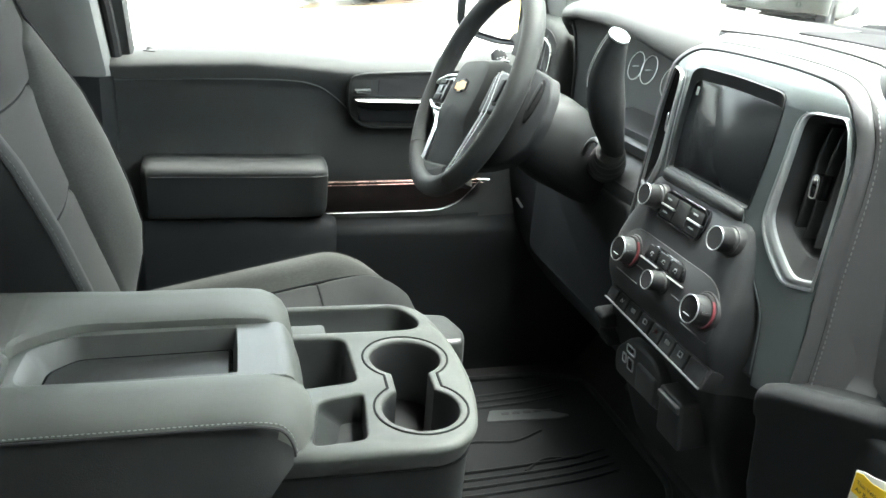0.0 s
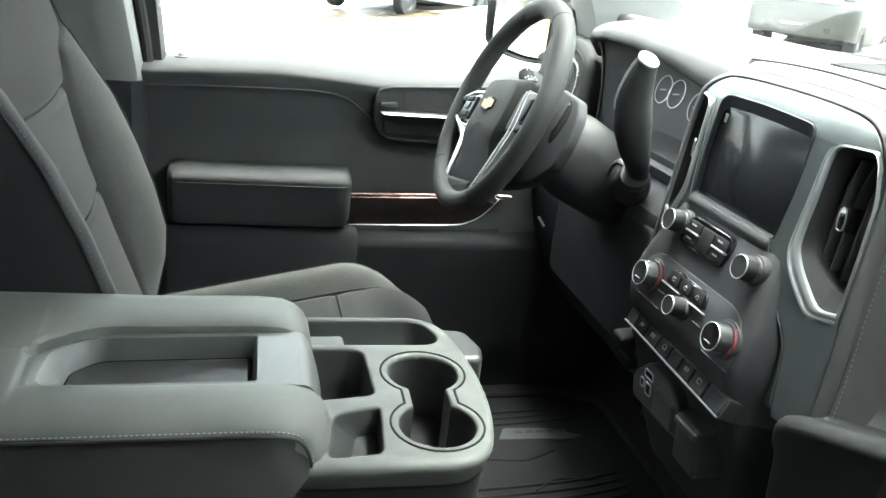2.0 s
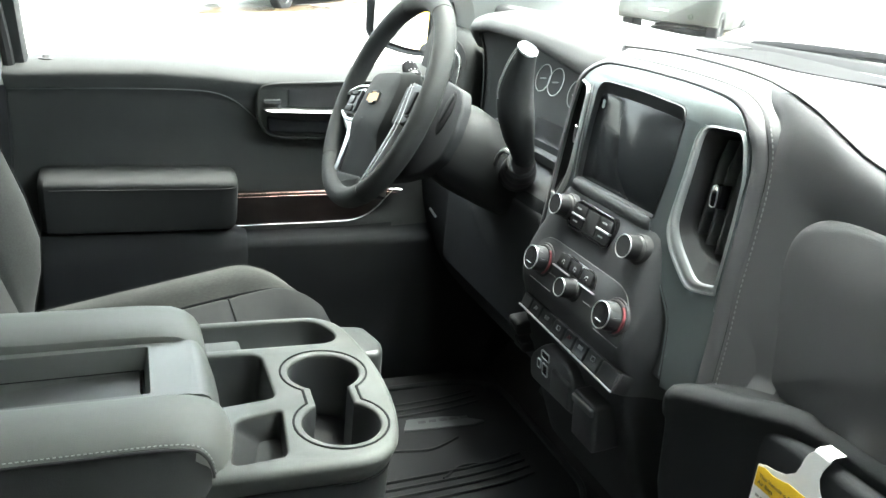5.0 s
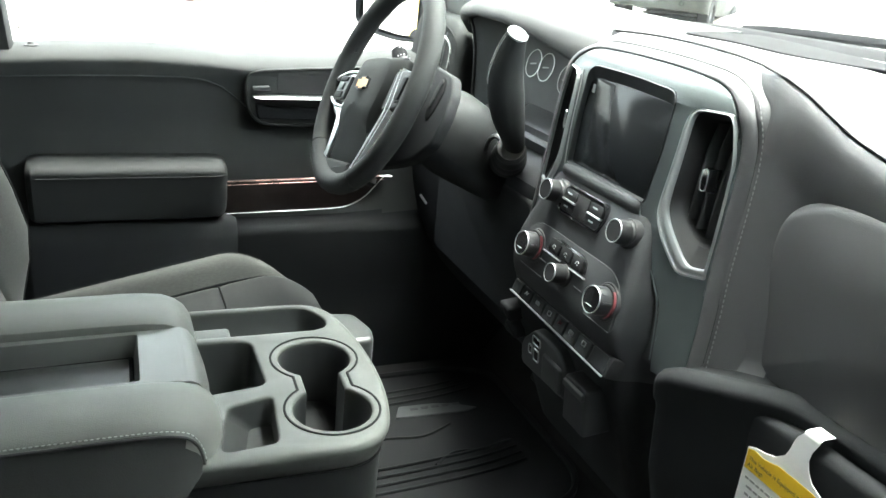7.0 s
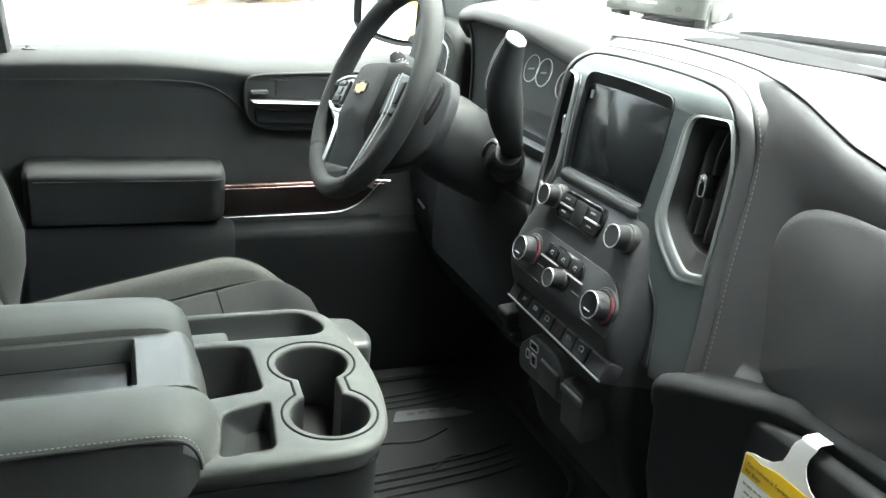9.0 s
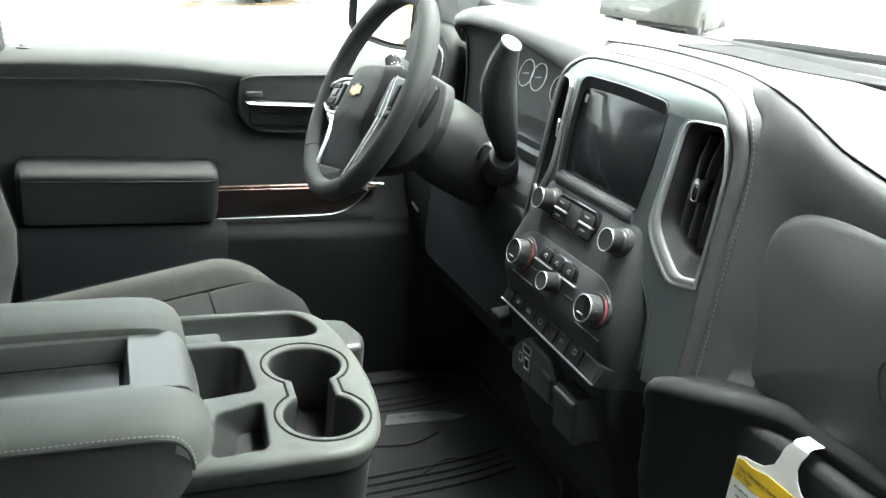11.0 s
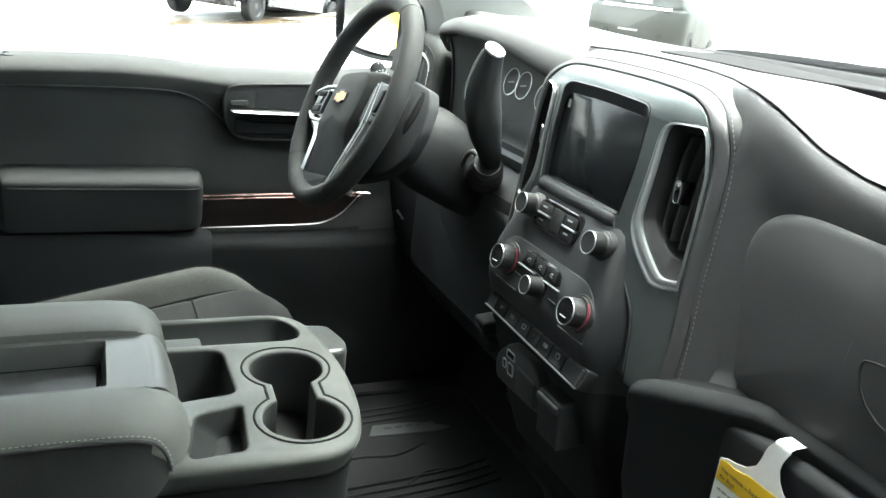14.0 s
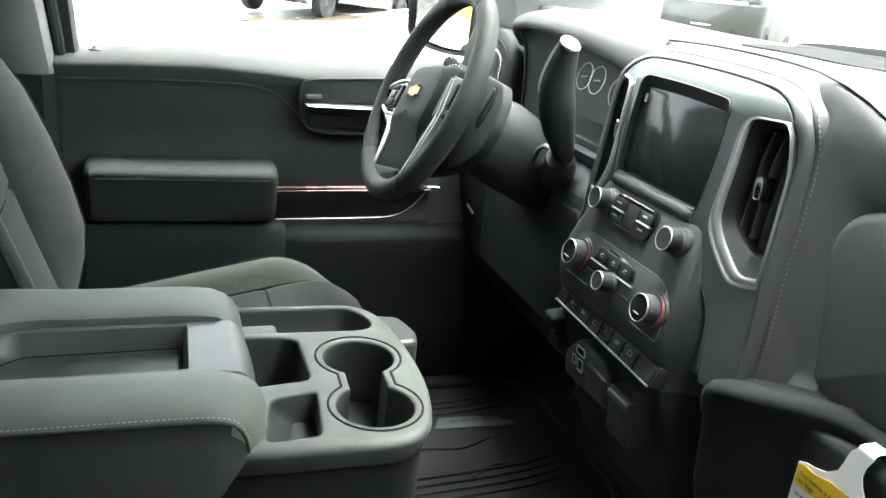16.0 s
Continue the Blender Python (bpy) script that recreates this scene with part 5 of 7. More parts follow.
    part("slider_tip", bm, CHROME, slider, "chrome slider tip")
# stitched leather shoulder: up beside one vent, over the screen, down beside the other
path_uv = [(p.x, p.y) for p in smooth_path([(u, v, 0) for u, v in HALF + mirrored(EDGE[::-1], -1)], 6)]
ROLL = [(0.0004, -0.010), (0.0006, -0.0010), (0.0016, 0.0016), (0.0045, 0.0034), (0.0095, 0.0040), (0.0140, 0.0030), (0.0168, 0.0010), (0.0178, -0.0008), (0.0188, 0.0008), (0.0215, 0.0016), (0.0260, 0.0014), (0.0330, 0.0006), (0.0400, 0.0), (0.0480, -0.0050)]
STEEP = [(0.0190, -0.006), (0.0215, -0.014), (0.0235, -0.030), (0.0245, -0.050), (0.0250, -0.080), (0.0255, -0.110)]
roll_secs = []
for i, (u, v) in enumerate(path_uv):
    a, b = path_uv[max(i - 1, 0)], path_uv[min(i + 1, len(path_uv) - 1)]
    d = Vector((b[0] - a[0], b[1] - a[1])).normalized()
    n = Vector((d.y, -d.x))
    left = lerp_table([(-0.150, 1.0), (-0.110, 0.0)], u)
    up = max(n.y, 0.0) ** 2
    row, du, dv, last = [], u, v, 0.0
    reach = 0.028 * lerp_table([(0.03, 1.0), (0.075, 0.0)], v) if u > 0 else 0.0
    for k, (dist, w) in enumerate(ROLL):
        dist += reach * max(0, k - 11) / 2
        sl = (pod_face(du + n.x * 0.002, dv + n.y * 0.002) - pod_face(du, dv)) / 0.002
        adv = (dist - last) / math.sqrt(1 + sl * sl)
        du, dv, last = du + n.x * adv, dv + n.y * adv, dist
        p = on_pod(du, dv, w)
        if k >= 8:
            s, sw = STEEP[k - 8]
            p = p.lerp(on_pod(u + n.x * s, v + n.y * s, sw), left * (1 - up))
        if p.z > 1.6835:
            p.z = 1.6835 + 0.0012 * math.sin(k)
        row.append(p)
    roll_secs.append(row)
bm = bmesh.new()
loft(bm, [smooth_path(q, 2) for q in roll_secs], closed=False, caps=False)
strip_ob = part("pod_shoulder", bm, VINYL, dash, "stitched dark leatherette shoulder of the centre pod", angle=60)
bm = bmesh.new()
stitches(bm, [q[9].lerp(q[10], 0.5) + TM.to_3x3() @ Vector((0, 0, 0.0006)) for q in roll_secs[:52]], 0.0036, 0.0022, 0.0008)
part("stitching", bm, PALETHREAD, strip_ob, "grey thread")
bm = bmesh.new()
tube(bm, [q[7] + Vector((-0.0004, 0, 0.0002)) for q in roll_secs], 0.0009, 5)
part("seam", bm, SEAL, strip_ob)
# radio controls
SM = frame_at((0.535, 0, 1.48), (0, -1, 0), (0.235, 0, 1))


def knob(name, u, v, r, h, parent, red=False):
    """A turning knob: base collar, ribbed side, bright rim and dark face."""
    m = SM @ Matrix.Translation((u, v, 0))
    b = bmesh.new()
    wide = 1.0 if red else 0.92
    lathe(b, [(r * 1.34 * wide, -0.012), (r * 1.34 * wide, 0.0015), (r * 1.28 * wide, 0.0030), (r * 1.20 * wide, 0.0030), (r * 1.18 * wide, 0.0055), (r * 1.12 * wide, 0.0065), (r * 1.02, 0.0065)], m, 36)
    base = part(name, b, RUBBER, parent, "black knob with a bright rim")
    b = bmesh.new()
    lathe(b, [(r, 0.0), (r, h * 0.55), (r * 0.98, h * 0.62), (r * 0.95, h - 0.001), (r * 0.93, h)], m, 36)
    part("grip", b, KNOBSIDE if red else KNOBBLACK, base)
    b = bmesh.new()
    tube(b, [m @ Vector((r * 0.925 * math.cos(2 * math.pi * i / 40), r * 0.925 * math.sin(2 * math.pi * i / 40), h + 0.0002)) for i in range(40)], 0.0007, 8, closed=True)
    part("rim", b, SATIN, base, "bright rim")
    b = bmesh.new()
    lathe(b, [(r * 0.90, h - 0.001), (r * 0.87, h + 0.0004), (r * 0.3, h + 0.0002), (0.0, h + 0.0002)], m, 36)
    part("face", b, KNOBBLACK if not red else GLOSS, base)
    if red:
        for k in range(10):
            b = bmesh.new()
            q = m @ pose(0, 0, 0, 0, 0, 36 * k + 10)
            loft(b, [[q @ Vector((r * rr, y, w)) for y, w in ((-0.0016, h * 0.25), (0.0016, h * 0.25), (0.0012, h * 0.85), (-0.0012, h * 0.85))] for rr in (0.90, 0.99 if k % 5 else 1.03)])
            part("grip_rib", b, KNOBSIDE, base)
    if red:
        b = bmesh.new()
        for i in range(11):
            a0, a1 = radians(-55 + i * 10), radians(-45 + i * 10)
            rr0, rr1 = r * 1.13, r * 1.20
            vs = [m @ Vector((q * math.cos(a), q * math.sin(a), w)) for a in (a0, a1) for q in (rr0, rr1) for w in (0.0035, 0.0068)]
            f = [b.verts.new(p) for p in vs]
            for q in ((0, 1, 3, 2), (4, 6, 7, 5), (0, 4, 5, 1), (2, 3, 7, 6), (1, 5, 7, 3), (0, 2, 6, 4)):
                b.faces.new([f[k] for k in q])
        part("temperature_ring", b, RED, base, "red warm-side arc")
        b = bmesh.new()
        puff(b, [(-r * 0.35, -r * 0.42), (r * 0.30, -r * 0.42), (r * 0.30, -r * 0.37), (-r * 0.35, -r * 0.37)], m, h + 0.0014, 0.0001, 1, base=h)
        part("mark", b, GREYPRINT, base)
    return base


knob("volume_knob", -0.0715, 0.000, 0.0142, 0.022, dash)
knob("tuning_knob", 0.0860, 0.000, 0.0142, 0.022, dash)
knob("temperature_knob", -0.0800, -0.079, 0.0172, 0.023, dash, True)
knob("temperature_knob", 0.0940, -0.082, 0.0172, 0.023, dash, True)
knob("fan_knob", 0.003, -0.087, 0.0125, 0.024, dash)
RP = rounded([(-0.058, -0.019), (0.030, -0.019), (0.036, 0.0), (0.030, 0.014), (-0.050, 0.014), (-0.058, 0.002)], 0.007, 4)
bm = bmesh.new()
band(bm, inset(RP, -0.0035), RP, SM, -0.01, 0.0025, 0.001)
radio = part("radio_panel", bm, GLOSS, dash, "small panel of radio buttons")
for u0, u1, v0, v1 in ((-0.055, -0.026, -0.002, 0.012), (-0.055, -0.026, -0.017, -0.004), (-0.0245, 0.002, -0.017, 0.012), (0.0035, 0.032, -0.002, 0.012), (0.0035, 0.032, -0.017, -0.004)):
    bm = bmesh.new()
    puff(bm, rrect(u0, u1, v0, v1, 0.002, 3), SM, 0.003, 0.001, 2, base=-0.01)
    part("button", bm, KNOBBLACK, radio)
for u0, u1 in ((-0.055, -0.026), (0.0035, 0.032)):
    bm = bmesh.new()
    puff(bm, [(u0, -0.0042), (u1, -0.0042), (u1, -0.0018), (u0, -0.0018)], SM, 0.0048, 0.0005, 1, base=0.0)
    part("silver_line", bm, SATIN, radio, "silver button edge")
for u, v in ((-0.043, 0.006), (-0.043, -0.011), (0.016, 0.006), (0.016, -0.011)):
    bm = bmesh.new()
    puff(bm, [(u - 0.005, v - 0.0008), (u + 0.005, v - 0.0008), (u + 0.005, v + 0.0012), (u - 0.005, v + 0.0012)], SM, 0.0034, 0.0001, 1, base=0.002)
    part("button_print", bm, GREYPRINT, radio)
# climate panel
HP = rounded([(-0.116, -0.113), (0.118, -0.113), (0.112, -0.064), (0.088, -0.046), (-0.086, -0.046), (-0.110, -0.064)], [0.012, 0.012, 0.02, 0.02, 0.02, 0.02], 5)
bm = bmesh.new()
puff(bm, HP, SM, 0.0012, 0.0010, 2, base=-0.012)
climate = part("climate_panel", bm, STACK, dash, "black climate control panel")
bm = bmesh.new()
puff(bm, rounded([(-0.050, -0.0725), (0.042, -0.0725), (0.038, -0.056), (0.028, -0.0515), (-0.028, -0.0510), (-0.044, -0.056)], 0.005, 4), SM, 0.0036, 0.0012, 2, base=0.0)
part("mode_plate", bm, GLOSS, climate, "gloss black plate of the air buttons")
for cu in (-0.034, -0.006, 0.022):
    bm = bmesh.new()
    puff(bm, rrect(cu - 0.0115, cu + 0.0115, -0.0705, -0.0545, 0.002, 3), SM, 0.0043, 0.0008, 2, base=0.0)
    air_button = part("button", bm, KNOBBLACK, climate)
    bm = bmesh.new()
    tube(bm, [SM @ Vector((cu + a, -0.0635 + b, 0.0046)) for a, b in ((-0.0028, -0.002), (-0.0010, 0.0018), (0.0018, 0.0022), (0.0030, 0.0005))], 0.0006, 5)
    tube(bm, [SM @ Vector((cu + a, -0.0635 + b, 0.0046)) for a, b in ((0.0005, -0.0024), (0.0028, -0.0024))], 0.0006, 5)
    part("button_print", bm, GREYPRINT, air_button)
for u0, u1 in ((-0.056, -0.014), (0.006, 0.044)):
    bm = bmesh.new()
    puff(bm, [(u0, -0.0765), (u1, -0.0765), (u1, -0.0748), (u0, -0.0748)], SM, 0.0046, 0.0005, 1, base=0.0)
    part("silver_line", bm, SATIN, climate, "silver line beside the fan knob")
for u0, u1, v in ((-0.062, -0.042, -0.090), (0.029, 0.046, -0.092), (-0.098, -0.043, -0.1105), (0.064, 0.116, -0.1115)):
    bm = bmesh.new()
    puff(bm, [(u0, v), (u1, v), (u1, v + 0.001), (u0, v + 0.001)], SM, 0.0026, 0.0001, 1, base=0.001)
    part("panel_print", bm, BUTTON, climate)
# row of switches with a bright front edge
RM = frame_at((0.512, -0.002, 1.336), (0, -1, 0), (0.35, 0, 1))
edges = [-0.118, -0.092, -0.064, -0.031, -0.001, 0.025, 0.053, 0.084, 0.120]
front = lambda u: -0.0118 - 0.0052 * (u + 0.118) / 0.24
bm = bmesh.new()
puff(bm, rounded([(-0.1195, -0.0135), (0.1215, -0.0190), (0.1235, 0.008), (-0.1175, 0.008)], 0.003, 3), RM, -0.0030, 0.002, 2, base=-0.022)
switch_row = part("switch_bank", bm, RUBBER, dash, "bank of dark switches with a chrome front edge")
for i, (a, b) in enumerate(zip(edges, edges[1:])):
    bm = bmesh.new()
    puff(bm, rounded([(a + 0.0014, front(a) + 0.0004), (b - 0.0014, front(b) + 0.0004), (b - 0.0008, 0.0060), (a + 0.0020, 0.0060)], 0.002, 3), RM, 0.0, 0.0016, 3, base=-0.006, dome=-0.0008, dome_in=0.004)
    sw = part("switch", bm, STACK, switch_row)
    bm = bmesh.new()
    tube(bm, [RM @ Vector((u, front(u) - 0.0010 + dv, -0.0004)) for u, dv in ((a + 0.0003, -0.0004), (a + 0.003, 0.0), (b - 0.003, 0.0), (b - 0.0003, 0.0006))], 0.0014, 8)
    part("chrome_edge", bm, SATIN, switch_row, "chrome front edge")
    c = (a + b) / 2
    if 1 <= i <= 6:
        bm = bmesh.new()
        if i % 3 == 0:
            band(bm, rrect(c - 0.0042, c + 0.0042, -0.0052, 0.0014, 0.001, 2), rrect(c - 0.0030, c + 0.0030, -0.0042, 0.0004, 0.0006, 2), RM, -0.003, 0.0004, 0.0001)
        elif i % 3 == 1:
            tube(bm, [RM @ Vector((c + p, q, 0.0)) for p, q in ((-0.0040, -0.0045), (-0.0015, 0.0010), (0.0012, -0.0035), (0.0040, 0.0008))], 0.0007, 5)
        else:
            for d in (-0.0034, 0.0, 0.0034):
                puff(bm, rrect(c + d - 0.0011, c + d + 0.0011, -0.0046, 0.0006, 0.0005, 2), RM, 0.0004, 0.0001, 1, base=-0.003)
        part("switch_print", bm, GREYPRINT if i != 4 else RED, sw)
# sockets, covers and brake box below
UM = frame_at((0.531, -0.013, 1.266), (0, -1, 0), (-0.10, 0, 1))
bm = bmesh.new()
puff(bm, rounded([(-0.095, -0.040), (0.022, -0.034), (0.022, 0.012), (0.004, 0.030), (-0.060, 0.030), (-0.098, -0.005)], [0.012, 0.008, 0.008, 0.01, 0.01, 0.015], 4), UM, 0.014, 0.005, 3, base=-0.02)
usb = part("socket_panel", bm, BUTTON, dash, "black panel of charging sockets")
for u0, u1, v0, v1 in ((-0.072, -0.064, -0.010, 0.002), (-0.058, -0.045, -0.014, 0.002), (-0.062, -0.042, 0.010, 0.020)):
    bm = bmesh.new()
    oo = rrect(u0, u1, v0, v1, 0.002, 3)
    band(bm, inset(oo, -0.0012), inset(oo, 0.0005), UM, 0.010, 0.0158, 0.0004)
    sock = part("socket", bm, SATIN, usb)
    bm = bmesh.new()
    puff(bm, oo, UM, 0.0148, 0.0001, 1, base=0.01)
    part("socket_hole", bm, GLOSS, sock)
bm = bmesh.new()
puff(bm, rrect(-0.032, 0.018, -0.030, 0.010, 0.006), UM, 0.018, 0.004, 3, base=0.0)
part("socket_cover", bm, BUTTON, usb)
bm = bmesh.new()
puff(bm, rrect(0.034, 0.086, -0.048, 0.018, 0.006), UM, 0.022, 0.005, 3, base=-0.03)
box_ob = part("brake_controller", bm, STACK, dash, "black boxy control module")
bm = bmesh.new()
puff(bm, rrect(0.037, 0.083, 0.004, 0.014, 0.003), UM, 0.026, 0.002, 3, base=0.0)
part("brake_slider", bm, BUTTON, box_ob)
for v0, v1, d in ((0.004, 0.026, 0.016), (-0.026, -0.008, 0.006)):
    bm = bmesh.new()
    puff(bm, rrect(-0.166, -0.132, v0, v1, 0.005), UM, d, 0.005, 3, base=-0.03)
    part("selector_box", bm, VINYL_LOW, dash)

# instrument hood: a broad padded roll along its front, deeper towards the centre
bm = bmesh.new()
secs = []
for y, x0, zt, th in ((0.645, 0.640, 1.655, 0.034), (0.62, 0.612, 1.676, 0.031), (0.585, 0.596, 1.688, 0.031), (0.50, 0.580, 1.697, 0.031), (0.40, 0.580, 1.699, 0.033), (0.32, 0.592, 1.696, 0.040), (0.25, 0.610, 1.690, 0.052), (0.20, 0.625, 1.686, 0.062), (0.16, 0.640, 1.682, 0.066)):
    sec = [(0.86, y, 1.688), (0.76, y, zt + 0.001)]
    for k in range(9):
        q = math.pi / 2 * k / 8
        sec.append((x0 + 0.105 * (1 - math.sin(q)), y, zt - th * (1 - math.cos(q)) ** 1.15))
    sec += [(x0 + 0.002, y, zt - th - 0.005), (x0 + 0.010, y, zt - th - 0.008), (x0 + 0.03, y, zt - th - 0.006), (0.76, y, zt - 0.020), (0.86, y, 1.66)]
    secs.append(sec)
full = []
for a, b in zip(secs, secs[1:]):
    for t in (0, 0.25, 0.5, 0.75):
        full.append([Vector(p).lerp(Vector(q), t) for p, q in zip(a, b)])
full.append([Vector(p) for p in secs[-1]])
loft(bm, full)
hood = part("instrument_hood", bm, HOODVINYL, dash, "dark padded hood over the instruments", angle=60)
bm = bmesh.new()
tube(bm, smooth_path([(0.622, 0.600, 1.635), (0.620, 0.597, 1.648), (0.620, 0.575, 1.655), (0.620, 0.521, 1.659), (0.620, 0.432, 1.657)], 5), 0.0022, 8)
part("hood_lip", bm, BINNACLEHAZED, hood)
# outer cheek of the binnacle, with a lip where it meets the vent pod
cheek = smooth_path([(0.624, 0.610, 1.660), (0.630, 0.606, 1.640), (0.637, 0.603, 1.615), (0.643, 0.603, 1.573), (0.646, 0.604, 1.520), (0.647, 0.606, 1.460)], 4)
bm = bmesh.new()
loft(bm, [[p, p + Vector((0.001, -0.004, 0)), p + Vector((0.012, -0.020, 0)), p + Vector((0.058, -0.095, 0)), p + Vector((0.075, 0.03, 0)), p + Vector((0.01, 0.03, 0))] for p in cheek])
binnacle = part("binnacle_cheek", bm, BINNACLEHAZED, dash, "dark grey side wall of the instrument binnacle", angle=50)
bm = bmesh.new()
tube(bm, [p + Vector((-0.001, -0.001, 0)) for p in cheek], 0.0030, 8)
part("cheek_lip", bm, HOODVINYL, binnacle)
bm = bmesh.new()
GPM = frame_at((0.685, 0.43, 1.58), (0, -1, 0), (0.25, 0, 1))
puff(bm, rounded([(-0.205, -0.085), (0.215, -0.085), (0.215, 0.075), (-0.205, 0.085)], 0.02, 4), GPM, 0.0, 0.002, 1, base=-0.02)
cluster = part("instrument_panel", bm, BINNACLEHAZED, dash, "dark instrument cluster with ringed gauges")
for u, v, r0 in ((-0.021, 0.009, 0.0235), (0.023, 0.009, 0.0235), (0.096, 0.001, 0.0235)):
    bm = bmesh.new()
    tube(bm, [GPM @ Vector((u + r0 * math.cos(2 * math.pi * i / 40), v + r0 * math.sin(2 * math.pi * i / 40), 0.003)) for i in range(40)], 0.0007, 6, closed=True)
    g = part("gauge_ring", bm, SATIN, cluster, "silver gauge ring")
    bm = bmesh.new()
    puff(bm, [(-0.2 * r0, -0.0011), (0.55 * r0, -0.0011), (0.55 * r0, 0.0011), (-0.2 * r0, 0.0011)], GPM @ Matrix.Translation((u, v, 0)) @ pose(0, 0, 0, 0, 0, 190), 0.002, 0.0002, 1, base=0.0)
    part("needle", bm, GREYPRINT, g)
bm = bmesh.new()
loft(bm, [[(0.695, y, 1.542), (0.668, y, 1.524), (0.646, y, 1.513), (0.633, y, 1.5085), (0.6285, y, 1.505), (0.630, y, 1.4935), (0.624, y, 1.4905), (0.622, y, 1.487), (0.630, y, 1.470), (0.70, y, 1.472)] for y in (0.20, 0.32, 0.42)])
part("cluster_sill", bm, BUTTON, dash, "grey sill under the gauges")
# driver-side outer vent
OVM = frame_at((0.606, 0.690, 1.575), (0.25, -1, 0), (0.12, 0, 1))
ov = rounded([(-0.055, -0.062), (0.037, -0.062), (0.042, -0.02), (0.039, 0.010), (0.020, 0.026), (-0.055, 0.040)], 0.014, 5)
bm = bmesh.new()
puff(bm, rounded([(-0.085, -0.090), (0.078, -0.090), (0.070, -0.03), (0.064, 0.014), (0.047, 0.046), (0.020, 0.062), (-0.085, 0.074)], 0.022, 5), OVM, 0.002, 0.020, 6, base=-0.12)
vent_pod = part("vent_pod", bm, DOORSKIN, dash, "dark padded vent pod beside the instruments")
bm = bmesh.new()
band(bm, ov, inset(ov, 0.0055), OVM, -0.01, 0.004, 0.002)
part("vent_chrome", bm, CHROME, vent_pod, "chrome vent rim")
bm = bmesh.new()
puff(bm, inset(ov, 0.005), OVM, 0.0008, 0.001, 1, base=-0.01)
part("vent_core", bm, RUBBER, vent_pod)
bm = bmesh.new()
tube(bm, smooth_path([OVM @ Vector(q) for q in ((-0.05, 0.056, 0.0015), (-0.015, 0.050, 0.002), (0.022, 0.041, 0.002), (0.045, 0.022, 0.0005), (0.052, 0.0, 0.000), (0.056, -0.05, 0.000))], 5), 0.0012, 5)
part("pod_seam", bm, SEAL, vent_pod)
for i in range(4):
    bm = bmesh.new()
    puff(bm, rrect(-0.04 + 0.018 * i, -0.036 + 0.018 * i, -0.036, 0.034, 0.001, 2), OVM, 0.003, 0.001, 1, base=0.0)
    part("slat", bm, BUTTON, vent_pod)
# knee panel detail: release lever and joint
bm = bmesh.new()
puff(bm, rounded([(-0.60, 1.20), (-0.25, 1.20), (-0.235, 1.41), (-0.60, 1.41)], 0.02, 4), frame_at((0.602, 0, 0), (0, -1, 0), (0, 0, 1)), 0.010, 0.006, 3, base=-0.03)
part("knee_panel", bm, VINYL_LOW, dash, "black knee panel below the steering column")
bm = bmesh.new()
tube(bm, [(0.500, 0.462, 1.352), (0.507, 0.448, 1.340)], 0.0022, 6)
part("release_pin", bm, SATIN, dash)

# ---- steering column, wheel, stalks ----
column = thing("steering_column", (0.55, 0.407, 1.47), "black steering column shroud with gear and indicator stalks", "column")
WC, WT = Vector((0.382, 0.407, 1.552)), radians(23.2)
AX = Vector((-math.cos(WT), 0, math.sin(WT)))            # towards the driver
WUP = Vector((math.sin(WT), 0, math.cos(WT)))
WM = Matrix((Vector((0, -1, 0)), WUP, AX)).transposed().to_4x4()
WM.translation = WC
bm = bmesh.new()
for_sec = []
for w, sx, sy, dy in ((-0.055, 0.055, 0.048, -0.014), (-0.060, 0.060, 0.054, -0.014), (-0.105, 0.062, 0.056, -0.016), (-0.112, 0.062, 0.056, -0.016), (-0.116, 0.066, 0.060, -0.016), (-0.150, 0.083, 0.071, -0.015), (-0.180, 0.086, 0.070, -0.018), (-0.205, 0.085, 0.064, -0.025), (-0.225, 0.080, 0.056, -0.034), (-0.26, 0.070, 0.046, -0.044)):
    for_sec.append([WM @ Vector((sx * math.copysign(abs(math.cos(a)) ** 0.7, math.cos(a)), dy + sy * math.copysign(abs(math.sin(a)) ** 0.7, math.sin(a)), w)) for a in [2 * math.pi * i / 32 for i in range(32)]])
loft(bm, for_sec[3:])
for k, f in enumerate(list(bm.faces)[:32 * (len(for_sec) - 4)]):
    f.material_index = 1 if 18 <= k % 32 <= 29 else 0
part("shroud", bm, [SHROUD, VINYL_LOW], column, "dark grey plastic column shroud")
bm = bmesh.new()
loft(bm, for_sec[:4])
part("shroud_collar", bm, RUBBER, column, "black collar behind the wheel")
# gear lever: broad in the middle, with a bright slanted end
bm = bmesh.new()
lever_path = smooth_path([(0.572, 0.276, 1.486), (0.556, 0.257, 1.508), (0.543, 0.251, 1.535), (0.534, 0.250, 1.566), (0.528, 0.2490, 1.598), (0.5265, 0.2385, 1.634), (0.5275, 0.2275, 1.658)], 5)
lever_r = [0.016, 0.020, 0.0262, 0.0300, 0.0292, 0.0222, 0.0155]
tube(bm, lever_path, [lin_table([(i * 5, q) for i, q in enumerate(lever_r)], k) for k in range(len(lever_path))], 22, flat=0.82, up=(0.35, -0.94, 0))
shifter = part("gear_lever", bm, SHROUD, column, "black column gear lever with a silver end")
bm = bmesh.new()
SHM = frame_at((0.5275, 0.2270, 1.6590), (0.72, -0.52, -0.47), (0.596, 0.555, 0.297))
lathe(bm, [(0.0150, -0.0015), (0.0158, 0.0005), (0.0150, 0.0026), (0.0136, 0.0030), (0.0130, 0.0016), (0.0, 0.0012)], SHM, 28)
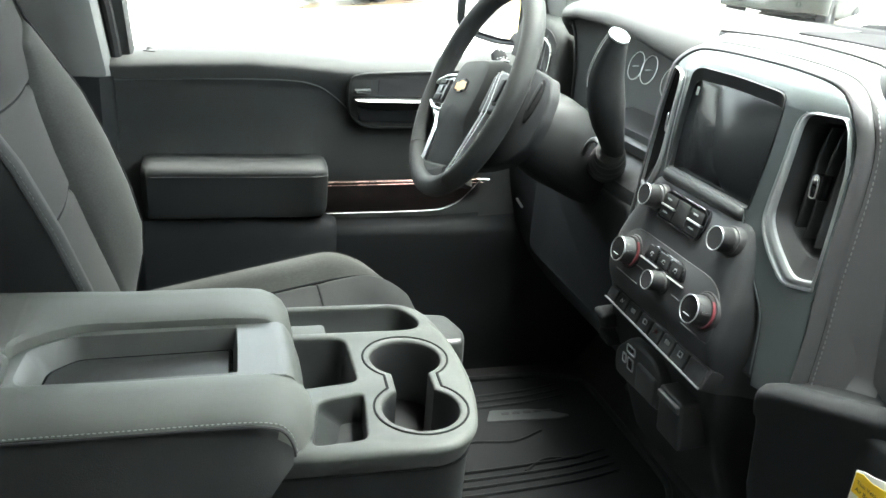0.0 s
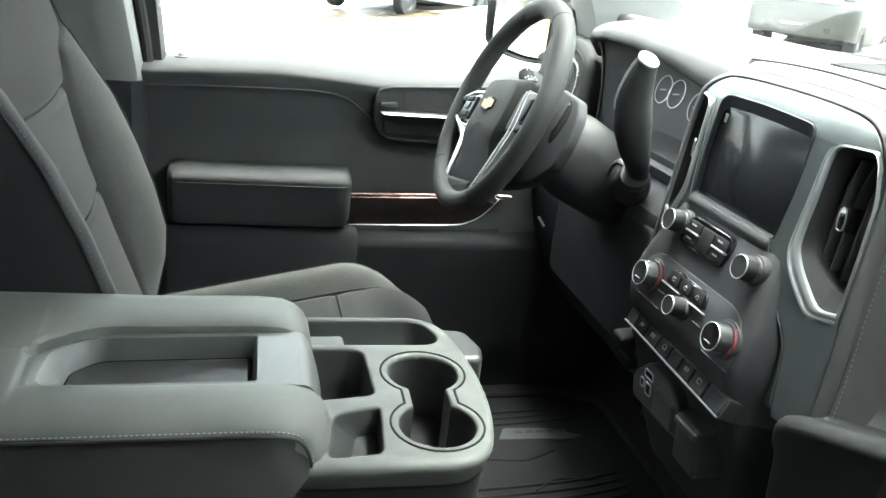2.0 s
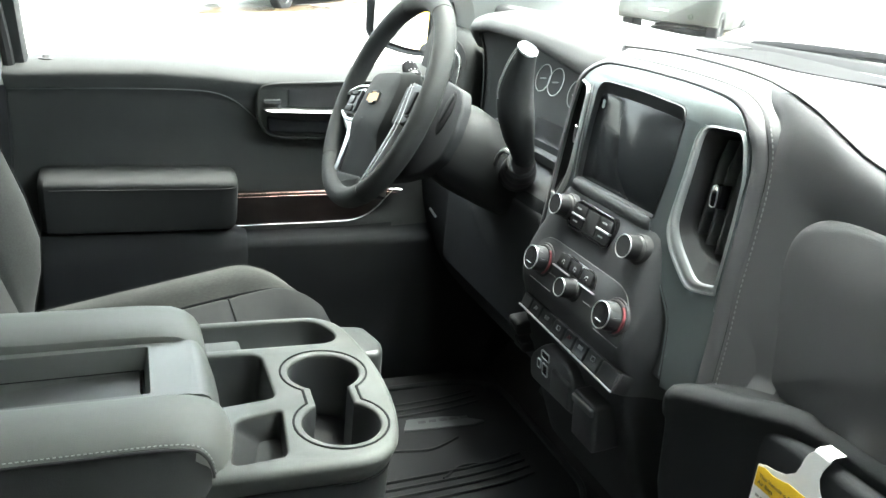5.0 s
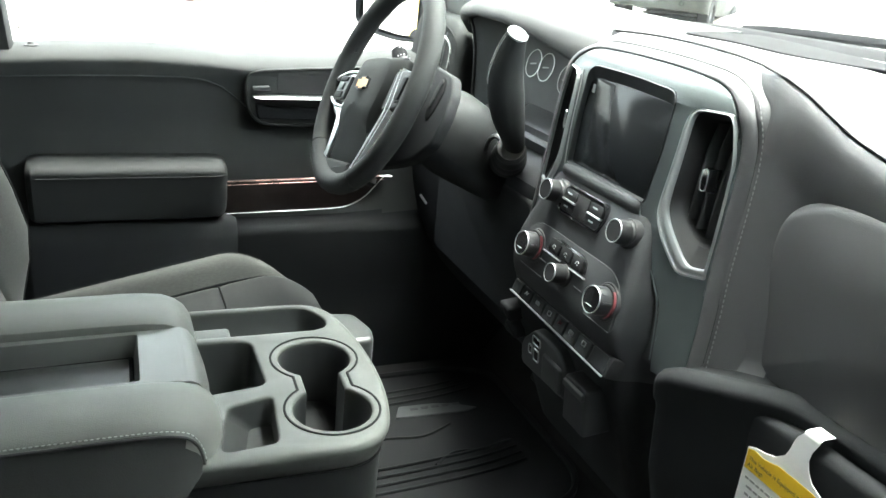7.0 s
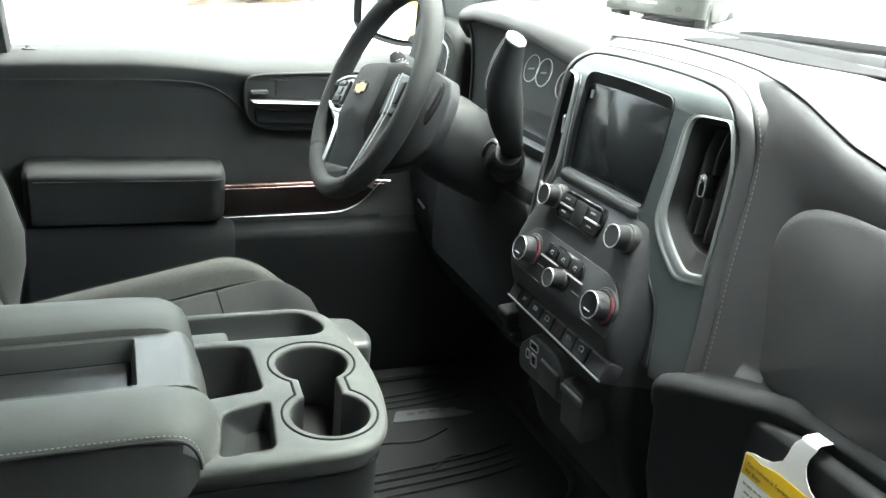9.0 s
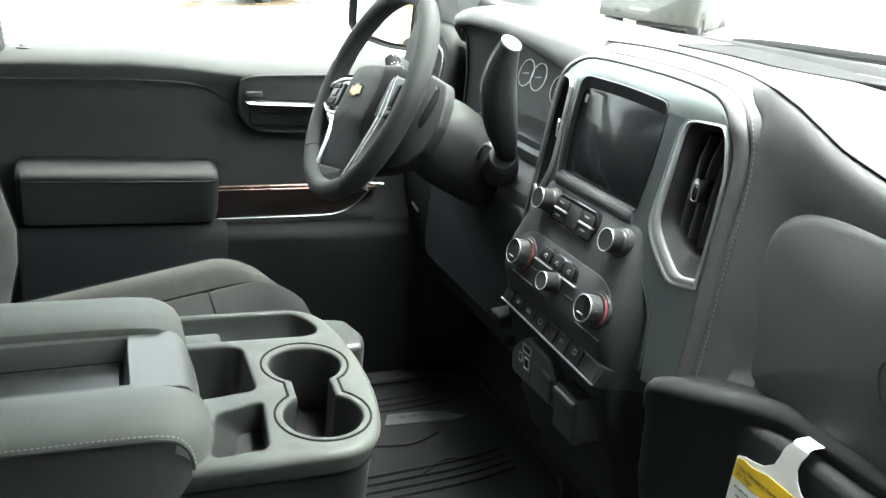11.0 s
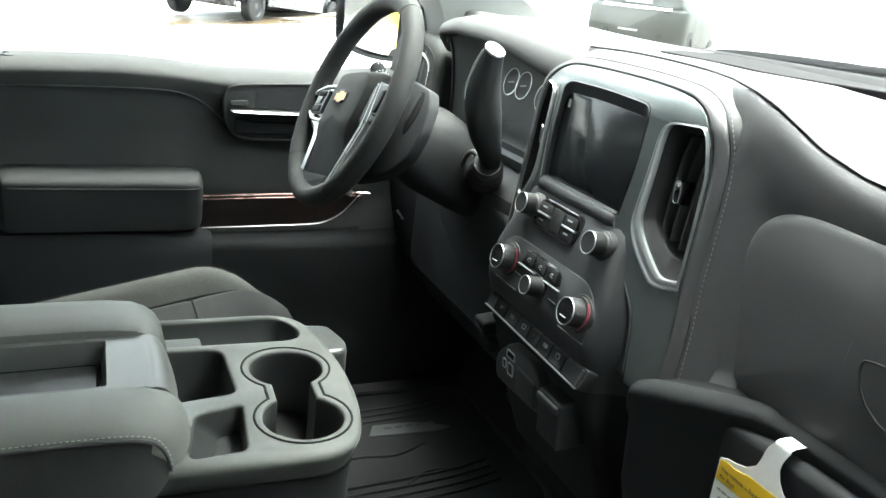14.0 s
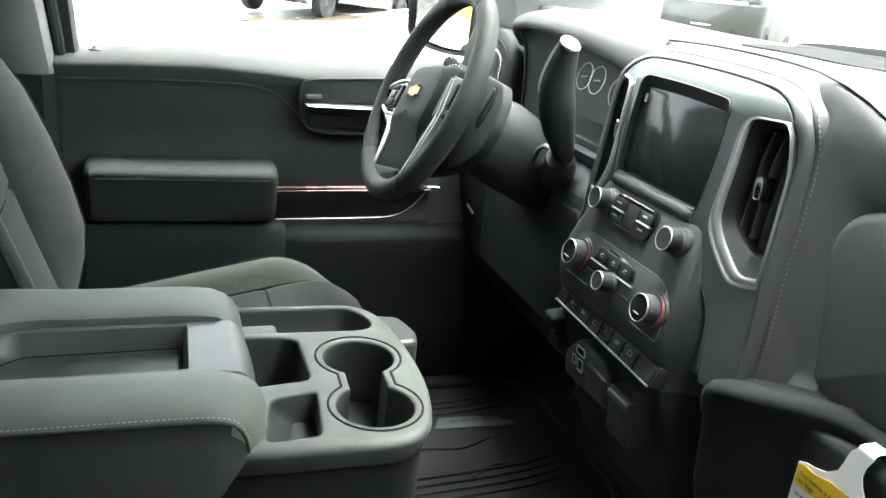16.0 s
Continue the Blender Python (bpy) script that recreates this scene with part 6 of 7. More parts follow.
cap = part("lever_cap", bm, RIMSILVER, shifter, "satin silver lever end")
bm = bmesh.new()
lathe(bm, [(0.0128, 0.0010), (0.0124, 0.0022), (0.0, 0.0026)], SHM, 24)
part("cap_face", bm, BUTTON, cap)
bm = bmesh.new()
tube(bm, [lever_path[k] + Vector((-0.83, 0.20, 0.0)) * lin_table([(i * 5, q) for i, q in enumerate(lever_r)], k) for k in range(18, 30)], 0.0010, 6)
part("lever_line", bm, SATIN, shifter)
# ribbed boot where the lever leaves the column, and the tilt lever beside it
bm = bmesh.new()
boot = smooth_path([(0.585, 0.318, 1.455), (0.574, 0.290, 1.470), (0.562, 0.268, 1.487)], 6)
tube(bm, boot, [0.030 - 0.0008 * k + (0.0018 if k % 3 == 1 else 0.0) for k in range(len(boot))], 20)
part("lever_boot", bm, RUBBER, column, "black ribbed boot of the gear lever")
bm = bmesh.new()
tube(bm, smooth_path([(0.552, 0.334, 1.440), (0.548, 0.326, 1.466), (0.548, 0.314, 1.488), (0.551, 0.298, 1.498), (0.560, 0.285, 1.490)], 5), 0.0052, 10, flat=0.7)
part("cable_loop", bm, KNOBSIDE, column, "black cable looped below the gear lever")
# indicator stalk on the far side
bm = bmesh.new()
st = smooth_path([WM @ Vector((-0.06, 0.02, -0.07)), WM @ Vector((-0.086, 0.044, -0.070)), WM @ Vector((-0.130, 0.065, -0.064))], 5)
tube(bm, st, [0.008, 0.008, 0.009, 0.009, 0.010, 0.011, 0.013, 0.0135, 0.0135, 0.0135, 0.0125], 12)
stalk = part("indicator_stalk", bm, MATTE, column, "dark grey indicator stalk")
bm = bmesh.new()
tube(bm, [st[6], st[6].lerp(st[7], 0.6)], 0.0141, 16)
part("stalk_ring", bm, RUBBER, stalk)
axis = (st[-1] - st[5]).normalized()
side = axis.cross(Vector((0, 1, 0.2))).normalized()
for c, r, sym in ((st[7], 0.0142, 5), (st[9], 0.0140, 2)):
    for k in range(sym):
        q = radians((k - (sym - 1) / 2) * 24)
        n = (Vector((0, -0.75, 0.66)) * math.cos(q) + side * math.sin(q))
        n = (n - axis * n.dot(axis)).normalized()
        bm = bmesh.new()
        lathe(bm, [(0.0011, -0.001), (0.0011, 0.0003), (0.0, 0.0004)], frame_at(c + n * r * 0.985, axis, n.cross(axis)), 8)
        part("stalk_mark", bm, GREYPRINT, stalk)
wheel = thing("steering_wheel", WC - AX * 0.05, "black leather steering wheel with silver spokes", "steering wheel")
RIM = 0.1650


def rim_point(a, r=RIM, w=0.0):
    return WM @ Vector((r * math.cos(a), r * math.sin(a), w))


bm = bmesh.new()
tube(bm, [rim_point(2 * math.pi * i / 96) for i in range(96)], 0.0165, 14, closed=True)
part("rim", bm, RIMLEATHER, wheel, "black leather rim")
for a in (65, 115, 168, 232, 308):
    bm = bmesh.new()
    c, t = rim_point(radians(a)), (rim_point(radians(a + 1)) - rim_point(radians(a - 1))).normalized()
    o = t.orthogonal().normalized()
    q = t.cross(o)
    tube(bm, [c + (o * math.cos(2 * math.pi * i / 20) + q * math.sin(2 * math.pi * i / 20)) * 0.0163 for i in range(20)], 0.0009, 5, closed=True)
    part("rim_seam", bm, SEAL, wheel)
# airbag hub; the wheel is turned a little to the left
def turned(pts):
    return [(u, v + 0.2 * u) for u, v in pts]


HB = [(0.0, 0.047), (0.05, 0.045), (0.086, 0.036), (0.094, 0.004), (0.088, -0.042), (0.074, -0.088), (0.064, -0.128), (0.056, -0.150)]
HF = [(0.0, 0.039), (0.034, 0.038), (0.050, 0.030), (0.055, 0.0), (0.055, -0.035), (0.053, -0.068), (0.056, -0.105), (0.050, -0.138)]
near_k = lambda a: 1.22 if a < 0.058 else 0.94
both = lambda h: [Vector((a * near_k(a), b, 0)) for a, b in h] + [Vector((-a, b, 0)) for a, b in reversed(h[1:])]
curve2 = lambda h: [(p.x, p.y) for p in smooth_path(both(h), 4, closed=True)]
HB, HF = curve2(HB), curve2(HF)
bm = bmesh.new()
depth = lambda v, w: w - 0.016 * lerp_table([(-0.10, 1.0), (-0.045, 0.0)], v)
rows3 = [ring(bm, turned(HB), WM, -0.045), ring(bm, turned(HB), WM, -0.008)]
for k, w in ((0.10, -0.002), (0.55, 0.006), (0.90, 0.0105), (1.0, 0.012), (1.06, 0.0125)):
    mixed = [(a[0] + (b[0] - a[0]) * k, a[1] + (b[1] - a[1]) * k) for a, b in zip(HB, HF)]
    rows3.append(ring(bm, [(u, v + 0.2 * u, depth(v, w)) for u, v in mixed], WM))
for k in (0.7, 0.4, 0.1):
    rows3.append(ring(bm, [(u * k, -0.03 + (v + 0.03) * k + 0.2 * u * k, depth(-0.03 + (v + 0.03) * k, 0.0135 + 0.002 * (1 - k))) for u, v in HF], WM))
for a, b in zip(rows3, rows3[1:]):
    bridge(bm, a, b)
bm.faces.new(rows3[-1])
part("hub", bm, DOORSKIN, wheel, "dark grey airbag cover", angle=60)
# gold bow-shaped badge, drawn as a plain shape
bm = bmesh.new()
badge = [(-0.019, -0.0055), (-0.008, -0.0055), (-0.008, -0.0085), (0.009, -0.0085), (0.010, -0.0055), (0.021, -0.0055), (0.019, 0.0055), (0.008, 0.0055), (0.008, 0.0085), (-0.009, 0.0085), (-0.010, 0.0055), (-0.021, 0.0055)]
bb = turned([(a * 1.1 - 0.002, b * 1.1 - 0.004) for a, b in badge])
puff(bm, bb, WM, 0.0170, 0.0008, 1, base=0.010)
em = part("badge", bm, GOLD, wheel, "gold badge with a dark edge")
bm = bmesh.new()
band(bm, inset(bb, -0.0014), bb, WM, 0.010, 0.0176, 0.0004)
part("badge_edge", bm, KNOBSIDE, em)
bm = bmesh.new()
puff(bm, turned([(-0.014, -0.040), (0.002, -0.040), (0.002, -0.036), (-0.014, -0.036)]), WM, 0.0150, 0.0001, 1, base=0.010)
part("airbag_mark", bm, BUTTON, wheel)
# spokes: side spokes with switches, two lower bright spokes
for sg in (-1, 1):
    f = lambda pts: turned([(a * sg, b) for a, b in pts])
    bm = bmesh.new()
    near = 1 if sg > 0 else 0
    sp = f(rounded([(0.060 + 0.014 * near, 0.022), (0.110, 0.022), (0.152, 0.012), (0.154, -0.022), (0.118 + 0.012 * near, -0.040), (0.066 + 0.012 * near, -0.044)], 0.010, 4))
    puff(bm, sp, WM, 0.004, 0.005, 3, base=-0.024)
    spoke = part("side_spoke", bm, RUBBER if near else GLOSS, wheel, "black spoke with switches")
    if not near:
        bm = bmesh.new()
        band(bm, sp, inset(sp, 0.0042), WM, -0.010, 0.0075, 0.001)
        part("spoke_frame", bm, SATIN, spoke, "silver spoke frame")
    bm = bmesh.new()
    puff(bm, f(rrect(0.084 + 0.036 * near, 0.128 + 0.014 * near, -0.030, 0.013, 0.006)), WM, 0.008, 0.002, 2, base=-0.01)
    pad_ob = part("switch_pad", bm, KNOBBLACK if near else BUTTON, spoke)
    for u0, u1, v0, v1 in ((0.090, 0.122, 0.002, 0.010), (0.097, 0.113, -0.013, 0.000), (0.090, 0.122, -0.027, -0.016)) if not near else ((0.124, 0.138, -0.026, 0.008),):
        bm = bmesh.new()
        puff(bm, f(rrect(u0, u1, v0, v1, 0.002, 3)), WM, 0.0105, 0.0012, 2, base=0.0)
        part("switch", bm, KNOBSIDE if u1 - u0 < 0.02 and not near else VINYL_LOW, pad_ob)
    bm = bmesh.new()
    mid = smooth_path([(x, y, 0) for x, y in (((0.150, -0.020), (0.112, -0.042), (0.084, -0.054), (0.070, -0.080), (0.059, -0.118), (0.053, -0.156)),
                                              ((0.090, 0.024), (0.098, -0.010), (0.103, -0.040), (0.095, -0.080), (0.084, -0.120), (0.068, -0.162)))[near]], 5)
    wd = [(0.0045 if not near else 0.0050) + 0.0035 * math.sin(math.pi * i / (len(mid) - 1)) for i in range(len(mid))]
    lft, rgt = [], []
    for i, p in enumerate(mid):
        d = (mid[min(i + 1, len(mid) - 1)] - mid[max(i - 1, 0)]).normalized()
        q = Vector((-d.y, d.x, 0)) * wd[i]
        lft.append((p + q)[:2])
        rgt.append((p - q)[:2])
    # a silver frame whose edges stand up; on the near side a dark inlay lies between them
    secs, inlay = [], []
    for a, b in zip(f(lft), f(rgt)):
        a, b = Vector(a), Vector(b)
        at = lambda k, w: WM @ Vector((*(a.lerp(b, k)), w))
        if near:
            secs.append([at(0, -0.016), at(0, 0.003), at(0.05, 0.0042), at(0.11, 0.0042), at(0.15, 0.001), at(0.86, 0.001), at(0.90, 0.0042), at(0.96, 0.0042), at(1, 0.003), at(1, -0.016)])
            inlay.append([at(0.14, -0.004), at(0.14, 0.0022), at(0.5, 0.0028), at(0.87, 0.0022), at(0.87, -0.004)])
        else:
            secs.append([at(0, -0.014), at(0, 0.001), at(0.5, 0.004), at(1, 0.001), at(1, -0.014)])
    loft(bm, secs)
    lower_spoke = part("lower_spoke", bm, SATIN, wheel, "satin silver lower spoke", angle=40)
    if near:
        bm = bmesh.new()
        loft(bm, inlay)
        part("spoke_inlay", bm, RUBBER, lower_spoke, "black inlay of the spoke")
bm = bmesh.new()
puff(bm, rounded(turned([(-0.052, -0.130), (0.052, -0.130), (0.056, -0.158), (0.0, -0.172), (-0.056, -0.158)]), 0.006, 3), WM, 0.002, 0.006, 3, base=-0.02)
part("lower_cover", bm, RIMLEATHER, wheel)
bm = bmesh.new()
puff(bm, rounded([(-0.09, -0.105), (0.0, -0.118), (0.061, -0.096), (0.118, -0.070), (0.154, -0.034), (0.156, 0.006), (0.143, 0.044), (0.118, 0.066), (0.05, 0.070), (-0.09, 0.058)], 0.010, 4), WM, -0.060, 0.005, 4, base=-0.076)
rear_cover = part("rear_cover", bm, VINYL_LOW, wheel)
# rocker in its dark recess on the back of the near side
bm = bmesh.new()
puff(bm, rounded([(0.094, 0.062), (0.086, 0.038), (0.090, 0.000), (0.106, -0.012), (0.115, 0.006), (0.119, 0.036), (0.110, 0.058)], 0.008, 4), WM, -0.0585, 0.002, 2, base=-0.07)
part("switch_recess", bm, MATTE, rear_cover)
bm = bmesh.new()
puff(bm, rounded([(0.097, 0.057), (0.091, 0.036), (0.094, 0.012), (0.102, 0.010), (0.105, 0.034), (0.106, 0.054)], 0.004, 4), WM, -0.0565, 0.0015, 3, base=-0.065)
part("rear_switch", bm, SHROUD, rear_cover, "grey rocker on the back of the wheel")

# ---- floor mat and pedals ----
mat = thing("floor_mat", (0.52, 0.42, FLOOR), "black ribbed rubber floor mat with a grey name plate", "floor mat")
bm = bmesh.new()
mo = rounded([(0.24, 0.19), (0.74, 0.19), (0.80, 0.26), (0.80, 0.66), (0.70, 0.70), (0.24, 0.70)], 0.05, 5)
band(bm, mo, inset(mo, 0.012), CM, FLOOR + 0.001, FLOOR + 0.016, 0.004)
puff(bm, inset(mo, 0.012), CM, FLOOR + 0.006, 0.001, 1, base=FLOOR + 0.001)
part("mat_sheet", bm, MATRUBBER, mat)
for i in range(7):
    bm = bmesh.new()
    y0 = 0.305 + 0.022 * (i % 4) + (0.0 if i < 4 else 0.27)
    y1 = y0
    tube(bm, smooth_path([(0.30, y0, FLOOR + 0.007), (0.45, y0 + 0.002, FLOOR + 0.007), (0.62, y1 + 0.012, FLOOR + 0.007), (0.72, y1 + 0.03, FLOOR + 0.007)], 5), 0.0035, 6)
    part("rib", bm, MATRUBBER, mat)
for cx, cy, rr in ((0.50, 0.42, 0.07), (0.62, 0.36, 0.05)):
    bm = bmesh.new()
    tube(bm, smooth_path([(cx - rr * 1.6, cy, FLOOR + 0.007), (cx - rr * 0.6, cy + rr * 0.6, FLOOR + 0.007), (cx + rr * 0.7, cy + rr * 0.5, FLOOR + 0.007), (cx + rr * 1.7, cy + rr * 0.9, FLOOR + 0.007)], 6), 0.003, 6)
    part("rib", bm, MATRUBBER, mat)
bm = bmesh.new()
puff(bm, rounded([(0.516, 0.527), (0.672, 0.518), (0.702, 0.527), (0.650, 0.554), (0.617, 0.562), (0.536, 0.566)], 0.005, 3), CM, FLOOR + 0.009, 0.001, 1, base=FLOOR + 0.004)
name_plate = part("name_plate", bm, PLATEGREY, mat, "grey plate in the mat")
bm = bmesh.new()
for k in range(5):
    puff(bm, [(0.555 + 0.024 * k, 0.545), (0.572 + 0.024 * k, 0.545), (0.573 + 0.024 * k, 0.553), (0.556 + 0.024 * k, 0.553)], CM, FLOOR + 0.0096, 0.0002, 1, base=FLOOR + 0.008)
part("plate_print", bm, KNOBSIDE, name_plate)
for y, w, h, nm in ((0.36, 0.07, 0.05, "brake_pedal"), (0.24, 0.035, 0.08, "accelerator_pedal")):
    ped = thing(nm, (0.86, y, 0.98), "black rubber pedal under the dashboard", "pedal")
    bm = bmesh.new()
    puff(bm, rrect(-w, w, -h / 2, h / 2, 0.008), frame_at((0.78, y, 0.985), (0, -1, 0), (0.6, 0, 1)), 0.012, 0.004, 2)
    part("pad", bm, RUBBER, ped)
    bm = bmesh.new()
    tube(bm, [(0.79, y, 0.985), (0.88, y, 1.10), (0.93, y, 1.24)], 0.010, 8)
    part("arm", bm, VINYL_LOW, ped)

# ---- hang tag on the glove box ----
tag = thing("hang_tag", (0.578, -0.33, 1.34), "white cardboard hang tag with a yellow heading strip", "tag")
TGM = frame_at((0.570, -0.291, 1.3295), (0, -1, 0), (0, 0, 1))
TAG = (rounded([(0.0, 0.0), (0.0, -0.18), (0.121, -0.18), (0.121, 0.0)], [0.003, 0.003, 0.003, 0.003], 3)
       + [(0.112, 0.003), (0.100, 0.0035), (0.088, 0.006), (0.078, 0.0105), (0.0715, 0.019), (0.0680, 0.0288), (0.0690, 0.038), (0.0742, 0.0503), (0.0557, 0.0506), (0.0505, 0.0445), (0.0478, 0.0370), (0.0462, 0.0280), (0.0430, 0.0180), (0.0326, 0.0090), (0.019, 0.0046), (0.009, 0.003)])
bm = bmesh.new()
puff(bm, TAG, TGM, 0.0008, 0.0001, 1, base=0.0)
card = part("card", bm, TAGWHITE, tag)
bm = bmesh.new()
loft(bm, [[TGM @ Vector((u, v, w)) for u in (0.0557, 0.0742)] for v, w in ((0.0503, 0.0008), (0.0530, 0.0002), (0.0545, -0.004), (0.0545, -0.018))], closed=False, caps=False)
part("hook", bm, TAGWHITE, tag)
bm = bmesh.new()
puff(bm, [(0.0012, -0.024), (0.1198, -0.024), (0.1198, -0.003), (0.112, 0.000), (0.100, -0.0015), (0.088, 0.001), (0.082, 0.003), (0.039, 0.003), (0.033, 0.001), (0.021, -0.0015), (0.009, 0.000), (0.0012, -0.003)], TGM, 0.0012, 0.0001, 1, base=0.0006)
part("heading_strip", bm, TAGYELLOW, card, "yellow heading strip")


def words(text, size, m, mat, parent, name):
    """Flat lettering in the built-in font."""
    cu = bpy.data.curves.new(name, "FONT")
    cu.body, cu.size, cu.extrude = text, size, 0.0001
    tmp = bpy.data.objects.new(name, cu)
    me = bpy.data.meshes.new_from_object(tmp)
    bpy.data.objects.remove(tmp)
    b = bmesh.new()
    b.from_mesh(me)
    b.transform(m)
    return part(name, b, mat, parent, "dark lettering")


words("This Vehicle is Equipped with Advanced", 0.0062, TGM @ Matrix.Translation((0.005, -0.0125, 0.0014)), TAGINK, card, "lettering")
words("Air Bags", 0.0062, TGM @ Matrix.Translation((0.005, -0.0200, 0.0014)), TAGINK, card, "lettering")
rnd = random.Random(4)
for i in range(11):
    bm = bmesh.new()
    v = -0.034 - 0.0085 * i
    x0 = 0.006 if i == 0 else 0.010
    end = 0.06 + 0.05 * rnd.random()
    while x0 < end:
        x1 = x0 + 0.004 + 0.007 * rnd.random()
        puff(bm, [(x0, v), (x1, v), (x1, v + 0.0026), (x0, v + 0.0026)], TGM, 0.0012, 0.0001, 1, base=0.0007)
        x0 = x1 + 0.0015
    part("print_line", bm, TAGPRINT, card, "unreadable grey print")

# ---- outside: lot, vehicles ----
bm = bmesh.new()
grid(bm, 40, 40, lambda u, v: Vector(((u - 0.5) * 800, (v - 0.5) * 800, GROUND0 + (u - 0.5) * 800 * SLOPE)))
solid("ground", bm, LOT, "pale wet concrete car lot", "ground", "structure")


def ground_z(x):
    return GROUND0 + x * SLOPE


def car_wheel(parent, m, r=0.39, w=0.24):
    """A tyre with tread blocks and a spoked rim; the axle is the third axis of m."""
    b = bmesh.new()
    lathe(b, [(r * 0.62, -w / 2), (r * 0.93, -w / 2), (r, -w * 0.36), (r, w * 0.36), (r * 0.93, w / 2), (r * 0.66, w / 2), (r * 0.62, w * 0.36)], m, 32)
    wh = part("wheel", b, TYRE, parent, "black tyre on an alloy rim")
    b = bmesh.new()
    lathe(b, [(r * 0.65, -w * 0.3), (r * 0.65, w * 0.44), (r * 0.60, w * 0.47), (r * 0.56, w * 0.30), (r * 0.2, w * 0.22), (r * 0.18, w * 0.38), (0.0, w * 0.38)], m, 28)
    part("rim", b, KNOBSIDE, wh, "grey alloy rim")
    for k in range(6):
        b = bmesh.new()
        mm = m @ pose(0, 0, 0, 0, 0, 60 * k + 30)
        puff(b, rounded([(r * 0.26, -r * 0.07), (r * 0.52, -r * 0.13), (r * 0.52, r * 0.13), (r * 0.26, r * 0.07)], r * 0.03, 3), mm, w * 0.33, 0.003, 1, base=w * 0.2)
        part("rim_opening", b, TYRE, wh)
    return wh


def pickup(name, m, paint, label, base=3.75, width=2.03):
    """A tall four-door pickup; x ahead, z up, from the middle of its front axle on the ground."""
    ob = thing(name, m.translation, label, "truck")
    h = 0.39
    b = bmesh.new()
    prof = [(0.92, 0.55), (0.95, 0.75), (0.94, 1.18), (0.84, 1.28), (-0.55, 1.32), (-1.15, 1.88), (-1.6, 1.96), (-3.0, 1.93), (-3.35, 1.35), (-base - 1.10, 1.32), (-base - 1.15, 0.62), (-base - 1.0, 0.55)]
    arch = []
    for cx in (-base, 0.0):
        arch += [(cx + 0.50 * math.cos(a), 0.42 + 0.50 * math.sin(a)) for a in [math.pi - math.pi * i / 10 for i in range(11)]]
    pts = prof + [(-base - 0.55, 0.50)] + arch + [(0.75, 0.48)]
    rings = []
    for y, k in ((-width / 2 + 0.06, 0.0), (-width / 2, 0.03), (width / 2, 0.03), (width / 2 - 0.06, 0.0)):
        rings.append([m @ Vector((p[0], y * (1 if p[1] < 1.3 else 0.86), p[1])) for p in pts])
    loft(b, rings)
    body = part("body", b, paint, ob, angle=30)
    for x0, x1 in ((-0.95, -1.75), (-1.85, -2.9)):
        for sg in (-1, 1):
            b = bmesh.new()
            q = [m @ Vector((x, sg * (width / 2 * 0.885 if z > 1.4 else width / 2 * 0.955), z)) for x, z in ((x0, 1.36), (x1, 1.36), (x1, 1.82), (x0 - 0.3, 1.82))]
            q2 = [p + m.to_3x3() @ Vector((0, sg * 0.02, 0)) for p in q]
            loft(b, [q, q2])
            part("window", b, GLOSS, body)
    b = bmesh.new()
    loft(b, [[m @ Vector((x + (0.0 if abs(y) < 0.9 else -0.12), y, z)) for x, z in ((0.86, 0.30), (0.98, 0.33), (1.05, 0.60), (1.08, 0.90), (1.00, 0.98), (0.88, 0.99))] for y in (-1.0, -0.85, 0.85, 1.0)])
    bumper = part("bumper", b, paint, ob)
    b = bmesh.new()
    loft(b, [[m @ Vector((x, y, z)) for x, z in ((1.06, 0.935), (1.10, 0.945), (1.085, 0.985), (1.0, 0.995))] for y in (-0.70, 0.70)])
    part("step_pad", b, ALLOY, bumper, "pale bumper strip")
    b = bmesh.new()
    loft(b, [[m @ Vector((x, y, z)) for x, z in ((1.02, 0.60), (1.075, 0.62), (1.078, 0.66), (1.02, 0.67))] for y in (-0.42, 0.42)])
    part("skid_plate", b, ALLOY, bumper, "bright skid plate")
    b = bmesh.new()
    puff(b, rrect(-0.17, 0.17, 0.80, 0.92, 0.01), m @ frame_at((1.07, 0, 0), (0, 1, 0), (0, 0, 1)), 0.025, 0.004, 1, base=-0.02)
    part("number_plate", b, PLATE, bumper, "pale number plate")
    for sg in (-1, 1):
        b = bmesh.new()
        lathe(b, [(0.075, -0.03), (0.075, 0.02), (0.06, 0.025), (0.055, 0.005), (0.0, 0.0)], m @ frame_at((1.065, sg * 0.70, 0.74), (0, 1, 0), (0, 0, 1)), 20)
        part("fog_lamp", b, GLOSS, bumper)
        b = bmesh.new()
        tube(b, [m @ Vector(q) for q in ((1.05, sg * 0.46, 0.72), (1.13, sg * 0.46, 0.72), (1.13, sg * 0.38, 0.72), (1.05, sg * 0.38, 0.72))], 0.014, 8)
        part("tow_hook", b, LAMPRED, bumper, "red tow hook")
    b = bmesh.new()
    puff(b, rrect(-0.68, 0.68, 1.00, 1.26, 0.03), m @ frame_at((0.95, 0, 0), (0, 1, 0), (0, 0, 1)), 0.05, 0.01, 2, base=-0.02)
    part("grille", b, GLOSS, ob)
    for sg in (-1, 1):
        b = bmesh.new()
        puff(b, rrect(-0.15, 0.15, 0.90, 1.12, 0.03), m @ frame_at((0.93, sg * 0.80, 0), (0, 1, 0), (0, 0, 1)), 0.04, 0.02, 2, base=-0.02)
        part("headlight", b, ALLOY, ob)
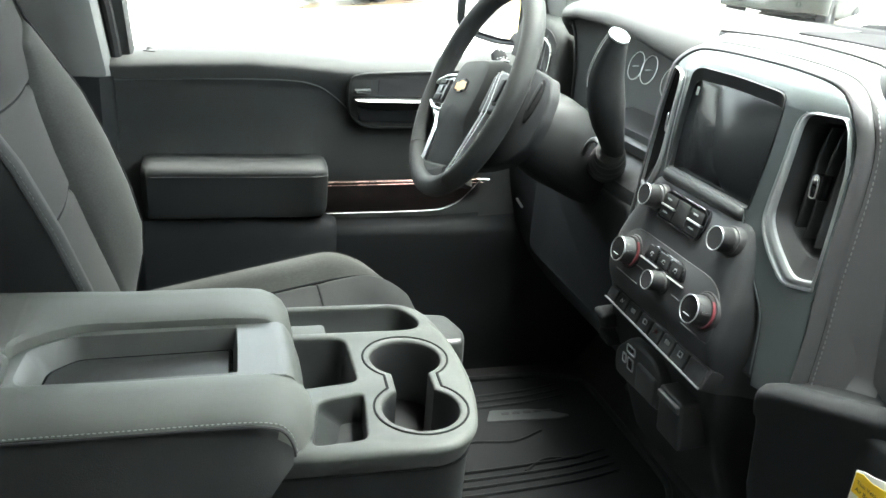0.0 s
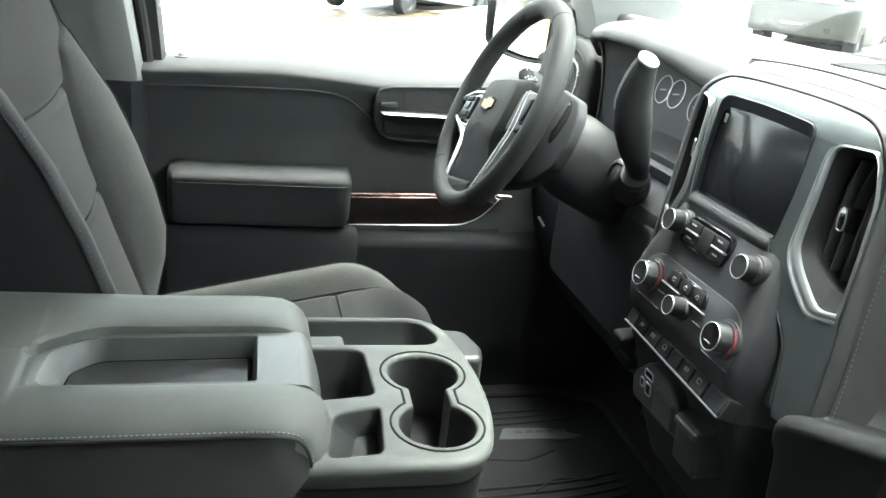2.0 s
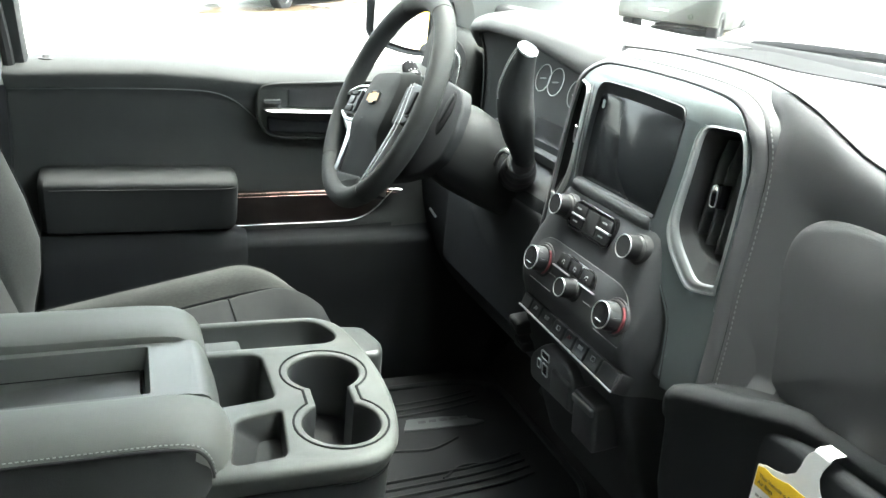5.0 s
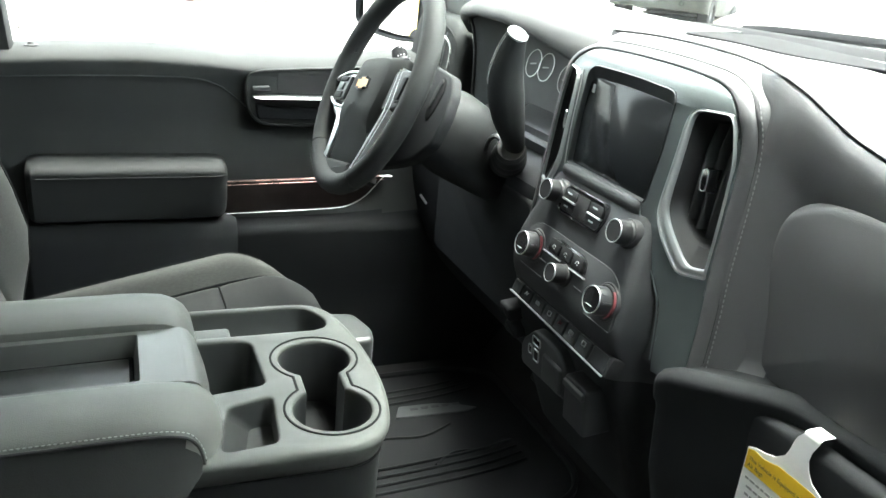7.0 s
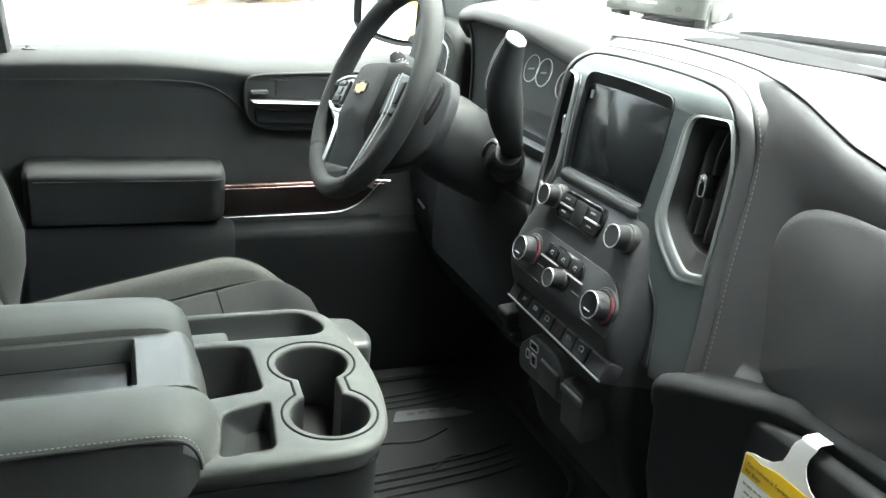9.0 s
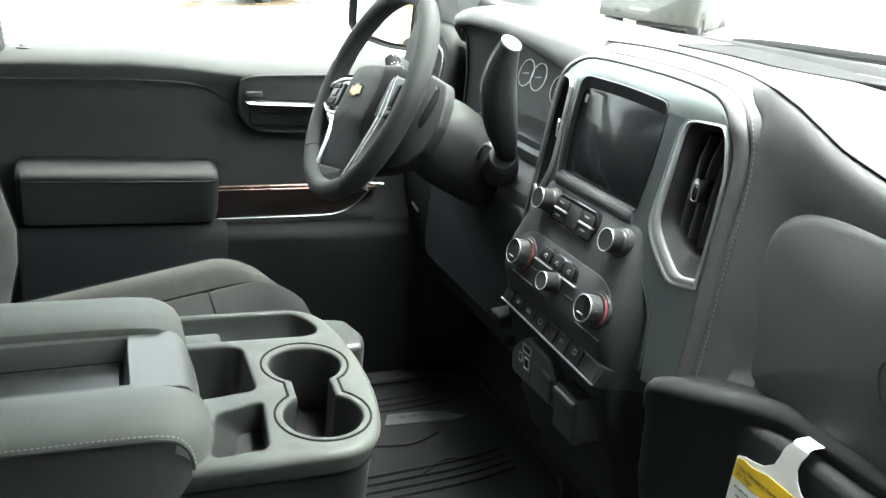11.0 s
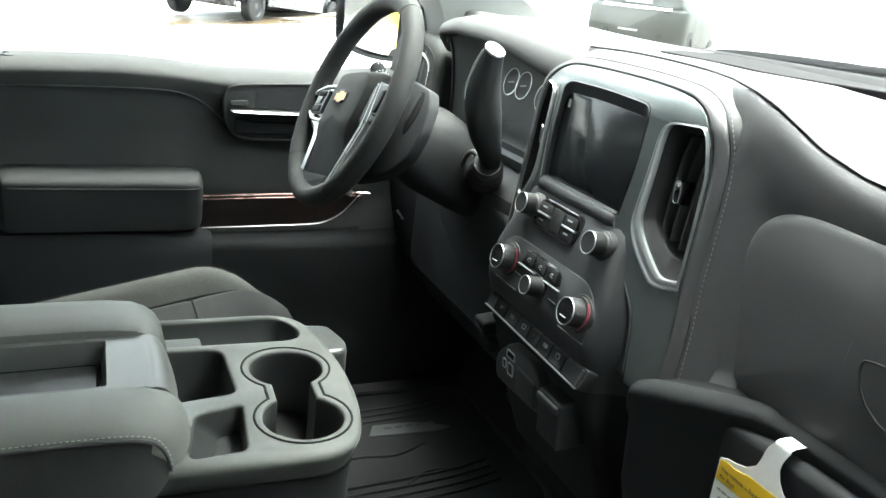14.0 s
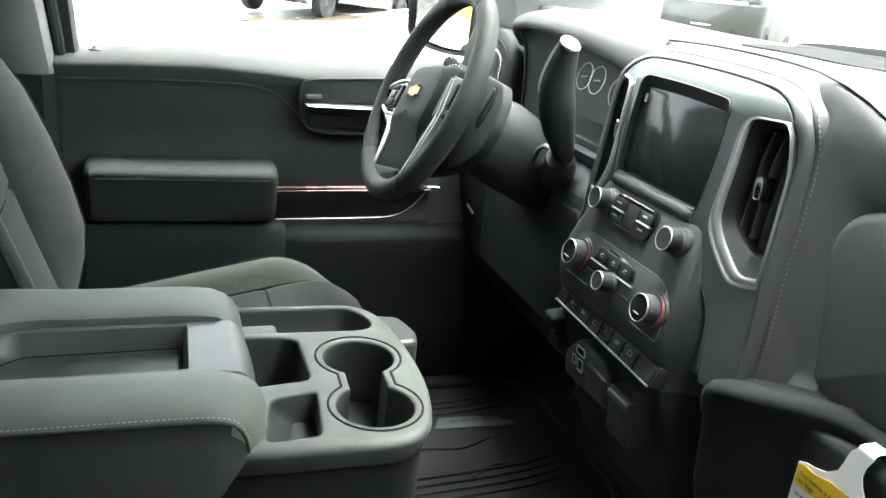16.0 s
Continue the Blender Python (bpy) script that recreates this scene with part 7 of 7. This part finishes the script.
        for x in (0.0, -base):
            car_wheel(ob, m @ frame_at((x, sg * (width / 2 - 0.13), h), (1, 0, 0), (0, 0, 1)) @ (pose(0, 0, 0, 0, 180, 0) if sg > 0 else Matrix()), h)
    b = bmesh.new()
    box(b, -base - 0.7, 0.6, -0.75, 0.75, 0.42, 0.62, 0.0)
    b.transform(m)
    part("underbody", b, TYRE, ob)
    return ob


pickup("pickup_truck", pose(2.92, 19.1, ground_z(2.92), 0, -3.5, -130), CARPAINT, "black pickup truck parked across the wet lot", 4.3, 2.2)
pickup("pickup_truck", pose(7.3, 14.4, ground_z(7.3), 0, -3.5, -118), WHITEPAINT, "white pickup truck parked beside the dark green car")


def suv(name, m, paint, label):
    """A tall estate seen from its tail; x points to the tail, from the middle of its rear axle on the ground."""
    ob = thing(name, m.translation, label, "car")
    b = bmesh.new()
    secs = []
    for x, zt, hw in ((0.94, 1.66, 0.86), (0.90, 1.80, 0.90), (0.60, 1.88, 0.94), (-1.8, 1.86, 0.95), (-2.6, 1.30, 0.96), (-3.7, 1.10, 0.94), (-3.95, 0.85, 0.85)):
        secs.append([m @ Vector((x, y * hw, z)) for y, z in ((-0.97, 0.42), (-1.03, 0.70), (-1.04, 1.00), (-0.98, min(1.15, zt)), (-0.80, zt - 0.04), (-0.70, zt), (0.70, zt), (0.80, zt - 0.04), (0.98, min(1.15, zt)), (1.04, 1.00), (1.03, 0.70), (0.97, 0.42))])
    loft(b, secs)
    body = part("body", b, paint, ob, angle=40)
    b = bmesh.new()
    puff(b, rrect(-0.66, 0.66, 1.34, 1.72, 0.08), m @ frame_at((0.93, 0, 0), (0, 1, 0), (-0.1, 0, 1)), 0.16, 0.02, 2, base=0.0)
    part("rear_window", b, GLOSS, body)
    b = bmesh.new()
    loft(b, [[m @ Vector((x - dx, y, z)) for x, z in ((0.80, 0.40), (0.98, 0.42), (1.06, 0.62), (1.09, 0.85), (1.07, 1.02), (1.00, 1.09), (0.86, 1.10))] for y, dx in ((-1.02, 0.30), (-0.96, 0.10), (-0.80, 0.02), (0.0, 0.0), (0.80, 0.02), (0.96, 0.10), (1.02, 0.30))])
    bumper = part("bumper", b, paint, ob, angle=50)
    b = bmesh.new()
    loft(b, [[m @ Vector((x, y, z)) for x, z in ((1.060, 1.035), (1.082, 1.045), (1.05, 1.095), (0.99, 1.105))] for y in (-0.70, 0.70)])
    part("step_pad", b, ALLOY, bumper, "pale bumper strip")
    b = bmesh.new()
    puff(b, rrect(-0.26, 0.26, 1.16, 1.30, 0.01), m @ frame_at((0.93, 0, 0), (0, 1, 0), (0, 0, 1)), 0.055, 0.004, 1, base=-0.02)
    part("number_plate", b, PLATE, ob, "pale number plate")
    b = bmesh.new()
    loft(b, [[m @ Vector((x, y, z)) for x, z in ((1.04, 0.60), (1.075, 0.61), (1.08, 0.635), (1.04, 0.64))] for y in (-0.30, 0.10)])
    part("bumper_line", b, ALLOY, bumper, "bright line low on the bumper")
    for sg in (-1, 1):
        b = bmesh.new()
        puff(b, rrect(-0.14, 0.14, 1.38, 1.62, 0.03), m @ frame_at((0.88, sg * 0.80, 0), (0, 1, 0), (0, 0, 1)), 0.08, 0.02, 2, base=-0.02)
        part("tail_lamp", b, LAMPRED, ob)
        b = bmesh.new()
        lathe(b, [(0.045, -0.10), (0.045, 0.02), (0.038, 0.02), (0.036, -0.06)], m @ frame_at((1.06, sg * 0.55, 0.55), (0, 1, 0), (0, 0, 1)), 16)
        part("exhaust", b, GLOSS, ob)
        for x in (0.0, -2.9):
            car_wheel(ob, m @ frame_at((x, sg * 0.88, 0.38), (1, 0, 0), (0, 0, 1)) @ (pose(0, 0, 0, 0, 180, 0) if sg > 0 else Matrix()), 0.38)
    return ob


suv("parked_car", pose(11.03, 13.64, ground_z(11.03) - 0.20, 0, -3.5, -140), SUVPAINT, "dark green estate car parked with its tail to the windscreen")
# brown wet patches on the lot; the one under the truck also holds its shade
rnd = random.Random(11)
for cx, cy, rx, ry, turn in ((-1.3, 18.5, 1.5, 0.50, 5), (0.2, 19.3, 0.55, 0.16, 8), (3.5, 18.3, 2.3, 0.62, 22), (6.1, 20.5, 1.7, 0.45, 28), (-5.0, 21.0, 2.2, 0.6, 0)):
    bm = bmesh.new()
    pts = []
    for i in range(40):
        a = 2 * math.pi * i / 40
        k = 1 + 0.16 * math.sin(3 * a + cx) + 0.10 * math.sin(7 * a + cy) + 0.08 * rnd.random()
        u, v = rx * k * math.cos(a), ry * k * math.sin(a)
        ct, st2 = math.cos(radians(turn)), math.sin(radians(turn))
        pts.append((cx + u * ct - v * st2, cy + u * st2 + v * ct))
    top = [bm.verts.new((x, y, ground_z(x) + 0.006)) for x, y in pts]
    low = [bm.verts.new((x, y, ground_z(x) - 0.01)) for x, y in pts]
    bm.faces.new(top)
    bridge(bm, top, low)
    solid("water_patch", bm, MUD, "brown wet patch on the concrete lot", "puddle", kind="structure")
# wiper at the foot of the windscreen
wiper = thing("wiper", (1.18, 0.19, 1.66), "black windscreen wiper lying at the foot of the windscreen", "wiper")
bm = bmesh.new()
tube(bm, smooth_path([(1.085, 0.415, 1.674), (1.115, 0.345, 1.681), (1.18, 0.19, 1.685), (1.27, -0.06, 1.688), (1.30, -0.30, 1.688)], 5), [0.004] + [0.010] * 20, 8, flat=0.7)
part("arm", bm, MATTE, wiper)
bm = bmesh.new()
tube(bm, smooth_path([(1.10, 0.36, 1.664), (1.18, 0.16, 1.668), (1.26, -0.10, 1.670), (1.29, -0.32, 1.670)], 5), 0.006, 6)
part("blade", bm, MATTE, wiper)
# painted bay lines
for k in range(4):
    bm = bmesh.new()
    x0 = -6 + 4.2 * k
    loft(bm, [[(x0 + dx + t * 2.0, 19.5 + 5.0 * t, ground_z(x0 + dx + t * 2.0) + dz) for dx, dz in ((0, 0.004), (0.12, 0.004), (0.12, 0.001), (0, 0.001))] for t in (0, 1)])
    solid("bay_line", bm, PAINTLINE, "pale painted parking bay line on the wet lot", "road marking", group="bay lines")
# yellow post behind the truck, seen in the mirror
post = thing("safety_post", (-4.28, 1.68, ground_z(-4.28)), "yellow painted round safety post on the lot", "post")
bm = bmesh.new()
lathe(bm, [(0.055, 0.0), (0.055, 1.85), (0.045, 1.90), (0.0, 1.92)], Matrix.Translation((-4.28, 1.68, ground_z(-4.28))), 20)
part("tube", bm, YELLOWPAINT, post)
# added dark upright, stands in for the dark bar reflected in the mirror
post = thing("mirror_bar_upright", (-4.0, 1.858, ground_z(-4.0)), "dark upright added behind the truck to show as a bar in the mirror", "post")
bm = bmesh.new()
lathe(bm, [(0.043, 0.0), (0.043, 2.3), (0.036, 2.34), (0.0, 2.35)], Matrix.Translation((-4.0, 1.858, ground_z(-4.0))), 20)
part("tube", bm, CARPAINT, post)
